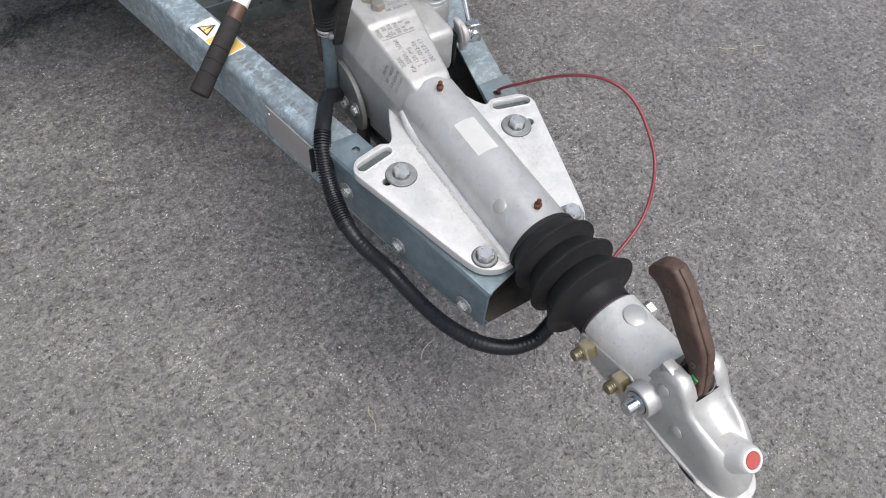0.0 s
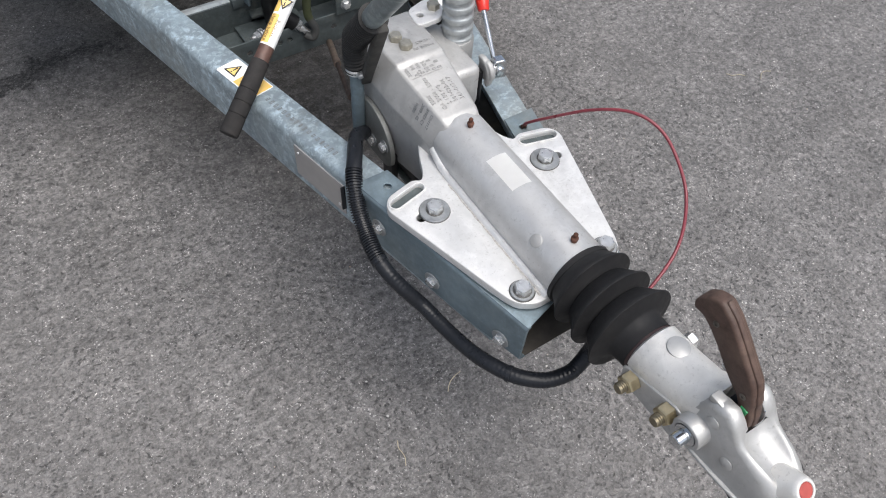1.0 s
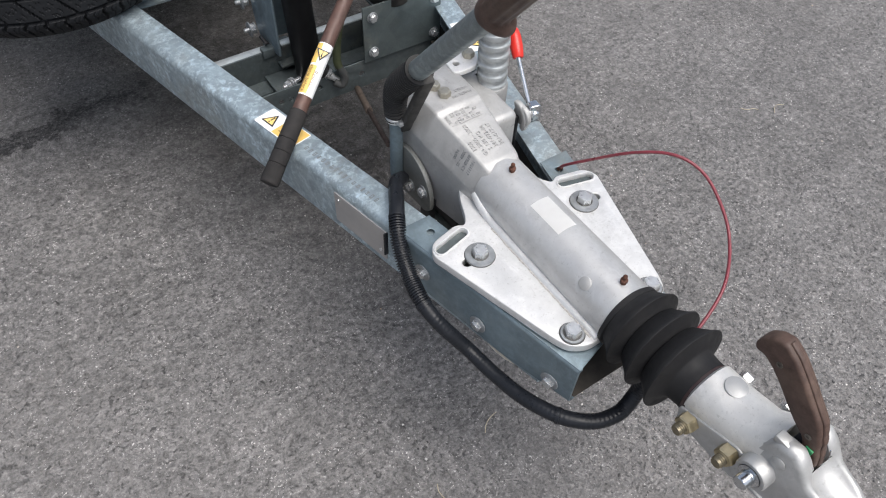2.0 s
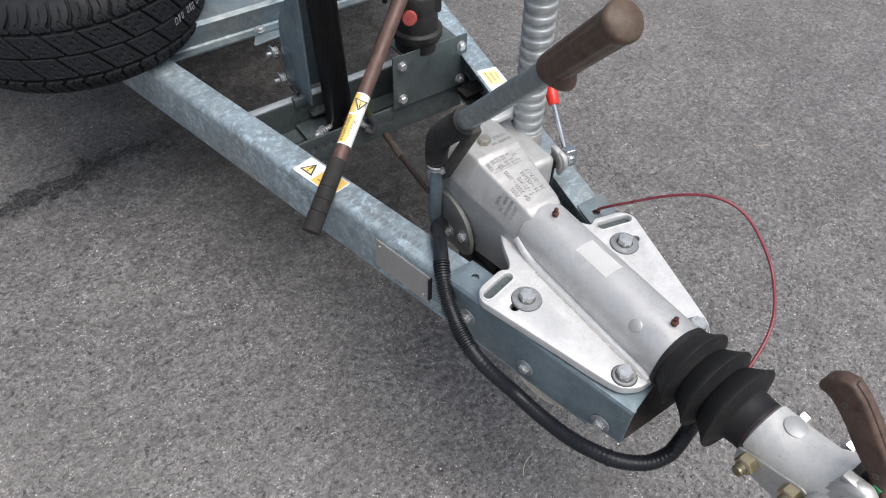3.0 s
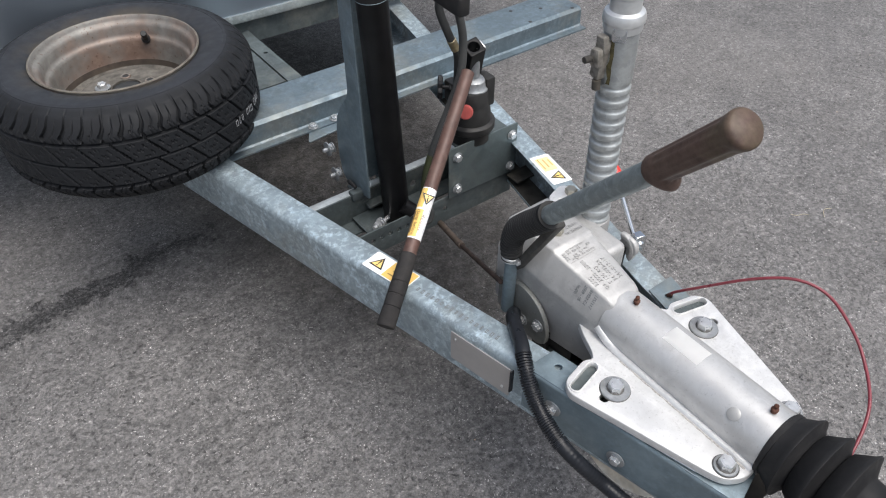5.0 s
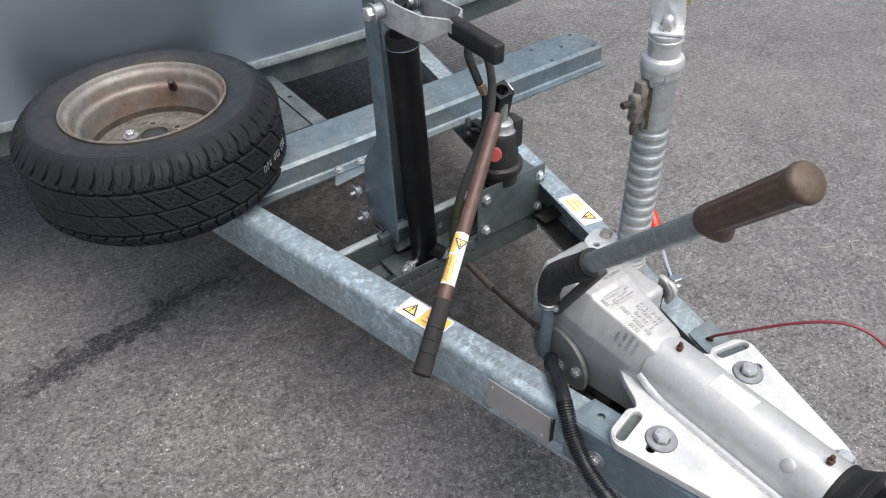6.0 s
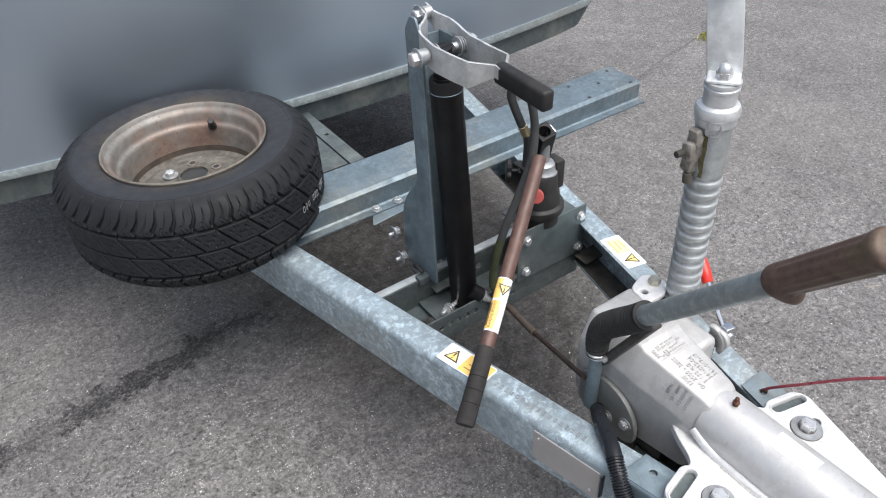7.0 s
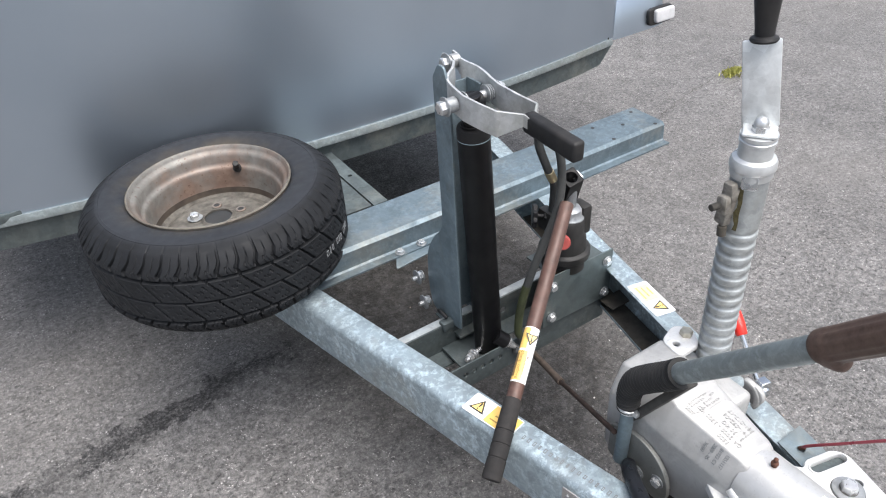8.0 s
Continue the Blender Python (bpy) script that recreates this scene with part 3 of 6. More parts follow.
def on_side(side, y, z, out=0.0):
    """A pose on a beam's outer face: local z points outwards, local y up, local x along the beam."""
    n = Vector((side, -SLOPE, 0)).normalized()
    p = Vector((side * beam_x(y, side), y, z)) + n * (0.0284 + out)
    x = Vector((0, 0, 1)).cross(n)
    m = Matrix((x, Vector((0, 0, 1)), n)).transposed().to_4x4()
    return Matrix.Translation(p) @ m


# the folded nose piece that the beams' front ends are bolted into
def nose_edge(y, extra=0.0):
    return 0.102 + 0.2235 * (y + 0.03) + extra


def build_nose(parent):
    t = 0.003
    top, y0, y1 = 0.5180, -0.045, 0.312
    # top sheet: one flange along each side, joined at the front
    left = [(-nose_edge(y0) + t, y0), (-0.034, y0 + 0.018), (0.034, y0 + 0.018), (nose_edge(y0) - t, y0), (nose_edge(y1) - t, y1), (nose_edge(y1) - 0.062, y1), (0.062, 0.05), (-0.062, 0.05), (-nose_edge(y1) + 0.062, y1), (-nose_edge(y1) + t, y1)]
    holes = [ring_loop(s * 0.134, 0.281, 0.0065, 16) for s in (-1, 1)]
    bm = plate([left] + holes, t, 0.0008, Matrix.Translation((0, 0, top - t / 2)))
    part("top_sheet", bm, GALV_SMOOTH, parent, "smooth blue-grey galvanised nose sheet")
    for s in (-1, 1):
        bm = bmesh.new()
        prof = []
        for k in range(7):
            w = radians(90 - 15 * k)
            prof.append((-0.008 + 0.008 * math.cos(w), top - 0.008 + 0.008 * math.sin(w)))
        sections = []
        for y in (y0, 0.06, 0.15, 0.24, y1):
            low = 0.427 if y < 0.0 else 0.412
            line = prof + [(0, low + 0.004), (-0.004, low), (-0.012, low), (-0.012, low + t), (-0.008, low + t), (-t, low + 0.010)]
            line += [(-0.008 + 0.004 * math.cos(radians(q)), top - 0.008 + 0.004 * math.sin(radians(q))) for q in (0, 45, 90)]
            sections.append([(s * (nose_edge(y) + u), y, v) for u, v in line])
        loft(bm, sections)
        part("side_sheet", bm, GALV_SMOOTH, parent, "smooth blue-grey galvanised side of the nose")
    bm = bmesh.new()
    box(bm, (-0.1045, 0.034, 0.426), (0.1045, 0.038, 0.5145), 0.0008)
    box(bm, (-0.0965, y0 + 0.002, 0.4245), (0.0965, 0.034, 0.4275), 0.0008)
    part("front_web", bm, DIRTY_DARK, parent, "dirty inner web of the nose")
    n = Vector((-1, -0.2235, 0)).normalized()
    for s in (-1, 1):
        for y, z in ((-0.008, 0.4455), (0.133, 0.443), (0.253, 0.464)):
            bolt(parent, (s * (nose_edge(y) + 0.0005), y, z), (s * -n.x, n.y, 0), HEX14, WASHER_SIDE, 12 + 40 * y)


build_nose(frame_thing)


# the wide cross member under the spare wheel, a hat section
def build_cross_member(parent):
    bm = bmesh.new()
    t, top, low = 0.004, 0.539, 0.485
    y0, y1 = 1.197, 1.335
    outer = [(y0 - 0.025, low), (y0 - 0.004, low), (y0, low + 0.004), (y0 + 0.002, top - 0.008), (y0 + 0.010, top), (y1 - 0.010, top), (y1 - 0.002, top - 0.008), (y1, low + 0.004), (y1 + 0.004, low), (y1 + 0.040, low)]
    inner = [(outer[0][0], low - t)] + [(y + (0.004 if y < 1.26 else -0.004) * (0 < i < 9), z - t) for i, (y, z) in enumerate(outer)][1:-1] + [(outer[-1][0], low - t)]
    loop = outer + inner[::-1]
    def end_x(y, z):
        reach = 0.286 if z > 0.50 else 0.258
        return -0.432 + math.sqrt(max(0.0, reach ** 2 - (y - 1.411) ** 2))

    loft(bm, [[(max(x, end_x(y, z)), y - 0.012 * x, z + 0.004 * x) for y, z in loop] for x in (-0.50, 0.0, 0.4, 0.802)])
    cm = part("cross_member", bm, GALV_CROSS, parent, "wide galvanised hat-section cross member")
    hole = disc_mesh("bolt_hole", 0.0055, 0.0001, 0.0006, INK)
    for x, y in ((0.775, 1.305), (0.775, 1.21), (0.70, 1.262), (0.62, 1.30), (0.62, 1.215)):
        under("bolt_hole", hole, cm, Matrix.Translation(Vector((x, y - 0.012 * x, top + 0.004 * x)) - BASE[cm.name]))
    for x in (-0.092, -0.032):
        bolt(parent, (x, 1.185, low), (0, 0, 1), HEX14, WASHER, 20)
    # bent hanger plate bolted under the flange
    bm = plate([round_loop([(-0.13, 1.14), (-0.02, 1.15), (-0.015, 1.20), (-0.10, 1.19)], 0.01)], 0.004, 0.0008, Matrix.Translation((0.0, 0.0, low - 0.0065)))
    part("hanger_plate", bm, GALV_SMOOTH, parent)


build_cross_member(frame_thing)


def angle_rail(name, parent, y, z0, z1, x0, x1, depth, material, holes=(), label=""):
    """A rail of angle section: an upright leg at y and a foot that runs back from it."""
    m = Matrix.Translation((0, y, 0)) @ pose(0, 0, 0, 90, 0, 0)
    loops = [[(x0, z0), (x1, z0), (x1, z1), (x0, z1)]] + [ring_loop(hx, hz, r, 14) for hx, hz, r in holes]
    bm = plate(loops, 0.004, 0.0006, m)
    foot = bmesh.new()
    box(foot, (x0, y, z0), (x1, y + depth, z0 + 0.004), 0.0008)
    me = bpy.data.meshes.new("foot")
    foot.to_mesh(me)
    foot.free()
    bm.from_mesh(me)
    bpy.data.meshes.remove(me)
    return part(name, bm, material, parent, label)


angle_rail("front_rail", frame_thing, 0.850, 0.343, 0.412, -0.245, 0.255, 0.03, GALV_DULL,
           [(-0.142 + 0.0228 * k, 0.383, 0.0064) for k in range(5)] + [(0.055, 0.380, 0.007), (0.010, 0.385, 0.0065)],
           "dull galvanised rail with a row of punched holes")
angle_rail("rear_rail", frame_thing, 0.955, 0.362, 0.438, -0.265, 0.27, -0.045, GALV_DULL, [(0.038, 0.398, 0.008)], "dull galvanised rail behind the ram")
rail_top = bmesh.new()
box(rail_top, (-0.265, 0.957, 0.4345), (0.270, 0.977, 0.4385), 0.001)
part("rail_flange", rail_top, GALV_LIGHT, frame_thing, "pale folded flange along the rear rail")


def build_pump_bracket(parent):
    m = Matrix.Translation((0, 0.8405, 0)) @ pose(0, 0, 0, 90, 0, 0)
    bm = plate([[(0.060, 0.413), (0.257, 0.411), (0.257, 0.543), (0.060, 0.548)]], 0.004, 0.0008, m)
    p = part("pump_bracket", bm, GALV_POST, parent, "blue-grey galvanised pump bracket plate")
    for x, z in ((0.082, 0.521), (0.082, 0.435), (0.239, 0.518), (0.239, 0.431)):
        bolt(parent, (x, 0.838, z), (0, -1, 0), HEX14, WASHER, 10)
    bm = bmesh.new()
    box(bm, (0.100, 0.843, 0.522), (0.245, 0.948, 0.527), 0.001)
    box(bm, (0.238, 0.843, 0.405), (0.243, 0.950, 0.522), 0.001)
    part("pump_shelf", bm, GALV_DULL, parent)
    # galvanised lug in the corner against the right beam
    bm = bmesh.new()
    box(bm, (0.235, 0.80, 0.40), (0.300, 0.842, 0.404), 0.0008, Matrix())
    part("lug", bm, DIRTY, parent)


build_pump_bracket(frame_thing)


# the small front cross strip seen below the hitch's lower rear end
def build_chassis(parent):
    # dull steel here holds both dirt and the painted shade under the body
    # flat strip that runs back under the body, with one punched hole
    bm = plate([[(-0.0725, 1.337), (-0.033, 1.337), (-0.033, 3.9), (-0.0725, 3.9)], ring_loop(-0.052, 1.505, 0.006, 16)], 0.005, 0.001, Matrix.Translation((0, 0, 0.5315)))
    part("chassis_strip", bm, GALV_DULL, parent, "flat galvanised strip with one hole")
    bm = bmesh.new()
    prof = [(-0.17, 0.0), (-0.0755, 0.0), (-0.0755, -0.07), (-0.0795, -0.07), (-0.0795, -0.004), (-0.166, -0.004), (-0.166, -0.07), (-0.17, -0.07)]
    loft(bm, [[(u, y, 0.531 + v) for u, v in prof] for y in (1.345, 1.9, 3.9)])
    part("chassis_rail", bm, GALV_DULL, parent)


build_chassis(frame_thing)


# stickers, stamping and rating plate on the beams
def warning_triangle(m, size, parent):
    h = size * 0.87
    tri = [(-size / 2, -h / 3), (size / 2, -h / 3), (0, h * 2 / 3)]
    inner = [(x * 0.70, y * 0.70) for x, y in tri]
    bm = plate([tri], 0.0002, 0, m @ pose(0, 0, 0.0004))
    part("triangle_border", bm, INK, parent)
    bm = plate([inner], 0.0002, 0, m @ pose(0, 0, 0.0007))
    part("triangle_field", bm, plain("pale_yellow_print", (0.84, 0.60, 0.20), 0.45, 0, 0.05), parent)
    bm = plate([[(-size * 0.035, -h * 0.02), (size * 0.035, -h * 0.02), (size * 0.055, h * 0.36), (-size * 0.055, h * 0.36)]], 0.0002, 0, m @ pose(0, 0, 0.0010))
    part("mark", bm, INK, parent)
    bm = plate([ring_loop(0, -h * 0.14, size * 0.05, 12)], 0.0002, 0, m @ pose(0, 0, 0.0010))
    part("dot", bm, INK, parent)


def build_sticker(parent, side, y, flip):
    m = on_beam(side, y, 0.0, 0.0009)
    bm = plate([round_loop([(-0.0235, -0.055), (0.0235, -0.055), (0.0235, 0.055), (-0.0235, 0.055)], 0.004)], 0.0003, 0, m)
    st = part("warning_sticker", bm, WHITE, parent, "white and yellow warning sticker")
    bm = plate([[(-0.0215, -0.053), (0.0215, -0.053), (0.0215, 0.006), (-0.0215, 0.006)]] if not flip else [[(-0.0165, -0.006), (0.0165, -0.006), (0.0165, 0.045), (-0.0165, 0.045)]], 0.0002, 0, m @ pose(0, 0, 0.0004))
    part("yellow_field", bm, YELLOW if not flip else YELLOW_PALE, st)
    s = -1 if flip else 1
    warning_triangle(m @ pose(0, s * 0.030, 0.0002, 0, 0, -90 if not flip else 90) @ pose(0, -0.003, 0), 0.034, st)
    for k in range(3):
        x = -0.012 + 0.011 * k
        w = 0.020 - 0.004 * k
        bm = plate([[(x, -s * 0.022 - w), (x + 0.0028, -s * 0.022 - w), (x + 0.0028, -s * 0.022 + w), (x, -s * 0.022 + w)]], 0.0002, 0, m @ pose(0, 0, 0.0007))
        part("text_bar", bm, plain("brown_print", (0.36, 0.22, 0.07) if not flip else (0.62, 0.38, 0.13), 0.5), st)


build_sticker(beam_l, -1, 0.648, False)
build_sticker(beam_r, 1, 0.705, True)


def build_rating_plate(parent):
    m = on_side(-1, 0.412, 0.449, 0.0012)
    bm = plate([round_loop([(-0.066, -0.036), (0.066, -0.036), (0.066, 0.036), (-0.066, 0.036)], 0.003)], 0.0026, 0.0006, m)
    rp = part("rating_plate", bm, PLATE, parent, "plain brushed metal rating plate with two rivets")
    for x, y in ((-0.055, 0.022), (0.052, -0.02)):
        bm = bmesh.new()
        lathe(bm, [(0.0035, 0), (0.0033, 0.0012), (0.0016, 0.002), (0, 0.0022)], 12, m @ pose(x, y, 0.0013))
        part("rivet", bm, ZINC, rp)


build_rating_plate(beam_l)


def build_stamping(parent):
    rng = random.Random(5)
    for k in range(17):
        y = 0.575 - 0.0112 * k
        m = on_beam(-1, y, -0.004, 0.0006)
        w, h = rng.uniform(0.0035, 0.0055), rng.uniform(0.008, 0.010)
        bm = plate([[(-h / 2, -w / 2), (h / 2, -w / 2), (h / 2, w / 2), (-h / 2, w / 2)], [(-h / 2 + 0.0017, -w / 2 + 0.0014), (h / 2 - 0.0017, -w / 2 + 0.0014), (h / 2 - 0.0017, w / 2 - 0.0014), (-h / 2 + 0.0017, w / 2 - 0.0014)]], 0.0003, 0, m)
        part("stamped_bar", bm, STAMP, parent)


build_stamping(beam_l)

# ---- trailer body behind ----
def build_body():
    b = thing("trailer_body", (0, 3.2, 0.53), "grey sheet-metal trailer body with a galvanised lower edge", "trailer body")
    bm = bmesh.new()
    x0, x1, y0 = -1.075, 1.095, 1.735
    # front panel: the sheet bends back into the sides with a generous radius
    def bow(x):
        return 1.628 + 0.125 * ((x - 0.35) / 1.15) ** 2

    rim_x = [x0 + 0.05 + (x1 - x0 - 0.085) * k / 16 for k in range(17)]
    plan = [(x1, 4.6), (x1, bow(x1) + 0.03), (x1 - 0.012, bow(x1) + 0.008)] + [(x, bow(x)) for x in rim_x[::-1]] + [(x0, bow(x0) + 0.05), (x0, 4.6)]
    inner = [(x * 0.985, y + (0.02 if y < 2 else -0.02)) for x, y in plan]
    ring = plan + inner[::-1]
    loft(bm, [[(x, y, z) for x, y in ring] for z in (0.585, 0.9, 1.42, 1.55)])
    part("front_panel", bm, BODY, b, "smooth satin grey sheet", 50)
    bm = bmesh.new()
    box(bm, (x0 + 0.02, y0 + 0.02, 0.578), (x1 - 0.02, 4.58, 0.60), 0.002)
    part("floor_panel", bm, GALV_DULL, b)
    # bright rolled lower edge
    bm = bmesh.new()
    prof = [(-0.006, 0.566), (-0.010, 0.569), (-0.010, 0.577), (-0.006, 0.589), (0.002, 0.589), (0.002, 0.566)]
    loft(bm, [[(x, bow(x) + u, z) for u, z in prof] for x in rim_x])
    part("lower_edge", bm, GALV_TUBE, b, "pale rolled galvanised lower edge")
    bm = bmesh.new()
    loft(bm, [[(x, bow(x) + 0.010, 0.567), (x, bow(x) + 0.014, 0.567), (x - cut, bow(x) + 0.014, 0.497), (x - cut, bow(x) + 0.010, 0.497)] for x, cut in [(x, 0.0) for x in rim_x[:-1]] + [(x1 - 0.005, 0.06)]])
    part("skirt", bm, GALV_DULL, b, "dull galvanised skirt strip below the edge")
    bm = bmesh.new()
    rod(bm, (x1 - 0.05, bow(x1) - 0.001, 0.592), (x1 - 0.05, bow(x1) - 0.008, 0.592), 0.004, 10)
    part("rivet", bm, INK, b)
    return b


body = build_body()


def build_mudguard():
    g = thing("mudguard", (1.25, 1.9, 0.56), "rounded grey mudguard beside the trailer body", "mudguard")
    bm = bmesh.new()
    sections = []
    for k in range(12):
        t = k / 11
        z = 0.565 + 0.40 * t
        y = 1.715 + 0.30 * t * t
        prof = [(1.070, 0.010), (1.100, -0.012), (1.14, -0.016), (1.30, -0.016), (1.35, -0.006), (1.375, 0.03), (1.36, 0.036), (1.33, 0.006), (1.10, 0.0), (1.070, 0.022)]
        sections.append([(x, y + d, z) for x, d in prof])
    loft(bm, sections)
    part("guard_sheet", bm, BODY, g, "", 50)
    m = Matrix.Translation((1.318, 1.700, 0.607)) @ pose(0, 0, 0, 83, 0, 0)
    bm = plate([round_loop([(-0.062, -0.030), (0.058, -0.030), (0.058, 0.030), (-0.062, 0.030)], 0.02)], 0.02, 0.004, m)
    lamp = part("marker_lamp", bm, BLACK_CAP, g, "clear front marker lamp in a black rubber surround")
    bm = plate([round_loop([(-0.042, -0.022), (0.052, -0.022), (0.052, 0.024), (-0.042, 0.024)], 0.012)], 0.022, 0.006, m @ pose(0.004, 0, 0.014))
    part("lens", bm, LENS, lamp)
    return g


build_mudguard()

# ---- overrun hitch: cast housing bolted on the nose ----
DIRT_LINE = plain("settled_dirt", (0.44, 0.425, 0.395), 0.9, 0.0, 0.5, 220.0, 0.4, (0.25, 0.23, 0.20))
GRIME_SHADE = plain("grime_shade", (0.085, 0.083, 0.080), 0.6, 0.1, 0.5, 150.0, 0.2)
SLOT_SHADE = plain("slot_shade", (0.020, 0.019, 0.018), 0.9, 0.0, 0.5, 120.0, 0.5, (0.05, 0.046, 0.04))
HZ = 0.556      # height of the shaft's axis
FLANGE = 0.538  # top of the cast flange


def build_hitch():
    h = thing("overrun_hitch", (0, 0.2, 0.52), "cast aluminium overrun hitch bolted on the drawbar nose", "overrun hitch")
    half = [(-0.040, -0.026), (-0.068, -0.028), (-0.093, -0.013), (-0.1025, 0.006), (-0.158, 0.196), (-0.167, 0.226), (-0.155, 0.246), (-0.103, 0.258), (-0.090, 0.250), (-0.080, 0.262), (-0.066, 0.297), (-0.050, 0.327), (-0.045, 0.30)]
    rad = [0.004, 0.02, 0.015, 0.01, 0.012, 0.016, 0.016, 0.010, 0.006, 0.012, 0.006, 0.002, 0.002]
    for s in (-1, 1):
        pts = [(s * -x if s > 0 else x, y) for x, y in half]
        slots = [slot_loop((s * 0.150, 0.2275), (s * 0.103, 0.2385), 0.0083), slot_loop((s * 0.130, 0.186), (s * 0.098, 0.190), 0.0075)]
        bm = plate([round_loop(pts, rad)] + slots, 0.0158, 0.0016, Matrix.Translation((0, 0, FLANGE - 0.0079)))
        fl = part("flange", bm, CAST_LIGHT, h, "bead-blasted cast flange with adjusting slots")
        # added inset filler; its dull tone paints the dark gap under the flange
        inset = [(x * 0.975, y + (0.004 if y < 0.1 else -0.003)) for x, y in pts]
        bm = plate([round_loop(inset, rad)] + slots, 0.0040, 0, Matrix.Translation((0, 0, FLANGE - 0.0179)))
        part("gap_filler", bm, GALV_DULL, h, "thin filler added under the flange, dull for the dark gap line")
        # bright strips along the foot of the flange's edge
        for a, b in ((0.116, 0.160), (0.023, 0.073)) if s < 0 else ():
            bm = bmesh.new()
            sweep(bm, [Vector((-0.1025 - 0.2855 * (y - 0.006), y, FLANGE - 0.0146)) for y in (a, a + 0.008, (a + b) / 2, b - 0.008, b)], 0.0009, 8)
            part("bright_edge", bm, CHROME, fl, "bright strip on the flange's lower edge")
        # raised land round the long slot
        land = slot_loop((s * 0.150, 0.2275), (s * 0.103, 0.2385), 0.0114)
        bm = plate([land, slot_loop((s * 0.150, 0.2275), (s * 0.103, 0.2385), 0.0088)], 0.0028, 0.0008, Matrix.Translation((0, 0, FLANGE + 0.0006)))
        part("slot_land", bm, CAST_LIGHT, fl)
        bm = plate([slot_loop((s * 0.150, 0.2275), (s * 0.103, 0.2385), 0.0081)], 0.002, 0, Matrix.Translation((0, 0, FLANGE - 0.009)))
        part("slot_floor", bm, GALV_DULL, fl, "dull sheet seen at the bottom of the slot")
        # black plate paints the dark inside the short, open slot
        for loop in slots[1:]:
            bm = plate([loop], 0.0012, 0, Matrix.Translation((0, 0, FLANGE - 0.0188)))
            part("slot_dark", bm, SLOT_SHADE, fl, "black plate that paints the dark of the open slot")
        bolt(h, (s * 0.1055, 0.187, FLANGE + 0.0003), (0, 0, 1), HEX22, WASHER_BIG, 15 if s < 0 else 40, 0.0032)
        bolt(h, (s * 0.0765, 0.001, FLANGE + 0.0003), (0, 0, 1), HEX22, WASHER_MID, 5, 0.0026)
        # dark rings: grime, with the contact shade of washer and head painted in
        for x_, y_, r_ in ((0.1055, 0.187, 0.0245), (0.0765, 0.001, 0.0192)):
            bm = bmesh.new()
            lathe(bm, [(0.010, 0.0002), (r_ - 0.0006, 0.0004), (r_, 0.0001)], 36, Matrix.Translation((s * x_, y_, FLANGE)))
            part("washer_ring", bm, GRIME_SHADE, fl, "dark ring of grime and painted contact shade round the washer")
            part("head_ring", lathe(bmesh.new(), [(0.0098, 0.0038), (0.0138, 0.0038), (0.0136, 0.0030)], 30, Matrix.Translation((s * x_, y_, FLANGE + (0.0 if r_ > 0.02 else -0.0006)))), GRIME_SHADE, fl, "grime ring that also paints the contact line round the bolt head")
        rng = random.Random(int(7 + s))
        inner, outer_ = [], []
        for k in range(27):
            y_ = -0.018 + 0.0092 * k
            inner.append((s * 0.0545, y_))
            outer_.append((s * (0.0585 + 0.0022 * rng.random()), y_))
        bm = plate([inner + outer_[::-1]], 0.0005, 0, Matrix.Translation((0, 0, FLANGE + 0.0004)))
        part("dirt_line", bm, DIRT_LINE, fl, "brown dirt caught along the foot of the barrel")
        # rib along the foot of the barrel, running up onto the block
        bm = bmesh.new()
        line = spline([(s * 0.0490, -0.024, FLANGE - 0.003), (s * 0.0492, 0.10, FLANGE - 0.002), (s * 0.0492, 0.215, FLANGE - 0.001), (s * 0.0485, 0.241, FLANGE + 0.001), (s * 0.0475, 0.264, FLANGE + 0.008), (s * 0.0455, 0.285, FLANGE + 0.018)], 8)
        sweep(bm, line, 0.0088, 16)
        part("rib", bm, CAST_LIGHT, h)
    # barrel
    bm = bmesh.new()
    m = Matrix.Translation((0, -0.032, HZ)) @ pose(0, 0, 0, -90, 0, 0)
    lathe(bm, [(0.036, 0), (0.047, 0), (0.050, 0.003), (0.050, 0.316)], 56, m)
    part("barrel", bm, CAST_BARREL, h, "bright cast aluminium barrel")
    # white label on the barrel, a curved sheet
    bm = bmesh.new()
    rings = []
    for k in range(9):
        w = radians(112 - 5.0 * k)
        rings.append([bm.verts.new((0.0506 * math.cos(w), y, HZ + 0.0506 * math.sin(w))) for y in (0.118, 0.185)])
    for a_, b_ in zip(rings, rings[1:]):
        bm.faces.new((a_[0], b_[0], b_[1], a_[1]))
    bmesh.ops.solidify(bm, geom=bm.faces[:], thickness=0.0003)
    part("label", bm, WHITE, h, "blank white adhesive label")
    # grease nipples and the cast plug
    for y in (0.0, 0.256):
        bm = bmesh.new()
        lathe(bm, [(0, 0), (0.0045, 0), (0.0045, 0.004), (0.0056, 0.005), (0.0056, 0.008), (0.003, 0.010), (0.0028, 0.012), (0.0036, 0.0135), (0.0034, 0.016), (0.0015, 0.018), (0, 0.018)], 10, Matrix.Translation((0, y, HZ + 0.0492)))
        part("grease_nipple", bm, RUST, h, "rusty grease nipple")
    bm = bmesh.new()
    d = Vector((-0.72, 0, 0.69))
    lathe(bm, [(0.010, -0.002), (0.010, 0.0012), (0.0085, 0.0022), (0, 0.0022)], 20, aim(Vector((0, 0.035, HZ)) + d * 0.0498, d))
    part("plug", bm, CAST, h)
    # rear block, eight-sided, rising a little to the back
    bm = bmesh.new()

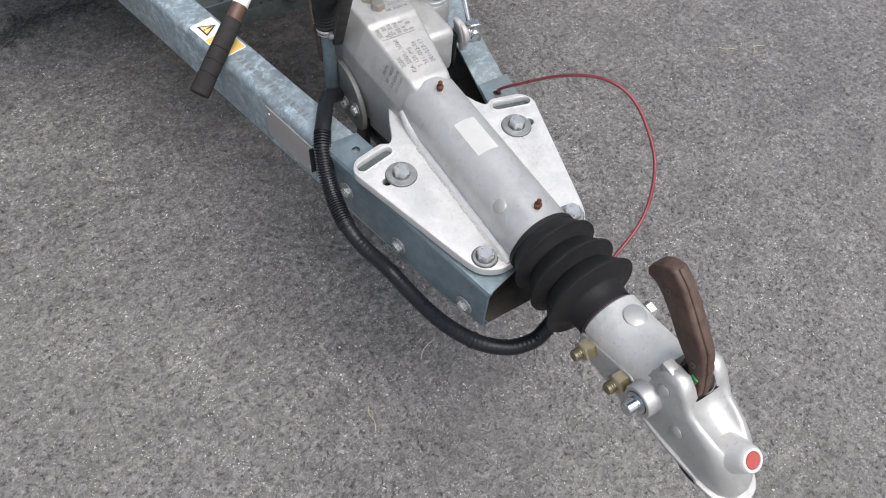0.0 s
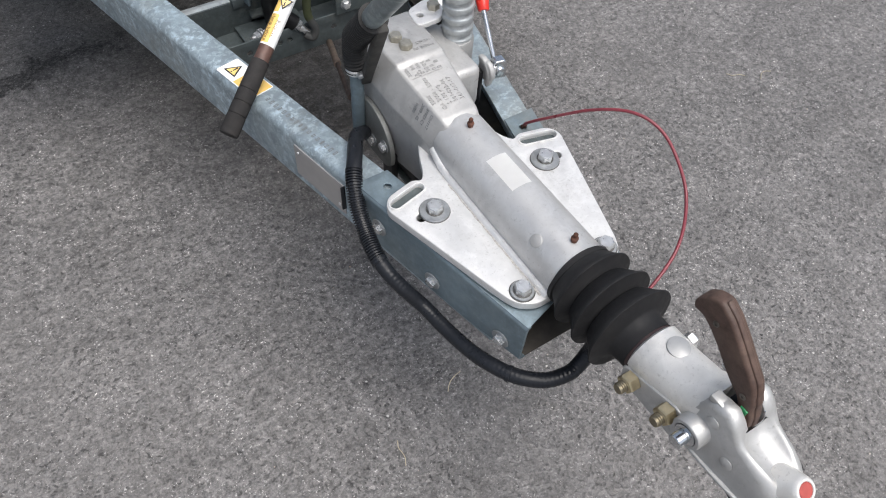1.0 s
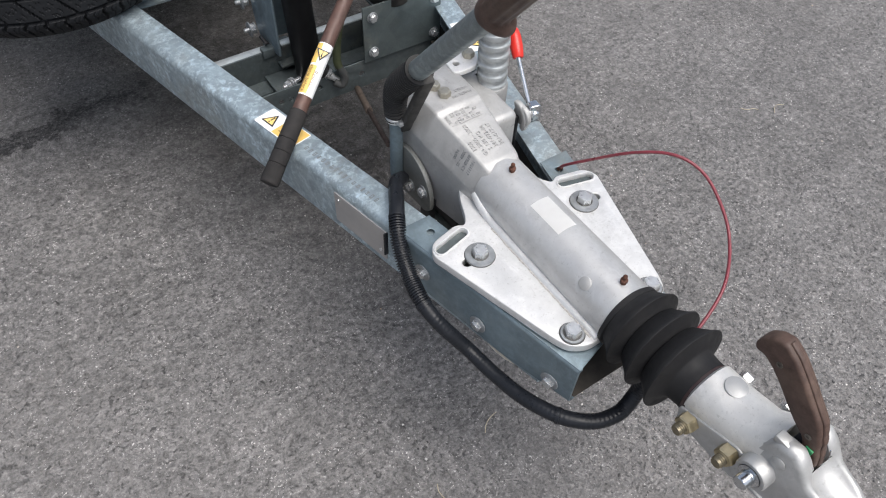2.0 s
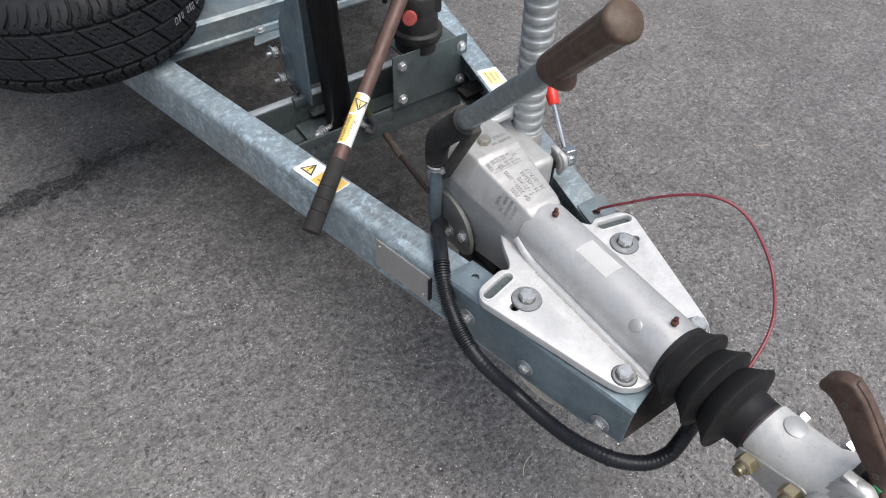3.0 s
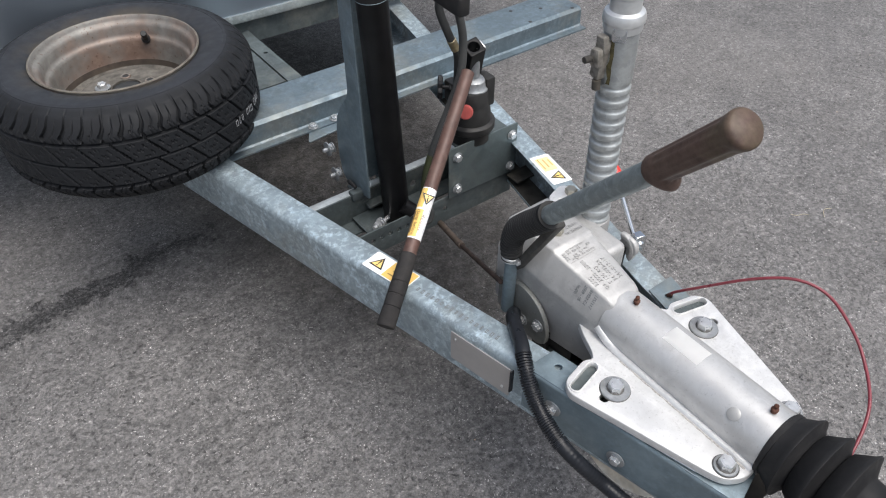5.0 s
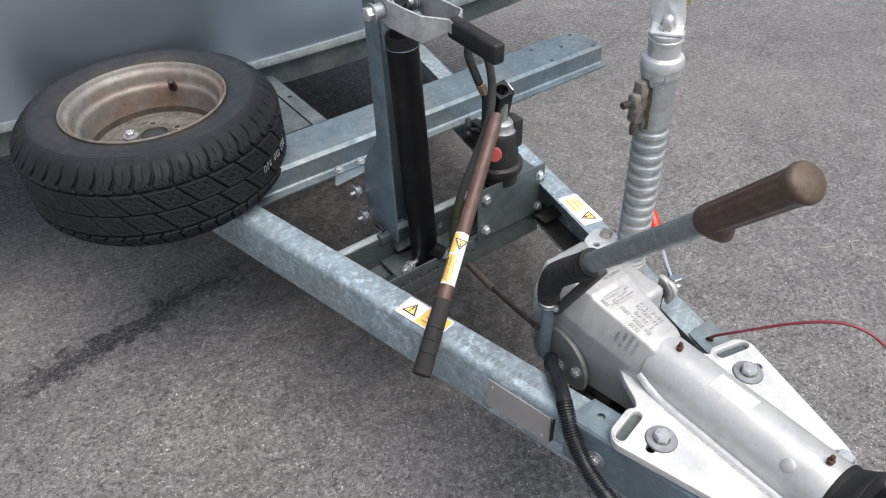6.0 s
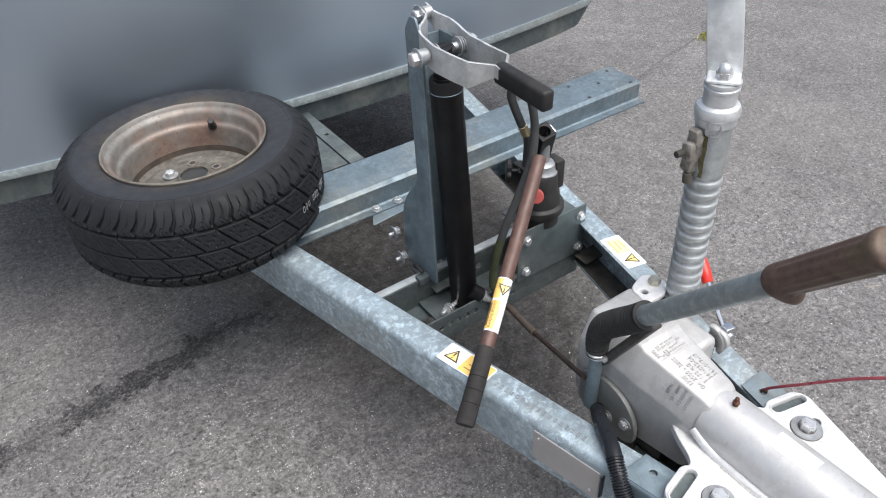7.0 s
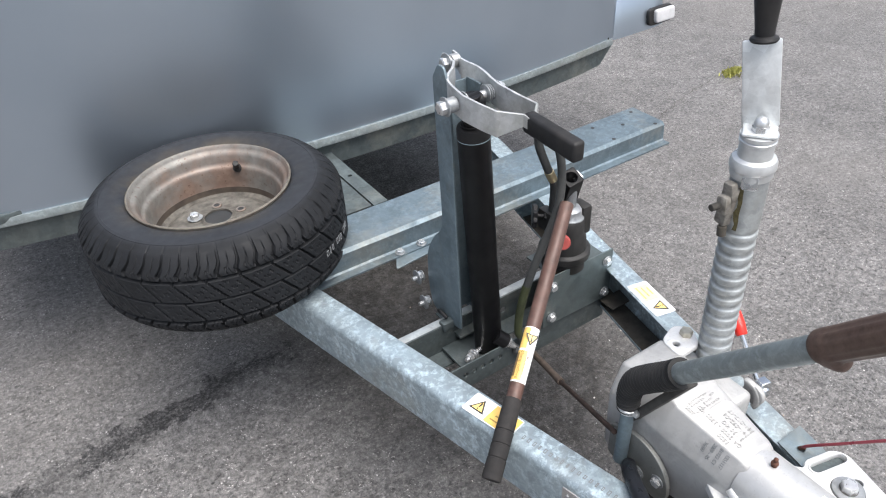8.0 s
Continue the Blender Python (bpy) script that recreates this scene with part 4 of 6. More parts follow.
    def ring(y, w, wt, low, mid, top):
        return [(-w, y, low), (-w, y, mid), (-wt, y, top), (wt, y, top), (w, y, mid), (w, y, low)]

    loft(bm, [ring(0.276, 0.0475, 0.030, 0.470, 0.550, 0.600), ring(0.288, 0.0505, 0.033, 0.455, 0.556, 0.607), ring(0.40, 0.067, 0.0445, 0.45, 0.574, 0.628), ring(0.408, 0.068, 0.0450, 0.45, 0.577, 0.633), ring(0.515, 0.070, 0.047, 0.45, 0.580, 0.634), ring(0.522, 0.066, 0.044, 0.455, 0.576, 0.630)])
    bmesh.ops.bevel(bm, geom=[e_ for e_ in bm.edges], offset=0.004, segments=2, affect="EDGES", profile=0.5)
    part("rear_block", bm, CAST, h, "cast aluminium rear block with raised lettering")
    # boss that carries the jockey tube
    bm = bmesh.new()
    box(bm, (0.030, 0.362, 0.520), (0.096, 0.505, 0.606), 0.012, None, 3)
    lathe(bm, [(0.0275, 0.0), (0.034, 0.0), (0.036, 0.004), (0.036, 0.076), (0.034, 0.081), (0.0275, 0.081)], 40, Matrix.Translation((0.103, 0.462, 0.520)))
    part("jockey_boss", bm, CAST, h, "cast boss that clamps the jockey tube")
    # added black block that paints the dark gap between boss and lug
    bm = bmesh.new()
    box(bm, (0.0955, 0.370, 0.512), (0.1065, 0.440, 0.586), 0.004)
    part("gap_block", bm, BLACK, h, "added black block that paints the dark gap beside the boss")
    # split clamp lugs and lever
    arc = [(0.388 + 0.028 * math.cos(radians(q)), 0.570 + 0.031 * math.sin(radians(q))) for q in range(70, 221, 15)]
    arc += [(0.388 + 0.016 * math.cos(radians(q)), 0.570 + 0.019 * math.sin(radians(q))) for q in range(220, 69, -15)]
    bm = plate([round_loop(arc, 0.004, 2)], 0.011, 0.003, Matrix.Translation((0.1125, -0.004, 0.004)) @ pose(0, 0, 0, 90, 0, 90))
    part("clamp_lug", bm, CAST, h, "curved clamp lug")
    bm = plate([ring_loop(0.372, 0.583, 0.020, 24)], 0.010, 0.003, Matrix.Translation((0.1135, 0, 0)) @ pose(0, 0, 0, 90, 0, 90))
    part("clamp_eye", bm, CAST, h)
    bm = bmesh.new()
    for k in range(4):
        lathe(bm, [(0.003, 0), (0.0125 - 0.001 * k, 0.0004), (0.0125 - 0.001 * k, 0.0024), (0.003, 0.0028)], 18, aim((0.117 + 0.004 * k, 0.374, 0.580), (1, 0, 0)))
    part("spring_washer", bm, ZINC, h)
    lev = thing("clamp_lever", (0.125, 0.370, 0.59), "chromed jockey clamp lever with a red plastic grip", "clamp lever")
    bm = plate([round_loop([(-0.0135, -0.019), (0.0135, -0.019), (0.0135, 0.012), (0.009, 0.019), (-0.009, 0.019), (-0.0135, 0.012)], 0.004)], 0.017, 0.002, Matrix.Translation((0.139, 0.375, 0.577)) @ pose(0, 0, 0, 90, 0, -12))
    part("fork", bm, CHROME, lev)
    bm = bmesh.new()
    lathe(bm, [(0.0092, 0), (0.0092, 0.0015), (0.0070, 0.0038), (0, 0.0046)], 18, aim((0.138, 0.3665, 0.575), (-0.2, -1, 0.05)))
    part("pin", bm, CHROME, lev)
    a_, b_, c_ = Vector((0.135, 0.384, 0.592)), Vector((0.142, 0.434, 0.652)), Vector((0.157, 0.474, 0.684))
    bm = bmesh.new()
    rod(bm, a_, b_ + (b_ - a_) * 0.2, 0.0042, 14)
    part("stem", bm, CHROME, lev)
    bm = bmesh.new()
    d = (c_ - b_)
    n = d.length
    lathe(bm, [(0, 0), (0.0085, 0), (0.0095, 0.002), (0.0112, n * 0.35), (0.0108, n * 0.7), (0.008, n * 0.93), (0.004, n), (0, n)], 22, aim(b_, d))
    part("grip", bm, RED, lev, "glossy red plastic grip")
    # cover plate on the block's side with its two bolts
    loop = [(0.44 + 0.073 * math.cos(radians(q)), 0.468 + 0.073 * math.sin(radians(q))) for q in range(60, 196, 9)] + [(0.385, 0.437), (0.45, 0.43), (0.50, 0.45), (0.50, 0.52)]
    bm = plate([round_loop(loop, 0.004, 2)], 0.009, 0.0015, Matrix.Translation((-0.0735, 0, 0)) @ pose(0, 0, 0, 90, 0, 90))
    part("side_cover", bm, CAST_DARK, h, "curved cast brake cover")
    for y, z in ((0.388, 0.484), (0.428, 0.466)):
        bolt(h, (-0.0782, y, z), (-1, 0, 0), HEX14, WASHER, 10)
    bm = bmesh.new()
    box(bm, (-0.074, 0.37, 0.400), (-0.062, 0.405, 0.47), 0.003)
    box(bm, (-0.045, 0.33, 0.40), (0.045, 0.44, 0.46), 0.012)
    part("brake_linkage", bm, BLACK, h, "dark brake linkage under the block")
    # three bolts on the rear of the block and the eye lug
    for x, y in ((-0.008, 0.437), (-0.013, 0.462)):
        bolt(h, (x, y, 0.6335), (0, 0, 1), HEX_GOLD_LOW, None, 20 * (x + 1), 0.0)
    bm = plate([round_loop([(0.035, 0.470), (0.085, 0.470), (0.105, 0.505), (0.085, 0.530), (0.040, 0.515)], 0.013), ring_loop(0.054, 0.494, 0.006)], 0.010, 0.002, Matrix.Translation((0.0, 0.0, 0.632)))
    part("lug", bm, CAST_LIGHT, h)
    bolt(h, (0.084, 0.500, 0.637), (0, 0, 1), HEX_GOLD_LOW, None, 15, 0.0)
    return h


hitch = build_hitch()


def build_lettering(parent):
    """Raised cast figures on the block's sloping top and on its side."""
    rise = math.degrees(math.atan2(0.022, 0.118))
    top = Matrix.Translation((0, 0.345, 0.6175 + 0.0012)) @ pose(0, 0, 0, rise, 0, 0)
    rows = [("3500", -0.0310, -0.024), ("GA 2000 - 3500 KG", -0.0190, -0.006), ("S 150 KG", -0.0070, -0.022), ("361-092-06", 0.0050, -0.018), ("361-017-17", 0.0170, -0.018)]
    for text, x, y in rows:
        bm = lettering(text, 0.0104, top @ pose(x + 0.004, y + 0.005, 0, 0, 0, 90), 0.0004)
        part("raised_lettering", bm, EMBOSS, parent)
    flat = Matrix.Translation((0, 0.45, 0.6348)) @ pose(0, 0, 0, 0, 0, 180)
    for text, x, y in (("MADE IN", -0.018, 0.026), ("ITALY", -0.021, 0.014)):
        bm = lettering(text, 0.0095, flat @ pose(x, y, 0), 0.0004)
        part("raised_lettering", bm, EMBOSS, parent)
    bm = lettering("3500", 0.0088, top @ pose(-0.033, 0.043, 0.0006, 0, 0, 90), 0.0004)
    part("raised_lettering", bm, EMBOSS, parent)
    # unreadable figures of the approval mark, as small open bars
    rng = random.Random(9)
    for row in range(5):
        x = -0.022 + 0.0105 * row
        for col in range(4):
            if rng.random() < 0.18:
                continue
            y, w, h_ = 0.034 + 0.0062 * col + rng.uniform(-0.0006, 0.0006), rng.uniform(0.0012, 0.0022), rng.uniform(0.0028, 0.0036)
            outer = [(x - h_, y - w), (x + h_, y - w), (x + h_, y + w), (x - h_, y + w)]
            hollow = [(x + (a - x) * 0.84, y + (b - y) * 0.74) for a, b in outer]
            part("raised_bar", plate([outer, hollow], 0.0008, 0, top @ pose(0, 0, 0.0006)), EMBOSS, parent)
    # frame round the approval mark and the dividing line
    for lo, hi in (((-0.034, 0.0290), (0.024, 0.0298)),):
        bm = plate([[(lo[0], lo[1]), (hi[0], lo[1]), (hi[0], hi[1]), (lo[0], hi[1])]], 0.0007, 0, top)
        part("raised_line", bm, EMBOSS, parent)
    # the small stamped figures on the left slope
    a_, b_, c_ = Vector((-0.0505, 0.288, 0.556)), Vector((-0.067, 0.40, 0.574)), Vector((-0.033, 0.288, 0.607))
    ex = (a_ - b_).normalized()
    ez = ex.cross(c_ - a_).normalized()
    if ez.z < 0:
        ez = -ez
    ey = ez.cross(ex)
    mid = (a_ + b_ + c_ + Vector((-0.0445, 0.40, 0.628))) / 4
    m = Matrix.Translation(mid + ez * 0.0008) @ Matrix((ex, ey, ez)).transposed().to_4x4()
    for k, text in enumerate(("1351117", "81923 C1", "2009 - 05", "96/00")):
        bm = lettering(text, 0.0085, m @ pose(0.036 - 0.0115 * k, 0.006, 0, 0, 0, -90), 0.0002)
        part("stamped_lettering", bm, STAMP, parent)


build_lettering(hitch)


# ---- rubber boot ----
def build_boot():
    b = thing("gaiter", (0, -0.1, 0.49), "black rubber concertina gaiter over the hitch shaft", "rubber gaiter")
    prof = [(0.046, 0.0), (0.052, 0.004)]
    for k, (crest, trough) in enumerate(((0.066, 0.046), (0.068, 0.045), (0.070, 0.042))):
        base = 0.010 + 0.0385 * k
        prof += [(0.050 + 0.001 * k, base), (crest - 0.006, base + 0.018), (crest, base + 0.0245), (crest - 0.0003, base + 0.0265), (crest - 0.008, base + 0.0285), (trough + 0.004, base + 0.034), (trough, base + 0.0365)]
    prof += [(0.0405, 0.138), (0.0405, 0.146), (0.034, 0.146)]
    bm = bmesh.new()
    lathe(bm, prof, 64, Matrix.Translation((0, -0.020, HZ + 0.001)) @ pose(0, 0, 0, 90 - 3.5, 0, 0))
    part("bellows", bm, BOOT, b, "", 60)
    bm = bmesh.new()
    lathe(bm, [(0.030, 0.1455), (0.0395, 0.1455), (0.0395, 0.1535), (0.030, 0.1535)], 48, Matrix.Translation((0, -0.020, HZ + 0.001)) @ pose(0, 0, 0, 90 - 3.5, 0, 0))
    part("end_ring", bm, plain("dark_red_grease", (0.035, 0.018, 0.018), 0.4), b, "dark greasy ring at the gaiter's front end")
    bm = bmesh.new()
    lathe(bm, [(0.0505, -0.002), (0.0535, -0.001), (0.0535, 0.005), (0.0505, 0.006)], 56, Matrix.Translation((0, -0.024, HZ)) @ pose(0, 0, 0, 90, 0, 0))
    part("clamp_band", bm, BOOT, b)
    return b


build_boot()

# ---- coupling head ----
CZ = 0.572


def build_coupling():
    c = thing("coupling_head", (0, -0.3, 0.52), "cast ball coupling head with a brown plastic handle", "tow coupling")
    bm = bmesh.new()

    # neck: a round sleeve that fairs into a square shoulder
    def rounded(y, w, zc, up, down, power):
        pts = []
        for k in range(28):
            t = 2 * math.pi * k / 28
            ct, st = math.cos(t), math.sin(t)
            pts.append((w * math.copysign(abs(ct) ** power, ct), y, zc + (up if st > 0 else down) * math.copysign(abs(st) ** power, st)))
        return pts

    loft(bm, [rounded(-0.168, 0.036, CZ, 0.038, 0.036, 1.0), rounded(-0.171, 0.040, CZ, 0.042, 0.040, 1.0), rounded(-0.215, 0.0405, CZ + 0.002, 0.043, 0.040, 0.95), rounded(-0.25, 0.0405, CZ + 0.006, 0.044, 0.042, 0.85), rounded(-0.262, 0.041, CZ + 0.010, 0.048, 0.045, 0.7), rounded(-0.275, 0.040, CZ + 0.014, 0.056, 0.046, 0.55)])
    part("neck", bm, CAST_NECK, c, "bright cast neck sleeve")
    # side flanges of the neck that the bolts go through
    for s in (-1, 1):
        bm = plate([round_loop([(-0.172, 0.532), (-0.168, 0.562), (-0.255, 0.592), (-0.275, 0.585), (-0.270, 0.532)], 0.006)], 0.008, 0.002, Matrix.Translation((s * 0.0385, 0, 0)) @ pose(0, 0, 0, 90, 0, 90))
        part("cheek", bm, CAST_WARM, c)
    bm = bmesh.new()
    lathe(bm, [(0.0150, -0.006), (0.0150, 0.0002), (0.0138, 0.0009), (0, 0.0009)], 28, aim((0.003, -0.200, CZ + 0.0446), (0, -0.05, 1)))
    part("cast_disc", bm, CAST_WARM, c)
    # head: two walls with the handle slot between them, running into a saddle and a domed nose
    bm = bmesh.new()

    def head(y, w, top, sink, g_top, g_low, soft):
        low = 0.546
        half = [(w, low), (w, low + (top - low) * 0.45), (w - 0.0015, top - soft), (w - soft * 0.45, top - soft * 0.3), (w - soft, top), (g_top + 0.003, top), (g_top, top - min(0.003, sink * 0.3)), (g_low, top - sink)]
        return [(-x, y, z) for x, z in half] + [(x, y, z) for x, z in half[::-1]]

    loft(bm, [head(-0.252, 0.0380, 0.600, 0.002, 0.012, 0.006, 0.016), head(-0.266, 0.0385, 0.624, 0.003, 0.012, 0.008, 0.014), head(-0.2745, 0.0385, 0.642, 0.004, 0.0145, 0.012, 0.012), head(-0.2755, 0.0385, 0.644, 0.080, 0.0145, 0.0145, 0.012), head(-0.284, 0.0385, 0.653, 0.085, 0.0145, 0.0145, 0.011), head(-0.302, 0.0380, 0.656, 0.085, 0.0145, 0.0145, 0.010), head(-0.314, 0.0375, 0.647, 0.080, 0.0145, 0.0145, 0.009),
              head(-0.3225, 0.0370, 0.637, 0.070, 0.0145, 0.0145, 0.009), head(-0.3238, 0.0370, 0.635, 0.013, 0.0185, 0.010, 0.009), head(-0.334, 0.0362, 0.623, 0.012, 0.022, 0.011, 0.008), head(-0.350, 0.0350, 0.618, 0.011, 0.022, 0.011, 0.009), head(-0.366, 0.0345, 0.614, 0.010, 0.019, 0.010, 0.011), head(-0.382, 0.0335, 0.607, 0.005, 0.015, 0.008, 0.014), head(-0.398, 0.0310, 0.594, 0.002, 0.011, 0.005, 0.016), head(-0.412, 0.0260, 0.580, 0.001, 0.007, 0.003, 0.015), head(-0.421, 0.0180, 0.562, 0.0006, 0.005, 0.002, 0.010), head(-0.4255, 0.0105, 0.553, 0.0004, 0.003, 0.001, 0.005)])
    part("head_shell", bm, CAST_WARM, c, "cast coupling shell", 48)
    # raised pad on top of one wall
    bm = bmesh.new()
    box(bm, (-0.0325, -0.292, 0.642), (-0.0165, -0.272, 0.6535), 0.003)
    part("wall_pad", bm, CAST_WARM, c)
    # nose boss with the red wear button
    d = Vector((0, -0.60, 0.80)).normalized()
    p = Vector((0, -0.394, 0.6005))
    bm = bmesh.new()
    lathe(bm, [(0.034, -0.040), (0.0300, -0.028), (0.0255, -0.016), (0.0212, -0.004), (0.0184, 0.006), (0.0166, 0.0135), (0.0150, 0.0175), (0.0135, 0.019), (0.0105, 0.019), (0.0100, 0.017)], 34, aim(p, d))
    part("nose_boss", bm, CAST_NECK, c)
    bm = bmesh.new()
    lathe(bm, [(0.0100, 0.012), (0.0100, 0.0180), (0.0092, 0.0190), (0, 0.0195)], 28, aim(p, d))
    part("wear_button", bm, RED_FADED, c, "faded red wear indicator button")
    # pressed lip round the lower edge, with a small step in it
    right = [(0.040, -0.255), (0.0415, -0.30), (0.0405, -0.345), (0.0365, -0.383), (0.0385, -0.388), (0.034, -0.412), (0.022, -0.430), (0.0, -0.4375)]
    lip = round_loop([(-x, y) for x, y in right] + right[-2::-1], [0.004, 0.02, 0.02, 0.002, 0.002, 0.012, 0.012, 0.012, 0.012, 0.012, 0.002, 0.002, 0.02, 0.02, 0.004])
    bm = plate([lip], 0.0055, 0.0018, Matrix.Translation((0, 0, 0.5455)))
    part("lip", bm, CAST_WARM, c, "worn pressed lip with a rusty edge")
    # rim of the ball cup under the lip
    bm = bmesh.new()
    lathe(bm, [(0.030, -0.030), (0.0345, -0.030), (0.0355, 0.0), (0.030, 0.0)], 36, Matrix.Translation((0, -0.372, 0.5435)) @ Matrix.Diagonal((1, 1.4, 0.4, 1)))
    part("ball_cup", bm, BLACK, c)
    # pivot boss, pin and side rivets
    bm = bmesh.new()
    lathe(bm, [(0.0, 0), (0.0215, 0), (0.0215, 0.020), (0.020, 0.0225), (0.0155, 0.0225), (0.0155, 0.0195), (0, 0.0195)], 32, aim((-0.034, -0.284, 0.592), (-1, 0, 0)))
    part("pivot_boss", bm, CAST_WARM, c)
    bm = bmesh.new()
    lathe(bm, [(0.0145, 0.0), (0.0145, 0.003), (0.0095, 0.004), (0.0092, 0.019), (0.0082, 0.020), (0, 0.020)], 26, aim((-0.0545, -0.284, 0.592), (-1, 0, 0)))
    part("pivot_pin", bm, CHROME, c, "chromed pivot pin")
    for y, z in ((-0.295, 0.626), (-0.334, 0.585)):
        bm = bmesh.new()
        lathe(bm, [(0.0088, 0), (0.0088, 0.0012), (0.006, 0.0030), (0, 0.0036)], 18, aim((-0.0378 if y > -0.32 else -0.0362, y, z), (-1, 0, 0.03)))
        part("rivet", bm, CAST_WARM, c)
    for y, z in ((-0.190, 0.558), (-0.250, 0.576)):
        n = put("nut", HEX_GOLD, c, aim((-0.0432, y, z), (-1, 0, 0), 12), "yellow-zinc nut on its stud")
        under("stud", STUD, n, pose(0, 0, 0.012))
        bolt(c, (0.0400, y - 0.004, z + 0.028), (1, 0, 0.35), HEX19, None, 8, 0.0)
    RIVET = plain("stained_screw", (0.13, 0.115, 0.10), 0.45, 0.6, 0.3, 90.0, 0.1)
    # handle
    side = Matrix.Translation((0.0, 0, 0)) @ pose(0, 0, 0, 90, 0, 90)
    loop = [(-0.190, 0.722), (-0.194, 0.737), (-0.205, 0.749), (-0.219, 0.754), (-0.238, 0.744), (-0.258, 0.727), (-0.280, 0.706), (-0.297, 0.690), (-0.3045, 0.676), (-0.306, 0.671), (-0.3105, 0.664), (-0.312, 0.655), (-0.317, 0.645), (-0.3215, 0.628), (-0.316, 0.610), (-0.300, 0.608), (-0.298, 0.640), (-0.288, 0.656), (-0.276, 0.663), (-0.260, 0.675), (-0.239, 0.694), (-0.222, 0.707), (-0.207, 0.715), (-0.194, 0.713)]
    bm = plate([round_loop(loop, 0.0045, 3)], 0.0215, 0.0045, side)
    hd = part("handle", bm, BROWN, c, "weathered brown plastic handle", 60)
    # raised spine along the handle's outer edge
    back = [(y * 1.0 - 0.0016, z + 0.0016) for y, z in loop[3:14]]
    bm = plate([round_loop(back + [(y, z - 0.006) for y, z in loop[3:14]][::-1], 0.002, 2)], 0.0085, 0.002, side)
    part("spine", bm, BROWN, hd, "", 60)
    bm = bmesh.new()
    box(bm, (-0.0095, -0.3145, 0.612), (0.0095, -0.284, 0.640), 0.003)
    part("handle_root", bm, BLACK, c)
    for y, z in ((-0.226, 0.723), (-0.295, 0.665)):
        bm = bmesh.new()
        lathe(bm, [(0.0042, 0), (0.0042, 0.0012), (0.0018, 0.0014), (0.0018, 0.0004), (0, 0.0004)], 14, aim((-0.0105, y, z), (-1, 0, 0)))
        part("screw", bm, RIVET, hd, "dull brown-stained screw")
    bm = bmesh.new()
    box(bm, (-0.0125, -0.310, 0.640), (-0.0100, -0.300, 0.652), 0.0006)
    part("green_mark", bm, GREEN, c)
    bm = bmesh.new()
    box(bm, (-0.0125, -0.313, 0.632), (-0.0100, -0.308, 0.639), 0.0006)
    part("red_mark", bm, RED, c)
    bm = bmesh.new()
    sweep(bm, spline([(0.002, -0.3225, 0.626), (0.005, -0.3235, 0.640), (0.007, -0.319, 0.652)], 6), 0.0009, 8)
    part("spring_wire", bm, CHROME, c)
    return c


build_coupling()

# ---- jockey wheel ----
JX, JY = 0.103, 0.462


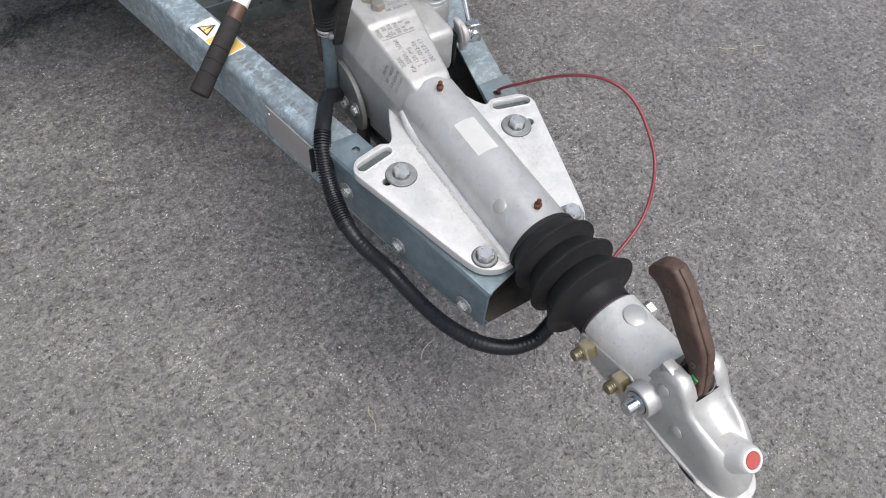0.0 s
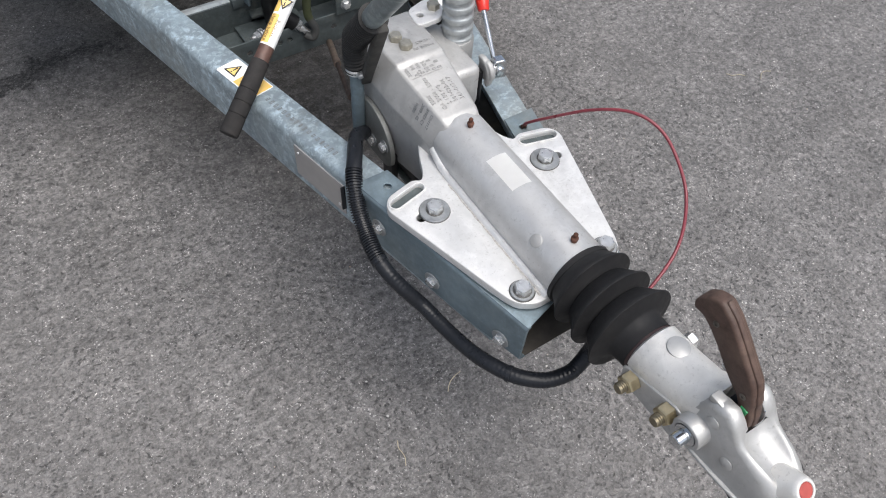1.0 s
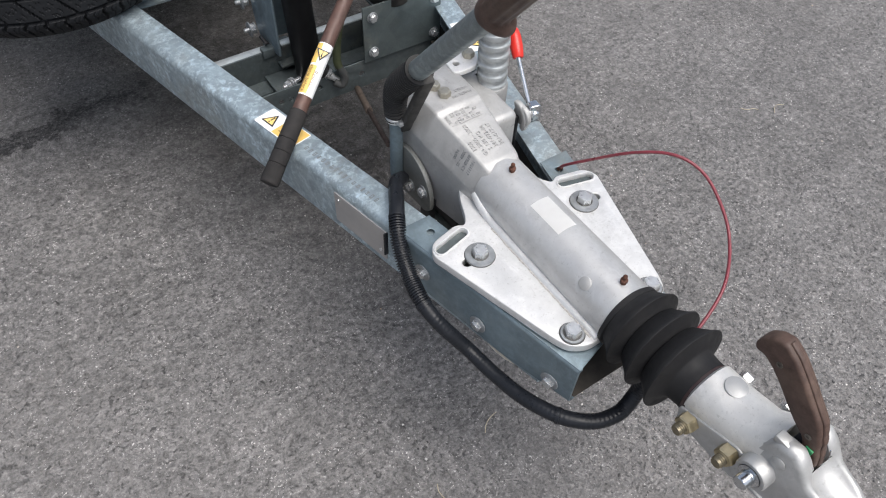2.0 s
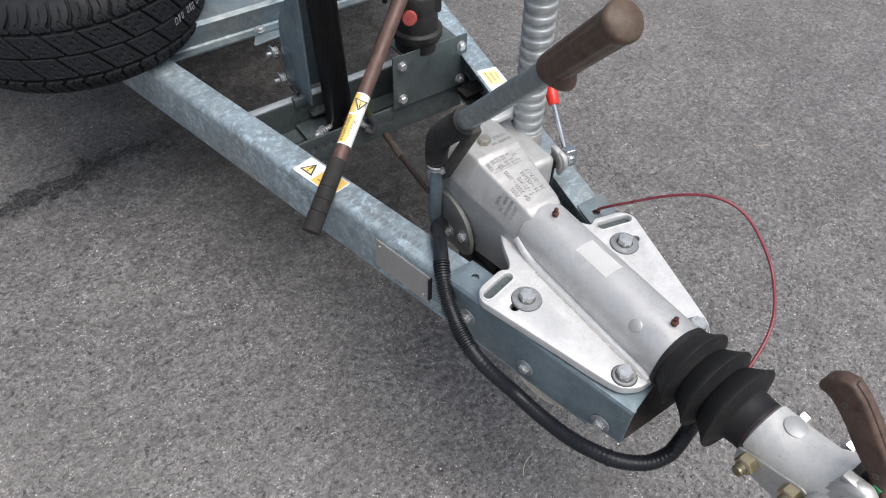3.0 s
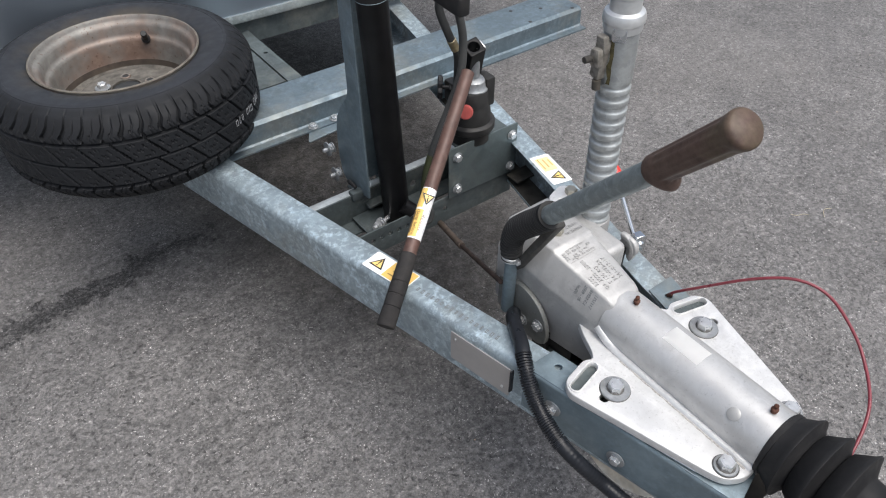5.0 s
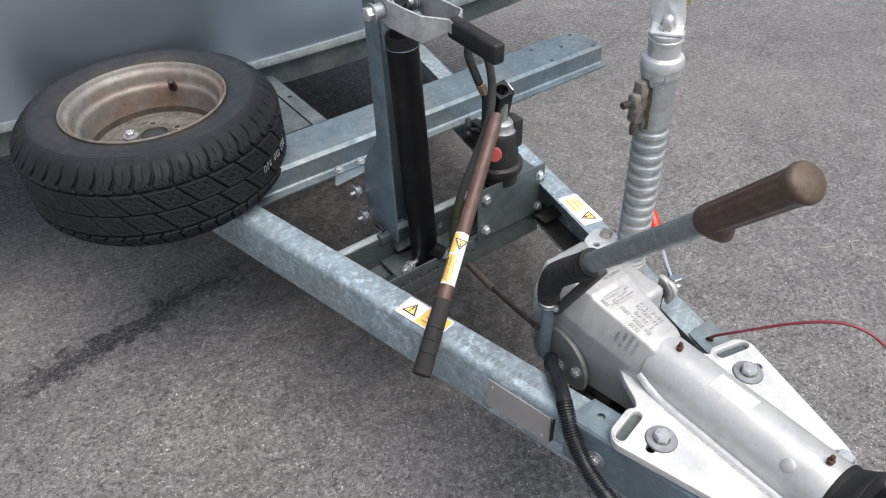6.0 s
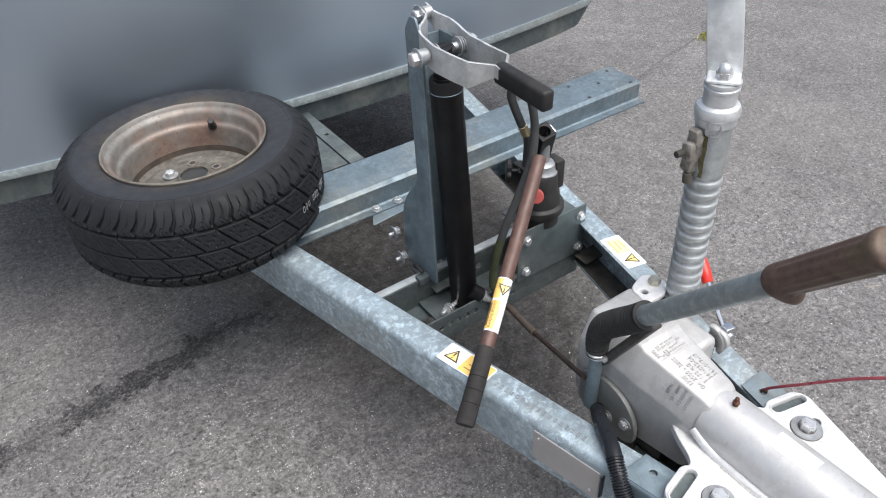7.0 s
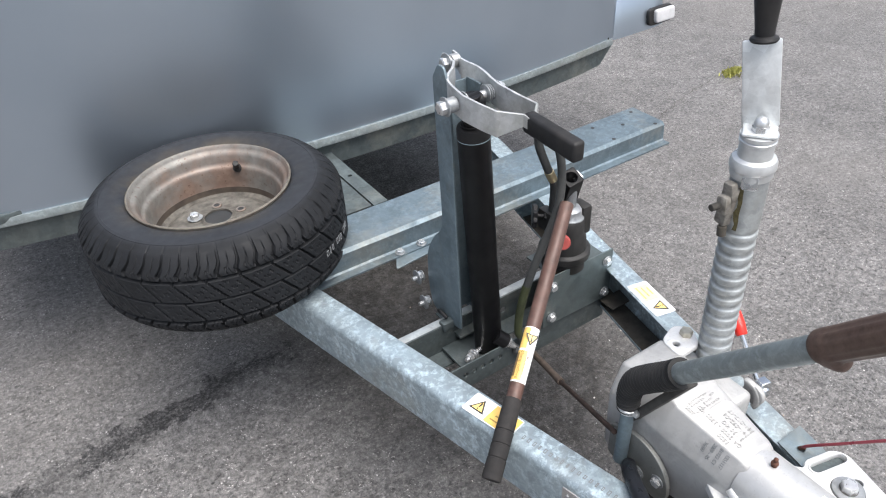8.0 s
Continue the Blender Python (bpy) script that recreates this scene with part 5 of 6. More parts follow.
def build_jockey():
    j = thing("jockey_wheel", (JX, JY, 0.0), "ribbed galvanised jockey wheel with a folding crank on top", "jockey wheel")
    lean = Matrix.Translation((JX + 0.006, JY - 0.004, 0.58)) @ pose(0, 0, 0, 0, -1.9, 0) @ Matrix.Translation((0, 0, -0.58))
    prof = [(0.0, 0.22), (0.0235, 0.22), (0.0235, 0.518), (0.0276, 0.520), (0.0276, 0.588), (0.0235, 0.590)]
    z = 0.5905
    prof += [(0.0235, z)]
    while z < 0.872:
        prof += [(0.0242, z + 0.0022), (0.0245, z + 0.0040), (0.0262, z + 0.0052), (0.0271, z + 0.0066), (0.0272, z + 0.0105), (0.0271, z + 0.0148), (0.0262, z + 0.0162), (0.0245, z + 0.0174), (0.0242, z + 0.0205)]
        z += 0.0208
    prof += [(0.0262, 0.884), (0.0268, 0.890), (0.0268, 0.980), (0.0, 0.980)]
    bm = bmesh.new()
    lathe(bm, prof, 40, lean)
    part("tube", bm, GALV_LIGHT, j, "ribbed galvanised outer tube", 50)
    bm = bmesh.new()
    lathe(bm, [(0.0268, 0.970), (0.0290, 0.971), (0.0298, 0.974), (0.0298, 0.982), (0.0318, 0.984), (0.0322, 0.987), (0.0318, 0.994), (0.0296, 0.999), (0.0236, 1.002), (0.0232, 1.022), (0.0250, 1.0235), (0.0250, 1.0275), (0.0232, 1.029), (0.0252, 1.031), (0.0252, 1.036), (0.0, 1.037)], 44, lean)
    part("collar", bm, plain("bright_zinc_collar", (0.60, 0.615, 0.62), 0.36, 0.6, 0.12, 60.0, 0.08, (0.42, 0.42, 0.40)), j, "polished collar at the head of the tube")
    bm = plate([round_loop([(-0.011, -0.012), (0.011, -0.012), (0.011, 0.010), (-0.011, 0.010)], 0.006), ring_loop(0, 0.004, 0.0055, 14)], 0.003, 0.0006, lean @ aim((-0.0225, -0.0155, 0.972), (-0.82, -0.57, 0)))
    part("lock_tab", bm, CHROME, j)
    # crank arm: a flat bar with a folded foot and a domed nut
    m = lean @ pose(0, 0, 1.037, 0, 0, -55)
    bm = bmesh.new()
    box(bm, (-0.0225, -0.019, 0.0), (0.0225, 0.018, 0.0045), 0.002, m)
    box(bm, (-0.024, 0.012, 0.002), (0.024, 0.018, 0.122), 0.0025, m @ pose(0, 0, 0, -6, -9, 0))
    cr = part("crank_arm", bm, GALV_CRANK, j, "pale galvanised flat crank arm")
    bm = bmesh.new()
    q = m @ pose(0, -0.005, 0.0045)
    loft(bm, [[q @ Vector((0.0115 * math.cos(math.pi / 3 * i), 0.0115 * math.sin(math.pi / 3 * i), h_)) for i in range(6)] for h_ in (0, 0.009)])
    lathe(bm, [(0.0098, 0.009), (0.0095, 0.013), (0.0075, 0.018), (0.004, 0.0205), (0, 0.021)], 18, q)
    part("dome_nut", bm, ZINC, cr)
    # black grip above the arm
    g = m @ pose(0, 0, 0, -6, -9, 0) @ pose(0.002, 0.012, 0.120, 0, 4, 0)
    bm = bmesh.new()
    lathe(bm, [(0, 0), (0.0165, 0), (0.0185, 0.003), (0.0170, 0.006), (0.0125, 0.008), (0.0128, 0.016), (0.0165, 0.050), (0.0175, 0.080), (0.0155, 0.100), (0.009, 0.108), (0, 0.110)], 28, g)
    part("grip", bm, BLACK_CAP, j, "black plastic crank grip")
    # winding gear cover and its lug on the side of the tube
    side = Vector((-0.86, 0.12, 0)).normalized()
    bm = bmesh.new()
    x_ax = Vector((0, 0, 1)).cross(side).normalized()
    mm = Matrix.Translation(lean @ Vector((0, 0, 0.93)) + side * 0.024) @ Matrix((x_ax, Vector((0, 0, 1)), side)).transposed().to_4x4()
    box(bm, (-0.013, -0.036, 0.0), (0.008, 0.030, 0.016), 0.004, mm @ pose(0, 0, 0, 0, 0, -5))
    box(bm, (-0.007, 0.010, 0.0), (0.012, 0.038, 0.013), 0.004, mm @ pose(0, 0, 0, 8, 0, 6))
    box(bm, (-0.010, -0.012, 0.012), (0.009, 0.018, 0.026), 0.005, mm @ pose(0, 0, 0, 0, 6, 8))
    part("lock_housing", bm, plain("grimy_cast", (0.235, 0.22, 0.195), 0.7, 0.3, 0.5, 90, 0.5, (0.075, 0.06, 0.035)), j, "grimy latch housing with moss stains")
    bm = bmesh.new()
    rod(bm, mm @ Vector((0, 0.004, 0.028)), mm @ Vector((0, 0.004, 0.042)), 0.0055, 12)
    part("latch_button", bm, DIRTY, j)
    bm = bmesh.new()
    rod(bm, mm @ Vector((0.002, -0.052, 0.012)), mm @ Vector((0.0, -0.036, 0.012)), 0.007, 12)
    part("latch_pin", bm, DIRTY, j)
    # moss and dirt that has run down the tube beside the housing
    bm = bmesh.new()
    rows = []
    for k in range(9):
        z = 0.888 + 0.010 * k
        mid, half_w = 197 + 3.0 * math.sin(k * 1.7), 4 + 5.0 * abs(math.sin(k * 2.3 + 0.6))
        rows.append([bm.verts.new(lean @ Vector((0.0272 * math.cos(radians(q)), 0.0272 * math.sin(radians(q)), z))) for q in (mid - half_w, mid, mid + half_w)])
    for u, v in zip(rows, rows[1:]):
        for i in range(2):
            bm.faces.new((u[i], u[i + 1], v[i + 1], v[i]))
    part("moss_streak", bm, plain("olive_grime", (0.10, 0.085, 0.035), 0.9, 0, 0.5, 150, 0.4, (0.05, 0.04, 0.02)), j, "olive moss streak down the tube")
    # fork and wheel, wound up under the nose
    bm = bmesh.new()
    rod(bm, (JX, JY, 0.20), (JX, JY, 0.235), 0.019, 24)
    part("inner_tube", bm, GALV_DULL, j)
    bm = bmesh.new()
    box(bm, (JX - 0.155, JY - 0.29, 0.396), (JX + 0.012, JY + 0.02, 0.402), 0.002)
    part("fork", bm, GALV_DULL, j)
    hub = Vector((-0.010, 0.182, 0.292))
    w = part("wheel", lathe(bmesh.new(), [(0.0, -0.030), (0.030, -0.032), (0.050, -0.026), (0.076, -0.034), (0.082, -0.036), (0.086, -0.033), (0.087, -0.012), (0.085, 0.026), (0.080, 0.031), (0.055, 0.022), (0.030, 0.030), (0, 0.028)], 40, aim(hub, (1, 0.15, 0))), plain("dirty_cream_plastic", (0.62, 0.585, 0.50), 0.7, 0, 0.3, 40, 0.2, (0.36, 0.24, 0.12)), j, "dirty cream wheel centre")
    part("tyre", lathe(bmesh.new(), [(0.080, -0.010), (0.088, -0.010), (0.094, -0.006), (0.097, 0.002), (0.097, 0.016), (0.094, 0.024), (0.088, 0.028), (0.080, 0.028)], 48, aim(hub, (1, 0.15, 0))), TYRE, w)
    for s in (-1, 1):
        bm = bmesh.new()
        box(bm, (-0.003 + s * 0.040, -0.02, -0.02), (0.003 + s * 0.040, 0.02, 0.110), 0.002, Matrix.Translation(hub) @ pose(0, 0, 0, 0, 0, 8.5))
        part("fork_arm", bm, GALV_DULL, j)
    return j


build_jockey()

# ---- parking brake lever ----
def build_brake_lever():
    h = thing("parking_brake_lever", (-0.088, 0.46, 0.47), "parking brake lever with a brown grip and a rubber bellows elbow", "brake lever")
    bm = bmesh.new()
    rod(bm, (-0.088, 0.462, 0.471), (-0.088, 0.460, 0.605), 0.0115, 24)
    part("lower_tube", bm, GALV_SMOOTH, h, "dull galvanised lower tube")
    line = spline([(-0.088, 0.460, 0.600), (-0.088, 0.463, 0.632), (-0.090, 0.453, 0.668), (-0.0945, 0.427, 0.702), (-0.099, 0.392, 0.740), (-0.1010, 0.370, 0.766)], 60)
    bm = bmesh.new()
    sweep(bm, line, lambda s_: 0.0158 + 0.0028 * abs(math.sin(s_ * math.pi / 0.0085)) + 0.0036 * min(1.0, s_ / 0.08), 24)
    part("bellows", bm, rubber("elbow_rubber", (0.018, 0.018, 0.018), (0.05, 0.048, 0.046), 0.55), h, "black ribbed rubber elbow", 60)
    bm = bmesh.new()
    lathe(bm, [(0.0160, -0.005), (0.0212, -0.004), (0.0222, 0.0), (0.0212, 0.004), (0.0160, 0.005)], 28, aim(line[-12], line[-1] - line[-24]))
    part("cuff", bm, BOOT, h, "rolled rubber cuff on the lever tube")
    bm = bmesh.new()
    lathe(bm, [(0.0165, -0.005), (0.0182, -0.004), (0.0182, 0.004), (0.0165, 0.005)], 28, aim((-0.088, 0.460, 0.606), (0, 0, 1)))
    box(bm, (-0.095, 0.437, 0.601), (-0.082, 0.447, 0.611), 0.002)
    part("hose_clip", bm, ZINC, h)
    a_, b_, c_ = Vector((-0.1015, 0.378, 0.757)), Vector((-0.1195, 0.202, 0.957)), Vector((-0.1355, 0.101, 1.0765))
    bm = bmesh.new()
    rod(bm, a_, b_ + (b_ - a_) * 0.15, 0.0156, 28)
    part("lever_tube", bm, GALV_TUBE, h, "galvanised lever tube")
    d = c_ - b_
    n = d.length
    bm = bmesh.new()
    m = aim(b_, d)
    sections = []
    down = m.inverted().to_3x3() @ Vector((0.25, 0.1, -1.0))
    guard = math.atan2(down.y, down.x)
    for k in range(41):
        t = k / 40
        r = 0.0196 + 0.0012 * t
        if t < 0.02:
            r = 0.0178
        r += 0.0014 * math.exp(-((t - 0.955) / 0.035) ** 2)
        if t > 0.98:
            r -= 0.0025 * ((t - 0.98) / 0.02) ** 2
        ring_ = []
        for i in range(48):
            w = 2 * math.pi * i / 48
            flute = 0.0016 * (0.5 + 0.5 * math.cos(12 * w)) if 0.14 < t < 0.9 else 0.0
            knob = 0.0125 * math.exp(-((t - 0.075) / 0.06) ** 2) * max(0.0, math.cos(w - guard)) ** 3
            ring_.append(m @ Vector(((r - flute + knob) * math.cos(w), (r - flute + knob) * math.sin(w), t * n)))
        sections.append(ring_)
    loft(bm, sections)
    part("grip", bm, BROWN, h, "faded brown fluted plastic grip", 60)
    # flat link beside the elbow
    p, q = Vector((-0.076, 0.450, 0.588)), Vector((-0.095, 0.356, 0.756))
    bm = bmesh.new()
    dd = (q - p)
    mm = Matrix.Translation(p) @ dd.to_track_quat("Z", "X").to_matrix().to_4x4()
    box(bm, (-0.007, -0.009, -0.012), (0.007, 0.009, dd.length), 0.003, mm)
    part("link_bar", bm, plain("grimy_steel", (0.060, 0.057, 0.052), 0.6, 0.3, 0.4, 60, 0.3), h)
    bolt(h, (-0.077, 0.458, 0.588), (-1, 0, 0), HEX14, WASHER, 0)
    return h


build_brake_lever()


# ---- wiring conduit, brake cable and breakaway cable ----
def build_conduit():
    c = thing("wiring_conduit", (-0.12, 0.1, 0.33), "black corrugated wiring conduit looping round the nose", "cable conduit")
    pts = [(-0.090, 0.440, 0.478), (-0.120, 0.410, 0.509), (-0.155, 0.351, 0.527), (-0.175, 0.316, 0.518), (-0.186, 0.286, 0.494), (-0.192, 0.251, 0.471), (-0.196, 0.212, 0.458), (-0.193, 0.182, 0.446), (-0.181, 0.158, 0.425), (-0.158, 0.128, 0.390), (-0.146, 0.078, 0.380), (-0.136, 0.024, 0.384), (-0.125, -0.016, 0.392), (-0.104, -0.055, 0.396), (-0.070, -0.083, 0.396), (-0.037, -0.093, 0.400), (-0.016, -0.092, 0.406), (0.006, -0.088, 0.430), (0.010, -0.090, 0.475), (0.004, -0.090, 0.515)]
    line = spline(pts, 26)
    run = [0.0]
    for u, v in zip(line, line[1:]):
        run.append(run[-1] + (v - u).length)
    cut = [i for i, s_ in enumerate(run) if 0.145 < s_ < 0.305]
    i0, i1 = cut[0], cut[-1]
    bm = bmesh.new()
    sweep(bm, line[:i0 + 3], 0.0130, 18)
    part("sleeve", bm, CONDUIT, c, "smooth black sleeve")
    dense = []
    for u, v in zip(line[i0:i1], line[i0 + 1:i1 + 1]):
        n = max(1, int((v - u).length / 0.0005))
        dense += [u.lerp(v, k / n) for k in range(n)]
    bm = bmesh.new()
    sweep(bm, dense, lambda s_: 0.0108 + 0.0032 * (1 if (s_ / 0.0042) % 1 < 0.52 else 0) , 18)
    part("corrugated_tube", bm, CONDUIT, c, "corrugated black conduit", 50)
    bm = bmesh.new()
    sweep(bm, line[i1 - 3:], lambda s_: 0.0124 + 0.00018 * math.sin(s_ * 900), 18)
    part("taped_tube", bm, CONDUIT, c, "black conduit wrapped in tape", 60)
    for i in (i1 - 2, int((i1 + len(line)) * 0.5)):
        bm = bmesh.new()
        d = (line[i + 1] - line[i - 1])
        lathe(bm, [(0.0122, -0.003), (0.0138, -0.0028), (0.0138, 0.0028), (0.0122, 0.003)], 22, aim(line[i], d))
        part("cable_tie", bm, CONDUIT, c)
    bm = bmesh.new()
    box(bm, (-0.004, -0.002, -0.055), (0.004, 0.001, 0.0), 0.001, Matrix.Translation((-0.190, 0.330, 0.500)))
    part("tie_tail", bm, CONDUIT, c)
    return c


build_conduit()


def build_breakaway():
    c = thing("breakaway_cable", (0.15, 0.1, 0.53), "thin red plastic-coated breakaway cable in a springy loop", "breakaway cable")
    pts = [(0.136, 0.283, 0.516), (0.134, 0.272, 0.535), (0.140, 0.229, 0.580), (0.158, 0.165, 0.640), (0.184, 0.115, 0.665), (0.203, 0.073, 0.660), (0.209, 0.031, 0.635), (0.196, -0.020, 0.600), (0.136, -0.073, 0.580), (0.060, -0.098, 0.545), (0.010, -0.10, 0.50)]
    bm = bmesh.new()
    sweep(bm, spline(pts, 12), 0.0026, 10)
    part("cable", bm, RED_CABLE, c)
    bm = bmesh.new()
    rod(bm, (0.136, 0.284, 0.515), (0.135, 0.277, 0.526), 0.0036, 12)
    part("ferrule", bm, RUST, c)
    return c


build_breakaway()


def build_brake_rod():
    c = thing("brake_cable", (-0.05, 0.6, 0.38), "rusty brake cable running back from the hitch", "brake cable")
    a_, b_, d_ = Vector((0.040, 0.847, 0.345)), Vector((-0.012, 0.700, 0.412)), Vector((-0.096, 0.474, 0.535))
    bm = bmesh.new()
    rod(bm, a_, b_, 0.0072, 14)
    part("sheath", bm, plain("brown_sheath", (0.075, 0.055, 0.042), 0.7, 0, 0.3), c)
    bm = bmesh.new()
    rod(bm, b_, d_, 0.0048, 12)
    part("rod", bm, plain("dark_rusty_rod", (0.035, 0.022, 0.017), 0.7, 0.2, 0.5, 120), c)
    bm = bmesh.new()
    rod(bm, b_ + (a_ - b_) * 0.12, b_ + (d_ - b_) * 0.03, 0.0080, 14)
    part("ferrule", bm, bpy.data.materials["brown_sheath"], c)
    return c


build_brake_rod()

# ---- spare wheel lying on the cross member ----
WHEEL = Vector((-0.432, 1.411, 0.4800))


def tread_depth(w, s):
    """How deep the tread is cut at the angle w and the place s across it, from -1 to 1."""
    cut = 0.0
    # three running grooves, the middle one narrow
    for g, half in ((-0.52, 0.034), (0.0, 0.016), (0.52, 0.034)):
        if abs(s - g + 0.008 * math.sin(w * 47)) < half:
            cut = 0.0080
    if abs(s) > 0.55:
        # curved shoulder cuts, each block split by one fine cut that ends in a zigzag
        q = abs(s) - 0.55
        bend = 0.26 * math.exp(-((q - 0.10) / 0.10) ** 2)
        ph = (w * 47 / (2 * math.pi) + bend + (0.4 if s < 0 else 0.0)) % 1.0
        zig = 0.05 * (abs((q * 16) % 2 - 1) - 0.5) if q < 0.2 else 0.0
        if ph < 0.15 + 0.05 * (q < 0.2):
            cut = max(cut, 0.0080)
        elif 0.54 < ph + zig < 0.59 and q < 0.40:
            cut = max(cut, 0.0030)
        elif q < 0.14 and 0.78 < ph + zig < 0.82:
            cut = max(cut, 0.0022)
        cut *= 1.0 - 0.75 * max(0.0, abs(s) - 0.82) / 0.24
    elif abs(s) > 0.02:
        # slanting cuts of the two middle ribs, with zigzag fine cuts between
        q = abs(s) - 0.02
        slant = q * 1.15 * (1 if s > 0 else -1)
        ph = (w * 27 / (2 * math.pi) + slant + (0.35 if s < 0 else 0.0)) % 1.0
        zig = 0.10 * (1 if int(q * 11) % 2 else -1)
        if ph < 0.085:
            cut = max(cut, 0.0070)
        elif 0.06 < q < 0.44 and (0.36 < ph + zig < 0.40 or 0.66 < ph - zig < 0.70):
            cut = max(cut, 0.0028)
    return cut


def build_spare_wheel():
    s = thing("spare_wheel", WHEEL, "worn spare wheel with a rusty silver steel rim lying flat", "spare wheel")
    c = WHEEL + Vector((0, 0, 0.1125))
    tilt = Matrix.Translation(c) @ Matrix.Diagonal((1, 1, 1.066, 1))
    bm = bmesh.new()
    segs = 1080
    # side wall from the bead out to the shoulder, then the tread, then the lower wall
    wall = [(0.172, 0.075), (0.174, 0.088), (0.180, 0.095), (0.190, 0.0995), (0.205, 0.1030), (0.220, 0.1048), (0.234, 0.1042), (0.2345, 0.1050), (0.241, 0.1036), (0.2415, 0.1026), (0.250, 0.0996), (0.258, 0.0955)]
    tread = []
    for k in range(61):
        q = 1 - 2 * k / 60
        r = 0.2895 - 0.0025 * q * q - 0.0265 * max(0.0, abs(q) - 0.62) ** 1.5 / 0.38 ** 1.5
        tread.append((r, 0.0945 * q, q))
    def shoulder(z):
        return {0.0996: 1.06, 0.0955: 1.02}.get(z)

    prof = [(r, z, shoulder(z)) for r, z in wall] + [(r, z, q) for r, z, q in tread] + [(r, -z, None) for r, z in wall[::-1]]
    rings = []
    for r, z, q in prof:
        ring_ = []
        for i in range(segs):
            w = 2 * math.pi * i / segs
            rr = r - (tread_depth(w, q) if q is not None else 0.0)
            ring_.append((rr * math.cos(w), rr * math.sin(w), z))
        rings.append(ring_)
    n = len(rings)
    verts = [v for ring_ in rings for v in ring_]
    faces = [(a * segs + i, a * segs + (i + 1) % segs, (a + 1) * segs + (i + 1) % segs, (a + 1) * segs + i) for a in range(n - 1) for i in range(segs)]
    me = bpy.data.meshes.new("tyre")
    me.from_pydata(verts, [], faces)
    me.transform(Matrix.Translation(-WHEEL) @ tilt)
    me.update()
    for p in me.polygons:
        p.use_smooth = True
    me.set_sharp_from_angle(angle=radians(32))
    me.materials.append(TYRE)
    ty = new("tyre", me)
    ty.parent = s
    BASE[ty.name] = WHEEL
    tagged(ty, "black ribbed tyre with dusty side wall")
    # pale chalk writing on the lower shoulder, as plain bars
    rng = random.Random(3)
    for k in range(9):
        w = radians(-58 + 2.3 * k + 2.2 * (k // 3))
        hgt = rng.uniform(0.013, 0.018)
        wid = rng.uniform(0.0030, 0.0048) if k % 3 != 1 else 0.0022
        p = tilt @ Vector((0.2885 * math.cos(w), 0.2885 * math.sin(w), -0.014 + 0.004 * rng.random()))
        nrm = (tilt.to_3x3() @ Vector((math.cos(w), math.sin(w), 0.0))).normalized()
        x_ax = Vector((0, 0, 1)).cross(nrm).normalized()
        mm = Matrix.Translation(p + nrm * 0.0012) @ Matrix((x_ax, nrm.cross(x_ax), nrm)).transposed().to_4x4()
        bm2 = plate([[(-wid, -hgt / 2), (wid, -hgt / 2), (wid, hgt / 2), (-wid, hgt / 2)], [(-wid + 0.001, -hgt / 2 + 0.0012), (wid - 0.001, -hgt / 2 + 0.0012), (wid - 0.001, hgt / 2 - 0.0012), (-wid + 0.001, hgt / 2 - 0.0012)]], 0.0004, 0, mm)
        part("chalk_bar", bm2, plain("pale_chalk", (0.36, 0.37, 0.38), 0.8) if k == 0 else bpy.data.materials["pale_chalk"], ty)
    # rim: flange, bead seat, drop well and dished centre
    bm = bmesh.new()
    rim = [(0.1715, 0.083), (0.1770, 0.0910), (0.1792, 0.0965), (0.1788, 0.1005), (0.1765, 0.1015), (0.1745, 0.0995), (0.1725, 0.0940), (0.1705, 0.0905), (0.1660, 0.0880), (0.1625, 0.0855), (0.1600, 0.0800), (0.1580, 0.0660), (0.1560, 0.0600), (0.1525, 0.0580), (0.1500, 0.0560), (0.1480, 0.0500), (0.1465, 0.0250), (0.1440, 0.0060), (0.1400, -0.0060), (0.1385, -0.0100), (0.150, -0.015), (0.153, -0.07), (0.165, -0.09), (0.175, -0.098)]
    lathe(bm, rim, 96, tilt)
    part("rim", bm, RIM, s, "silver steel rim with brown rust in the well", 50)
    # rusty bead where the tyre meets the rim; below, the well's crevice painted dark
    bm = bmesh.new()
    lathe(bm, [(0.1762, 0.1012), (0.1785, 0.1016), (0.1802, 0.0998), (0.1798, 0.0975)], 96, tilt)
    part("rim_lip", bm, plain("rusty_rim_lip", (0.150, 0.136, 0.112), 0.7, 0.1, 0.4, 70, 0.3, (0.07, 0.05, 0.036)), s, "thin creamy rim lip with rust spots")
    bm = bmesh.new()
    lathe(bm, [(0.1446, 0.0090), (0.1436, 0.0055), (0.1415, -0.0005), (0.1402, -0.0045)], 96, tilt)
    part("crevice_line", bm, CREVICE, s, "dark brown line that paints the crevice at the well's foot")
    bm = bmesh.new()
    lathe(bm, [(0.1405, -0.004), (0.1370, -0.0080), (0.1290, -0.0110), (0.1180, -0.0040), (0.1000, 0.0095), (0.0820, 0.0135), (0.0760, 0.0120), (0.0400, 0.0120), (0.0340, 0.0170), (0.0310, 0.0170), (0.0310, 0.0070), (0.076, 0.006), (0.13, -0.018), (0.1405, -0.012)], 96, tilt)
    rm = part("wheel_disc", bm, plain("dirty_wheel_disc", (0.115, 0.106, 0.092), 0.75, 0.1, 0.55, 60, 0.5, (0.060, 0.048, 0.037)), s, "dirty dished wheel centre with stud holes", 40)
    hole = disc_mesh("hub_hole", 0.0308, 0.0001, 0.001, INK)
    small = disc_mesh("stud_hole", 0.0072, 0.0001, 0.0012, INK)
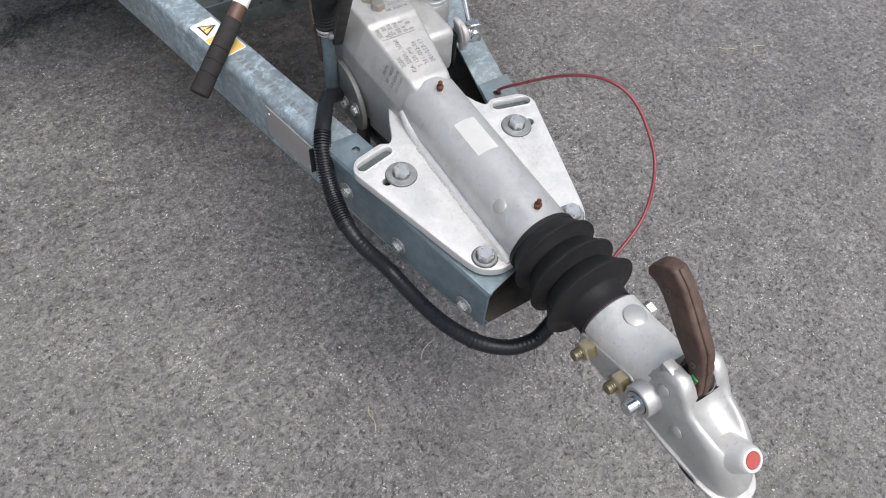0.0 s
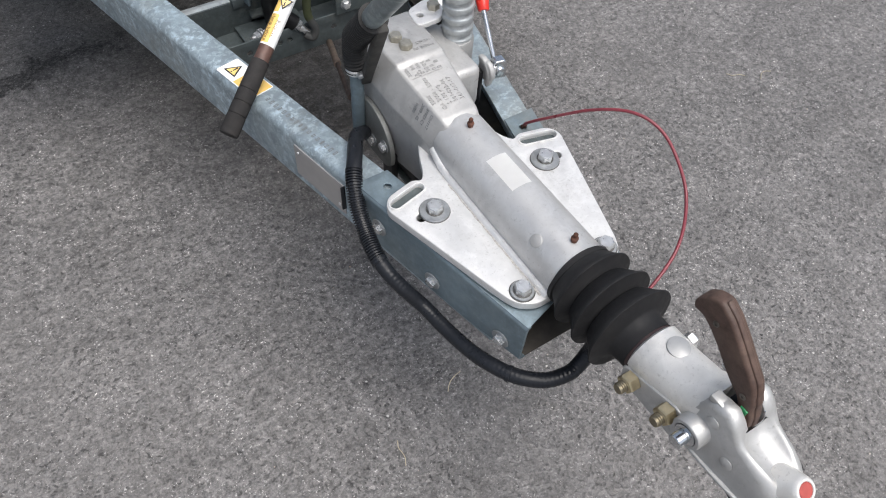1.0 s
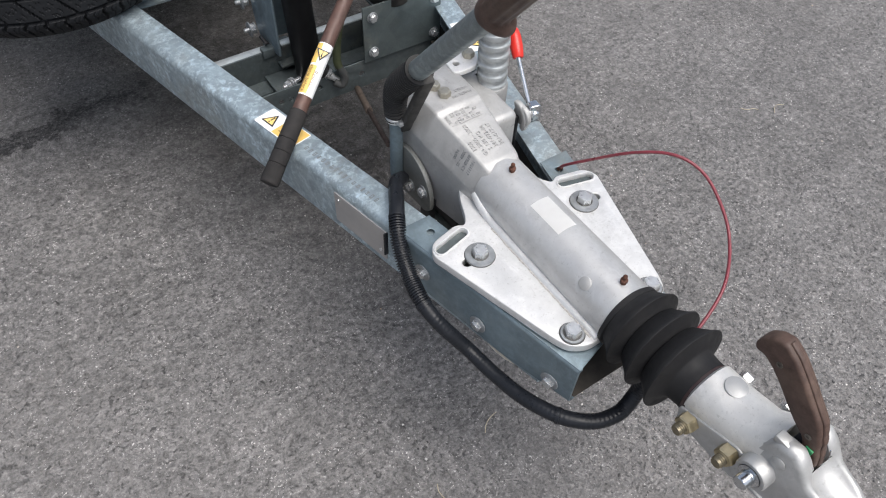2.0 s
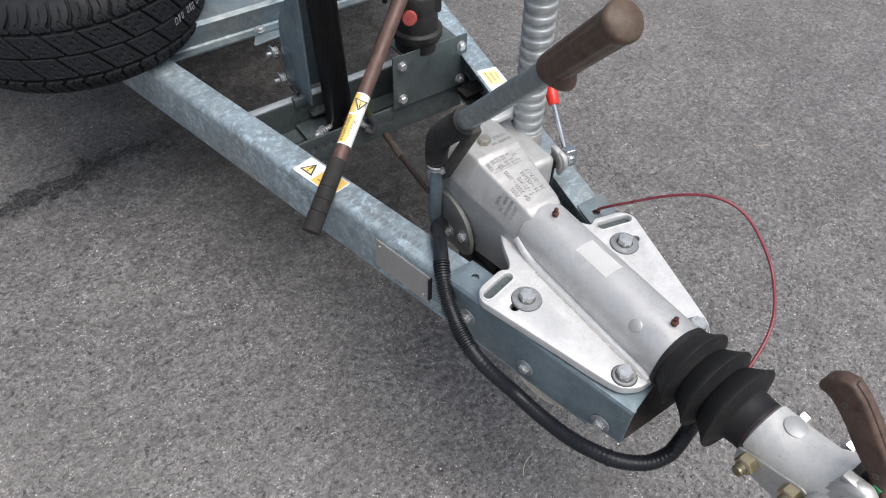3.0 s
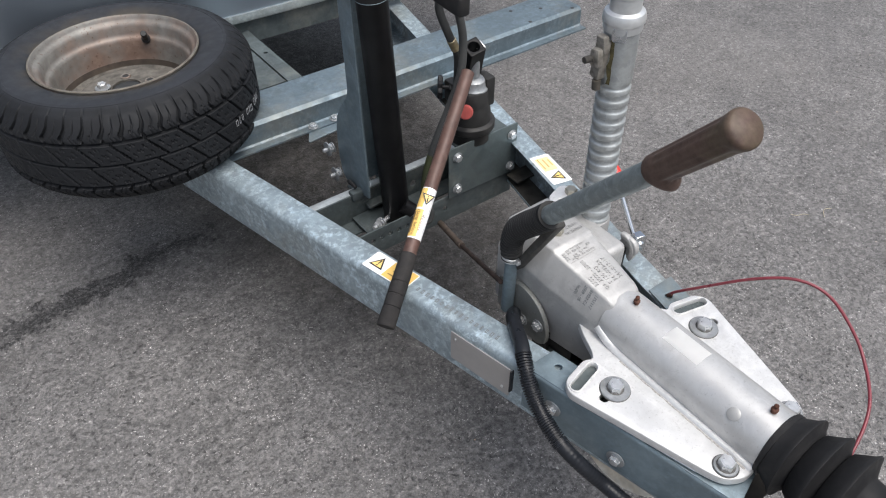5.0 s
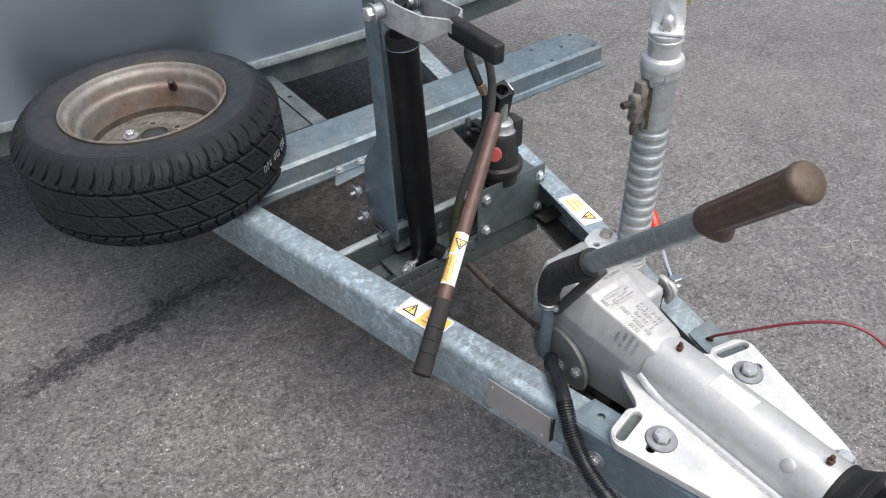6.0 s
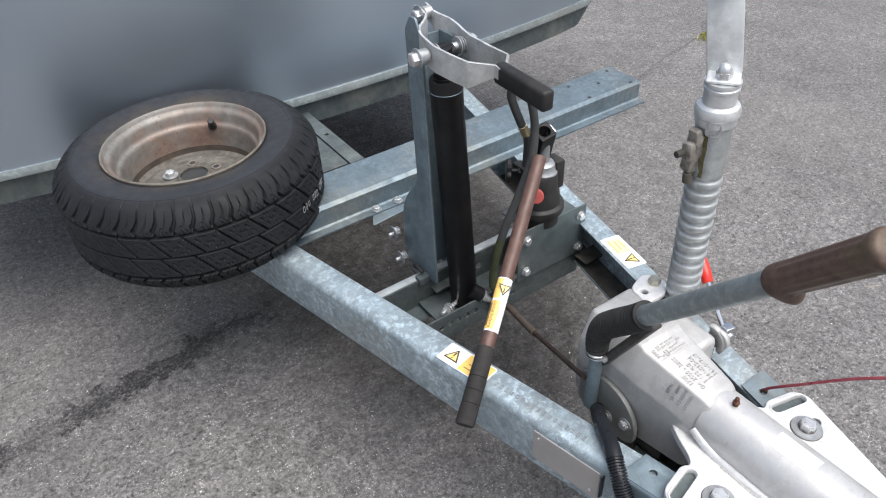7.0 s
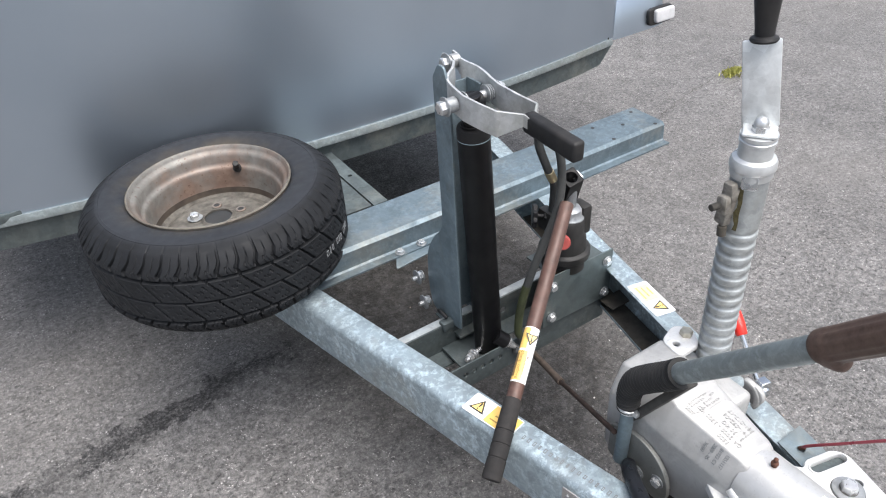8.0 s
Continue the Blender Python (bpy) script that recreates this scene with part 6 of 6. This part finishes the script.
    lip = disc_mesh("stud_seat", 0.0115, 0.0072, 0.0022, RIM)
    base = Matrix.Translation(-WHEEL) @ tilt
    under("hub_hole", hole, rm, base @ pose(0, 0, 0.012))
    for k in range(5):
        w = radians(75 + 72 * k)
        at = (0.0545 * math.cos(w), 0.0545 * math.sin(w), 0.0126)
        under("stud_hole", small, rm, base @ pose(*at))
        under("stud_seat", lip, rm, base @ pose(at[0], at[1], 0.0122))
    # the one nut that holds it down
    w = radians(147)
    b = put("wheel_nut", HEX19, s, tilt @ pose(0.0545 * math.cos(w), 0.0545 * math.sin(w), 0.016))
    under("washer", WASHER_MID, b, pose(0, 0, -0.0026))
    # valve
    w = radians(49)
    p0 = tilt @ Vector((0.148 * math.cos(w), 0.148 * math.sin(w), 0.055))
    p1 = tilt @ Vector((0.124 * math.cos(w) + 0.008, 0.124 * math.sin(w) - 0.006, 0.078))
    bm = bmesh.new()
    d = p1 - p0
    n_ = d.length
    lathe(bm, [(0.0105, -0.002), (0.0105, 0.004), (0.0066, 0.008), (0.0060, n_ * 0.45), (0.0046, n_ * 0.52), (0.0046, n_ * 0.66), (0.0074, n_ * 0.70), (0.0074, n_ * 1.1), (0.0055, n_ * 1.16), (0, n_ * 1.16)], 16, aim(p0, d))
    part("valve", bm, BLACK_CAP, s, "black rubber tyre valve")
    return s


build_spare_wheel()

# ---- upright post, hydraulic ram and its locking clamp ----
RAM = Vector((-0.070, 0.889, 0.385))


def build_post():
    p = thing("ram_post", (-0.06, 0.97, 0.40), "galvanised channel post that carries the stowed ram", "steel post")
    left = round_loop([(0.918, 0.440), (0.985, 0.425), (1.030, 0.440), (1.042, 0.500), (1.036, 0.590), (1.005, 0.640), (0.968, 0.680), (0.974, 1.002), (0.956, 1.030), (0.938, 1.030), (0.922, 0.99)], [0.004, 0.02, 0.02, 0.03, 0.03, 0.02, 0.03, 0.006, 0.006, 0.006, 0.004])
    low = [(y, min(z, 0.988)) for y, z in left]
    for x, outline in ((-0.101, left), (-0.036, low)):
        bm = plate([outline], 0.005, 0.0012, Matrix.Translation((x, 0, 0)) @ pose(0, 0, 0, 90, 0, 90))
        part("side_plate", bm, GALV_SMOOTH, p, "blue-grey galvanised side of the post")
    bm = bmesh.new()
    box(bm, (-0.0985, 0.962, 0.46), (-0.0385, 0.967, 0.985), 0.001)
    part("back_web", bm, GALV_SMOOTH, p)
    for y, z in ((1.066, 0.498), (1.044, 0.440)):
        b = bolt(p, (-0.1038, y, z), (-1, 0, 0), HEX19, WASHER, 10)
        under("stud", STUD_ZINC, b, pose(0, 0, 0.008))
        under("washer", WASHER_MID, b, pose(0, 0, 0.010))
    bm = bmesh.new()
    box(bm, (-0.098, 0.93, 0.40), (-0.040, 1.03, 0.406), 0.001)
    box(bm, (-0.13, 0.945, 0.425), (-0.085, 0.965, 0.447), 0.003, None)
    part("foot_plate", bm, GALV_DULL, p)
    bm = bmesh.new()
    sweep(bm, spline([(-0.115, 0.955, 0.455), (-0.118, 0.975, 0.462), (-0.112, 0.99, 0.448), (-0.104, 0.97, 0.440)], 8), 0.004, 8)
    part("cable_tie", bm, BLACK_CAP, p)
    return p


build_post()


def build_ram():
    stand = Matrix.Translation(RAM + Vector((0.019, 0, 0))) @ pose(0, 0, 0, 0, -2.85, 0)
    r = thing("hydraulic_ram", RAM, "black hydraulic lifting ram stowed upright against its post", "hydraulic ram")
    bm = bmesh.new()
    lathe(bm, [(0, 0.0), (0.0285, 0.0), (0.0300, 0.002), (0.0300, 0.523), (0.0307, 0.524), (0.0307, 0.526), (0.0300, 0.527), (0.0300, 0.545), (0.0285, 0.548), (0.018, 0.549), (0.018, 0.556), (0, 0.556)], 44, stand)
    part("cylinder", bm, BLACK, r, "black painted ram cylinder")
    bm = bmesh.new()
    lathe(bm, [(0.0305, 0.5255), (0.0309, 0.5258), (0.0309, 0.5268), (0.0305, 0.5271)], 44, stand)
    part("snap_ring", bm, GALV_SMOOTH, r)
    bm = bmesh.new()
    lathe(bm, [(0.020, 0.549), (0.0215, 0.5495), (0.0215, 0.553), (0.020, 0.5535)], 44, stand)
    part("rod_seal", bm, BLACK, r)
    bm = bmesh.new()
    rod(bm, stand @ Vector((0, 0, 0.55)), stand @ Vector((0, 0, 0.606)), 0.0168, 30)
    rod(bm, stand @ Vector((-0.019, 0, 0.590)), stand @ Vector((0.019, 0, 0.590)), 0.0170, 30)
    part("ram_eye", bm, BLACK, r)
    # foot bracket on the front rail, with its bolts
    bm = bmesh.new()
    box(bm, (-0.135, 0.852, 0.375), (0.01, 0.95, 0.381), 0.001)
    part("foot_bracket", bm, GALV_DULL, r)
    bm = bmesh.new()
    rod(bm, (-0.126, 0.868, 0.4005), (-0.075, 0.882, 0.4005), 0.0050, 14)
    rod(bm, (-0.118, 0.870, 0.4005), (-0.108, 0.873, 0.4005), 0.0095, 6)
    rod(bm, (-0.1065, 0.8735, 0.4005), (-0.1035, 0.8743, 0.4005), 0.0125, 20)
    rod(bm, (-0.101, 0.875, 0.4005), (-0.098, 0.876, 0.4005), 0.0120, 20)
    part("foot_bolt", bm, ZINC, r)
    # hose union at the foot
    u = Vector((-0.044, 0.862, 0.427))
    d = Vector((0.66, -0.36, -0.66)).normalized()
    bm = bmesh.new()
    lathe(bm, [(0, -0.01), (0.017, -0.01), (0.017, 0.019), (0.015, 0.021), (0, 0.021)], 24, aim(u, d))
    part("port", bm, BLACK, r)
    n = put("union_nut", HEX22, r, aim(u + d * 0.020, d))
    under("washer", WASHER_SIDE, n, pose(0, 0, -0.001))
    bm = bmesh.new()
    rod(bm, u + d * 0.028, u + d * 0.040, 0.0088, 16)
    rod(bm, u + d * 0.040, u + d * 0.056, 0.0068, 16)
    part("union", bm, ZINC, r)
    return r


build_ram()


def build_clamp():
    c = thing("locking_clamp", (-0.06, 0.87, 0.965), "galvanised locking clamp with a black dipped handle", "locking clamp")
    # plan of each strip: x and y of its middle line, from the post forward to the handle
    left = spline([(-0.052, 1.016, 0), (-0.050, 0.998, 0), (-0.057, 0.974, 0), (-0.071, 0.958, 0), (-0.090, 0.943, 0), (-0.103, 0.924, 0), (-0.107, 0.900, 0)], 5)[:-1] + [Vector(q) for q in ((-0.108, 0.874, 0), (-0.100, 0.840, 0), (-0.090, 0.809, 0), (-0.0885, 0.806, 0), (-0.057, 0.776, 0), (-0.0535, 0.745, 0))]
    right = spline([(-0.030, 1.016, 0), (-0.031, 0.998, 0), (-0.038, 0.978, 0), (-0.036, 0.962, 0), (-0.030, 0.940, 0), (-0.030, 0.915, 0), (-0.033, 0.895, 0)], 5)[:-1] + [Vector(q) for q in ((-0.034, 0.874, 0), (-0.027, 0.830, 0), (-0.018, 0.793, 0), (-0.019, 0.789, 0), (-0.036, 0.773, 0), (-0.0385, 0.742, 0))]
    for line in (left, right):
        bm = bmesh.new()
        sections = []
        for k, q in enumerate(line):
            d = line[min(k + 1, len(line) - 1)] - line[max(k - 1, 0)]
            n = Vector((-d.y, d.x, 0)).normalized() * 0.0022
            top = 0.992 + 0.14 * (q.y - 0.79) + (-0.004 if q.y > 0.98 else 0.0)
            high = 0.030 if q.y > 0.975 else 0.047 if q.y > 0.80 else 0.041 if q.y > 0.778 else 0.022
            sections.append([(q.x - n.x, q.y - n.y, top - high), (q.x + n.x, q.y + n.y, top - high), (q.x + n.x, q.y + n.y, top), (q.x - n.x, q.y - n.y, top)])
        loft(bm, sections)
        bmesh.ops.bevel(bm, geom=[e_ for e_ in bm.edges], offset=0.0005, segments=1, affect="EDGES")
        part("strip", bm, GALV_PALE, c, "cranked galvanised clamp strip", 25)
    for s, y, z, o, head in ((-1, 0.997, 1.008, -0.014, HEX19), (-1, 0.893, 0.982, 0.0605, HEX22), (1, 0.893, 0.982, 0.0465, HEX22)):
        bolt(c, (RAM.x + s * o, y, z), (s, 0, 0), head, WASHER_MID, 8)
    bm = bmesh.new()
    rod(bm, (RAM.x - 0.06, 0.893, 0.982), (RAM.x + 0.055, 0.893, 0.982), 0.0072, 16)
    part("pivot_rod", bm, ZINC, c)
    bm = bmesh.new()
    rod(bm, (RAM.x + 0.0215, 0.997, 1.008), (RAM.x + 0.0365, 0.997, 1.008), 0.0125, 20)
    part("top_pin", bm, ZINC, c)
    bm = bmesh.new()
    rod(bm, (RAM.x - 0.060, 0.893, 0.982), (RAM.x - 0.041, 0.893, 0.982), 0.0135, 20)
    part("spacer", bm, ZINC_DARK, c)
    for s in (-1, 1):
        for k in range(3):
            bm = bmesh.new()
            rod(bm, (RAM.x + s * (0.021 + 0.005 * k), 0.893, 0.982), (RAM.x + s * (0.024 + 0.005 * k), 0.893, 0.982), 0.016 - 0.001 * k, 22)
            part("washer", bm, ZINC_DARK, c)
    a_ = Vector((-0.046, 0.768, 0.9735))
    b_ = Vector((-0.051, 0.650, 0.9720))
    bm = bmesh.new()
    m = Matrix.Translation(a_) @ (b_ - a_).to_track_quat("Z", "X").to_matrix().to_4x4()
    box(bm, (-0.0175, -0.0118, -0.012), (0.0175, 0.0118, (b_ - a_).length), 0.006, m, 3)
    part("handle", bm, BLACK_CAP, c, "black plastic-dipped handle", 60)
    return c


build_clamp()

# ---- hand pump ----
DUSTY = plain("dusty_black_paint", (0.020, 0.0195, 0.019), 0.55, 0.0, 0.4, 40.0, 0.2, (0.062, 0.058, 0.053), 0.35)
PUMP = Vector((0.150, 0.882, 0.527))


def build_pump():
    p = thing("hand_pump", PUMP, "black hydraulic hand pump with a long brown lever", "hand pump")
    bm = bmesh.new()
    lathe(bm, [(0, 0), (0.046, 0), (0.048, 0.003), (0.048, 0.026), (0.0545, 0.030), (0.056, 0.033), (0.056, 0.046), (0.0535, 0.049), (0.0475, 0.051), (0.045, 0.076), (0.041, 0.086), (0.040, 0.090), (0.039, 0.122), (0.036, 0.126), (0.030, 0.126)], 44, Matrix.Translation(PUMP))
    box(bm, (PUMP.x - 0.036, PUMP.y - 0.006, PUMP.z + 0.085), (PUMP.x - 0.012, PUMP.y + 0.05, PUMP.z + 0.135), 0.005)
    box(bm, (PUMP.x + 0.020, PUMP.y - 0.03, PUMP.z + 0.080), (PUMP.x + 0.046, PUMP.y + 0.01, PUMP.z + 0.150), 0.006)
    part("pump_body", bm, DUSTY, p, "dusty black cast pump body")
    bm = bmesh.new()
    lathe(bm, [(0.0305, 0.128), (0.0305, 0.134), (0.026, 0.139), (0.0245, 0.152), (0.018, 0.157), (0.012, 0.158), (0.012, 0.20), (0, 0.20)], 32, Matrix.Translation(PUMP + Vector((0.004, -0.006, -0.006))))
    part("plunger", bm, ZINC_DARK, p, "bare steel plunger cap")
    # red filler cap
    f = Vector((0.104, 0.838, 0.630))
    d = Vector((-0.62, -0.70, 0.35))
    bm = bmesh.new()
    lathe(bm, [(0, -0.012), (0.013, -0.012), (0.0135, 0.0), (0.0155, 0.002), (0.0155, 0.010), (0.0135, 0.013), (0, 0.0135)], 20, aim(f, d))
    part("filler_cap", bm, RED_FADED, p, "faded red filler cap")
    # release knob
    k0 = Vector((0.122, 0.906, 0.650))
    d = Vector((-0.80, 0.58, 0.05)).normalized()
    bm = bmesh.new()
    rod(bm, k0 + d * -0.02, k0 + d * 0.030, 0.0045, 14)
    rod(bm, k0 + d * -0.006, k0 + d * 0.010, 0.0095, 6)
    part("valve_stem", bm, BLACK_CAP, p)
    bm = bmesh.new()
    m = aim(k0 + d * 0.024, d)
    ring_ = []
    for q in range(48):
        w = 2 * math.pi * q / 48
        ring_.append((0.0235 + 0.0024 * math.cos(8 * w), w))
    loft(bm, [[m @ Vector((r_ * g * math.cos(w), r_ * g * math.sin(w), h_)) for r_, w in ring_] for g, h_ in ((0.9, 0), (1.0, 0.0018), (1.0, 0.0090), (0.88, 0.011))])
    part("release_knob", bm, BLACK_CAP, p, "black star knob")
    # lever socket: a square block with a bore, on a link
    s0 = Vector((0.160, 0.898, 0.690))
    d = Vector((-0.20, -0.40, 0.90)).normalized()
    m = aim(s0, d) @ pose(0, 0, 0, 0, 0, 25)
    bm = bmesh.new()
    loop = round_loop([(-0.019, -0.019), (0.019, -0.019), (0.019, 0.019), (-0.019, 0.019)], 0.004)
    bm = plate([loop, ring_loop(0, 0, 0.0125, 24)], 0.078, 0.0015, m @ pose(0, 0, 0.032))
    part("lever_socket", bm, BLACK, p, "black square lever socket with an open bore")
    bm = bmesh.new()
    box(bm, (0.019, -0.010, -0.03), (0.024, 0.010, 0.066), 0.001, m)
    rod(bm, m @ Vector((0.012, 0, 0.050)), m @ Vector((0.030, 0, 0.050)), 0.006, 14)
    rod(bm, m @ Vector((0.012, 0, -0.012)), m @ Vector((0.030, 0, -0.012)), 0.006, 14)
    part("link", bm, ZINC, p)
    return p


build_pump()


def build_pump_lever():
    l = thing("pump_lever", (-0.1, 0.69, 0.49), "brown pump lever with a taped black grip and a warning label", "pump lever")
    a_ = Vector((0.124, 0.846, 0.744))
    b_ = Vector((-0.296, 0.552, 0.478))
    d = (b_ - a_)
    n = d.length
    d.normalize()
    bm = bmesh.new()
    rod(bm, a_ + d * 0.034, a_ + d * (n * 0.82), 0.0135, 26)
    part("rod", bm, ROD, l, "brown painted steel rod")
    g0 = a_ + d * (n * 0.752)
    bm = bmesh.new()
    L = n * 0.248
    prof = [(0.0140, 0.0), (0.0158, 0.002)]
    for k in range(3):
        z = L * (0.40 + 0.17 * k)
        prof += [(0.0165, z - 0.001), (0.0152, z - 0.0004), (0.0152, z + 0.0008), (0.0168, z + 0.0014)]
    prof += [(0.0172, L - 0.003), (0.0160, L), (0, L)]
    lathe(bm, prof, 26, aim(g0, d))
    part("grip", bm, rubber("grip_foam", (0.022, 0.021, 0.021), (0.05, 0.045, 0.042), 0.75), l, "dark grey ringed rubber grip", 30)
    # label wrapped round the rod
    c0, c1 = a_ + d * (n * 0.522), a_ + d * (n * 0.704)
    m = aim(c0, d)
    W = (c1 - c0).length
    view = m.inverted().to_3x3() @ Vector((-0.35, -0.55, 0.75))
    w0 = math.atan2(view.y, view.x)

    def wrapped(name, z0, z1, w_a, w_b, r, mat, owner, label=""):
        bm_ = bmesh.new()
        cols = []
        for k in range(13):
            w = w0 - radians(w_a + (w_b - w_a) * k / 12)
            cols.append([bm_.verts.new(m @ Vector((r * math.cos(w), r * math.sin(w), z))) for z in (z0, z1)])
        for u, v in zip(cols, cols[1:]):
            bm_.faces.new((u[0], v[0], v[1], u[1]))
        return part(name, bm_, mat, owner, label)

    lab = wrapped("warning_label", 0, W, -110, 110, 0.01375, WHITE, l, "white and yellow wrap-round warning label")
    wrapped("yellow_field", W * 0.02, W * 0.40, -108, -12, 0.01385, YELLOW, lab)
    wrapped("yellow_field", W * 0.44, W * 0.97, -108, 8, 0.01385, YELLOW, lab)

    def on_rod(z, w_deg, r):
        w = w0 - radians(w_deg)
        nrm = m.to_3x3() @ Vector((math.cos(w), math.sin(w), 0))
        x_ax = d
        return Matrix.Translation(m @ Vector((r * math.cos(w), r * math.sin(w), z))) @ Matrix((x_ax, nrm.cross(x_ax), nrm)).transposed().to_4x4()

    warning_triangle(on_rod(W * 0.21, 8, 0.0146) @ pose(0, 0, 0, 0, 0, -90), 0.0255, lab)
    for text, w_deg, size in (("Release", 14, 0.0115), ("clamp before", -28, 0.0100)):
        bm = lettering(text, size, on_rod(W * 0.70, w_deg, 0.0143), 0.0002)
        part("printed_word", bm, plain("brown_ink", (0.20, 0.13, 0.06), 0.5) if text == "Release" else bpy.data.materials["brown_ink"], lab)
    bm = plate([[(-0.022, -0.0028), (0.022, -0.0028), (0.022, 0.0028), (-0.022, 0.0028)]], 0.0002, 0, on_rod(W * 0.70, -62, 0.0143))
    part("text_bar", bm, bpy.data.materials["brown_ink"], lab)
    return l


build_pump_lever()


def build_hose():
    h = thing("hydraulic_hose", (0, 0.8, 0.43), "grey-black hydraulic hose between pump and ram", "hydraulic hose")
    pts = [(-0.018, 0.840, 0.392), (-0.004, 0.832, 0.385), (0.004, 0.832, 0.405), (-0.006, 0.842, 0.440), (0.003, 0.845, 0.505), (0.027, 0.845, 0.577), (0.062, 0.846, 0.645), (0.096, 0.850, 0.712), (0.108, 0.857, 0.775), (0.101, 0.860, 0.832), (0.088, 0.867, 0.872), (0.072, 0.878, 0.876), (0.070, 0.885, 0.848), (0.094, 0.886, 0.788), (0.118, 0.890, 0.740), (0.128, 0.900, 0.690), (0.130, 0.905, 0.655)]
    bm = bmesh.new()
    sweep(bm, spline(pts, 14), 0.0085, 16)
    part("hose", bm, rubber("hose_rubber", (0.045, 0.047, 0.047), (0.085, 0.085, 0.08), 0.6), h)
    bm = bmesh.new()
    line = spline(pts, 14)
    sweep(bm, line[38:66], 0.0089, 14)
    part("algae_film", bm, plain("algae_stained_rubber", (0.040, 0.048, 0.018), 0.7, 0, 0.4), h, "green algae-stained foot of the hose")
    bm = bmesh.new()
    rod(bm, line[-40], line[-32], 0.0098, 16)
    part("ferrule", bm, YELLOW_ZINC, h)
    return h


build_hose()


# ---- small things on the ground ----
def build_moss():
    rng = random.Random(11)
    bm = bmesh.new()
    for k in range(420):
        w, r = rng.uniform(0, 2 * math.pi), abs(rng.gauss(0, 0.5))
        x, y = 2.325 + 0.058 * r * math.cos(w), 2.040 + 0.040 * r * math.sin(w)
        if rng.random() < 0.25:
            x, y = x - 0.045, y - 0.010
        h_, tw = rng.uniform(0.010, 0.028), rng.uniform(0, math.pi)
        lean = Vector((rng.uniform(-0.012, 0.012), rng.uniform(-0.012, 0.012), h_))
        s_ = Vector((math.cos(tw), math.sin(tw), 0)) * 0.004
        p = Vector((x, y, -0.001))
        vs = [bm.verts.new(q) for q in (p - s_, p + s_, p + lean + s_ * 0.4, p + lean - s_ * 0.4)]
        bm.faces.new(vs)
    ob = new("moss_tuft", finish_mesh("moss_tuft", bm, MOSS, 180))
    return tagged(ob, "small yellow-green moss tuft growing in the asphalt", "moss", kind="stuff")


build_moss()


def build_crack():
    rng = random.Random(4)
    pts = [Vector(q) for q in ((1.62, 1.90, 0), (1.80, 1.966, 0), (1.977, 2.02, 0), (2.30, 2.07, 0), (2.75, 2.22, 0), (3.2, 2.36, 0), (3.6, 2.30, 0), (4.2, 2.45, 0))]
    line = [q + Vector((rng.uniform(-0.012, 0.012), rng.uniform(-0.012, 0.012), 0)) for q in spline(pts, 14)]
    bm = bmesh.new()
    rows = []
    for k, q in enumerate(line):
        d = (line[min(k + 1, len(line) - 1)] - line[max(k - 1, 0)]).normalized()
        n = Vector((-d.y, d.x, 0)) * rng.uniform(0.0005, 0.0022)
        rows.append([bm.verts.new(q + n + Vector((0, 0, 0.0045))), bm.verts.new(q - n + Vector((0, 0, 0.0045)))])
    for u, v in zip(rows, rows[1:]):
        bm.faces.new((u[0], v[0], v[1], u[1]))
    ob = new("asphalt_crack", finish_mesh("asphalt_crack", bm, plain("crack_dirt", (0.10, 0.094, 0.086), 0.9, 0, 0.5, 90), 180))
    ob.parent = ground
    return ob


build_crack()


def build_straw():
    spots = [(-0.066, 0.135, 30), (1.19, 0.53, -45), (1.27, 0.49, 20), (-0.24, 0.06, 80), (0.70, 1.30, 10)]
    for k, (x, y, turn) in enumerate(spots):
        rng = random.Random(k)
        m = Matrix.Translation((x, y, 0.003)) @ pose(0, 0, 0, 0, 0, turn)
        bm = bmesh.new()
        sweep(bm, spline([m @ Vector((-0.028, 0, 0)), m @ Vector((-0.010, rng.uniform(-0.008, 0.008), 0.002)), m @ Vector((0.010, rng.uniform(-0.008, 0.008), 0.001)), m @ Vector((0.026, rng.uniform(-0.01, 0.01), 0))], 5), 0.0009, 6)
        ob = new("dry_stalk", finish_mesh("dry_stalk", bm, STRAW))
        tagged(ob, "thin dry grass stalk lying on the asphalt", "straw", "stalks on the ground")


build_straw()
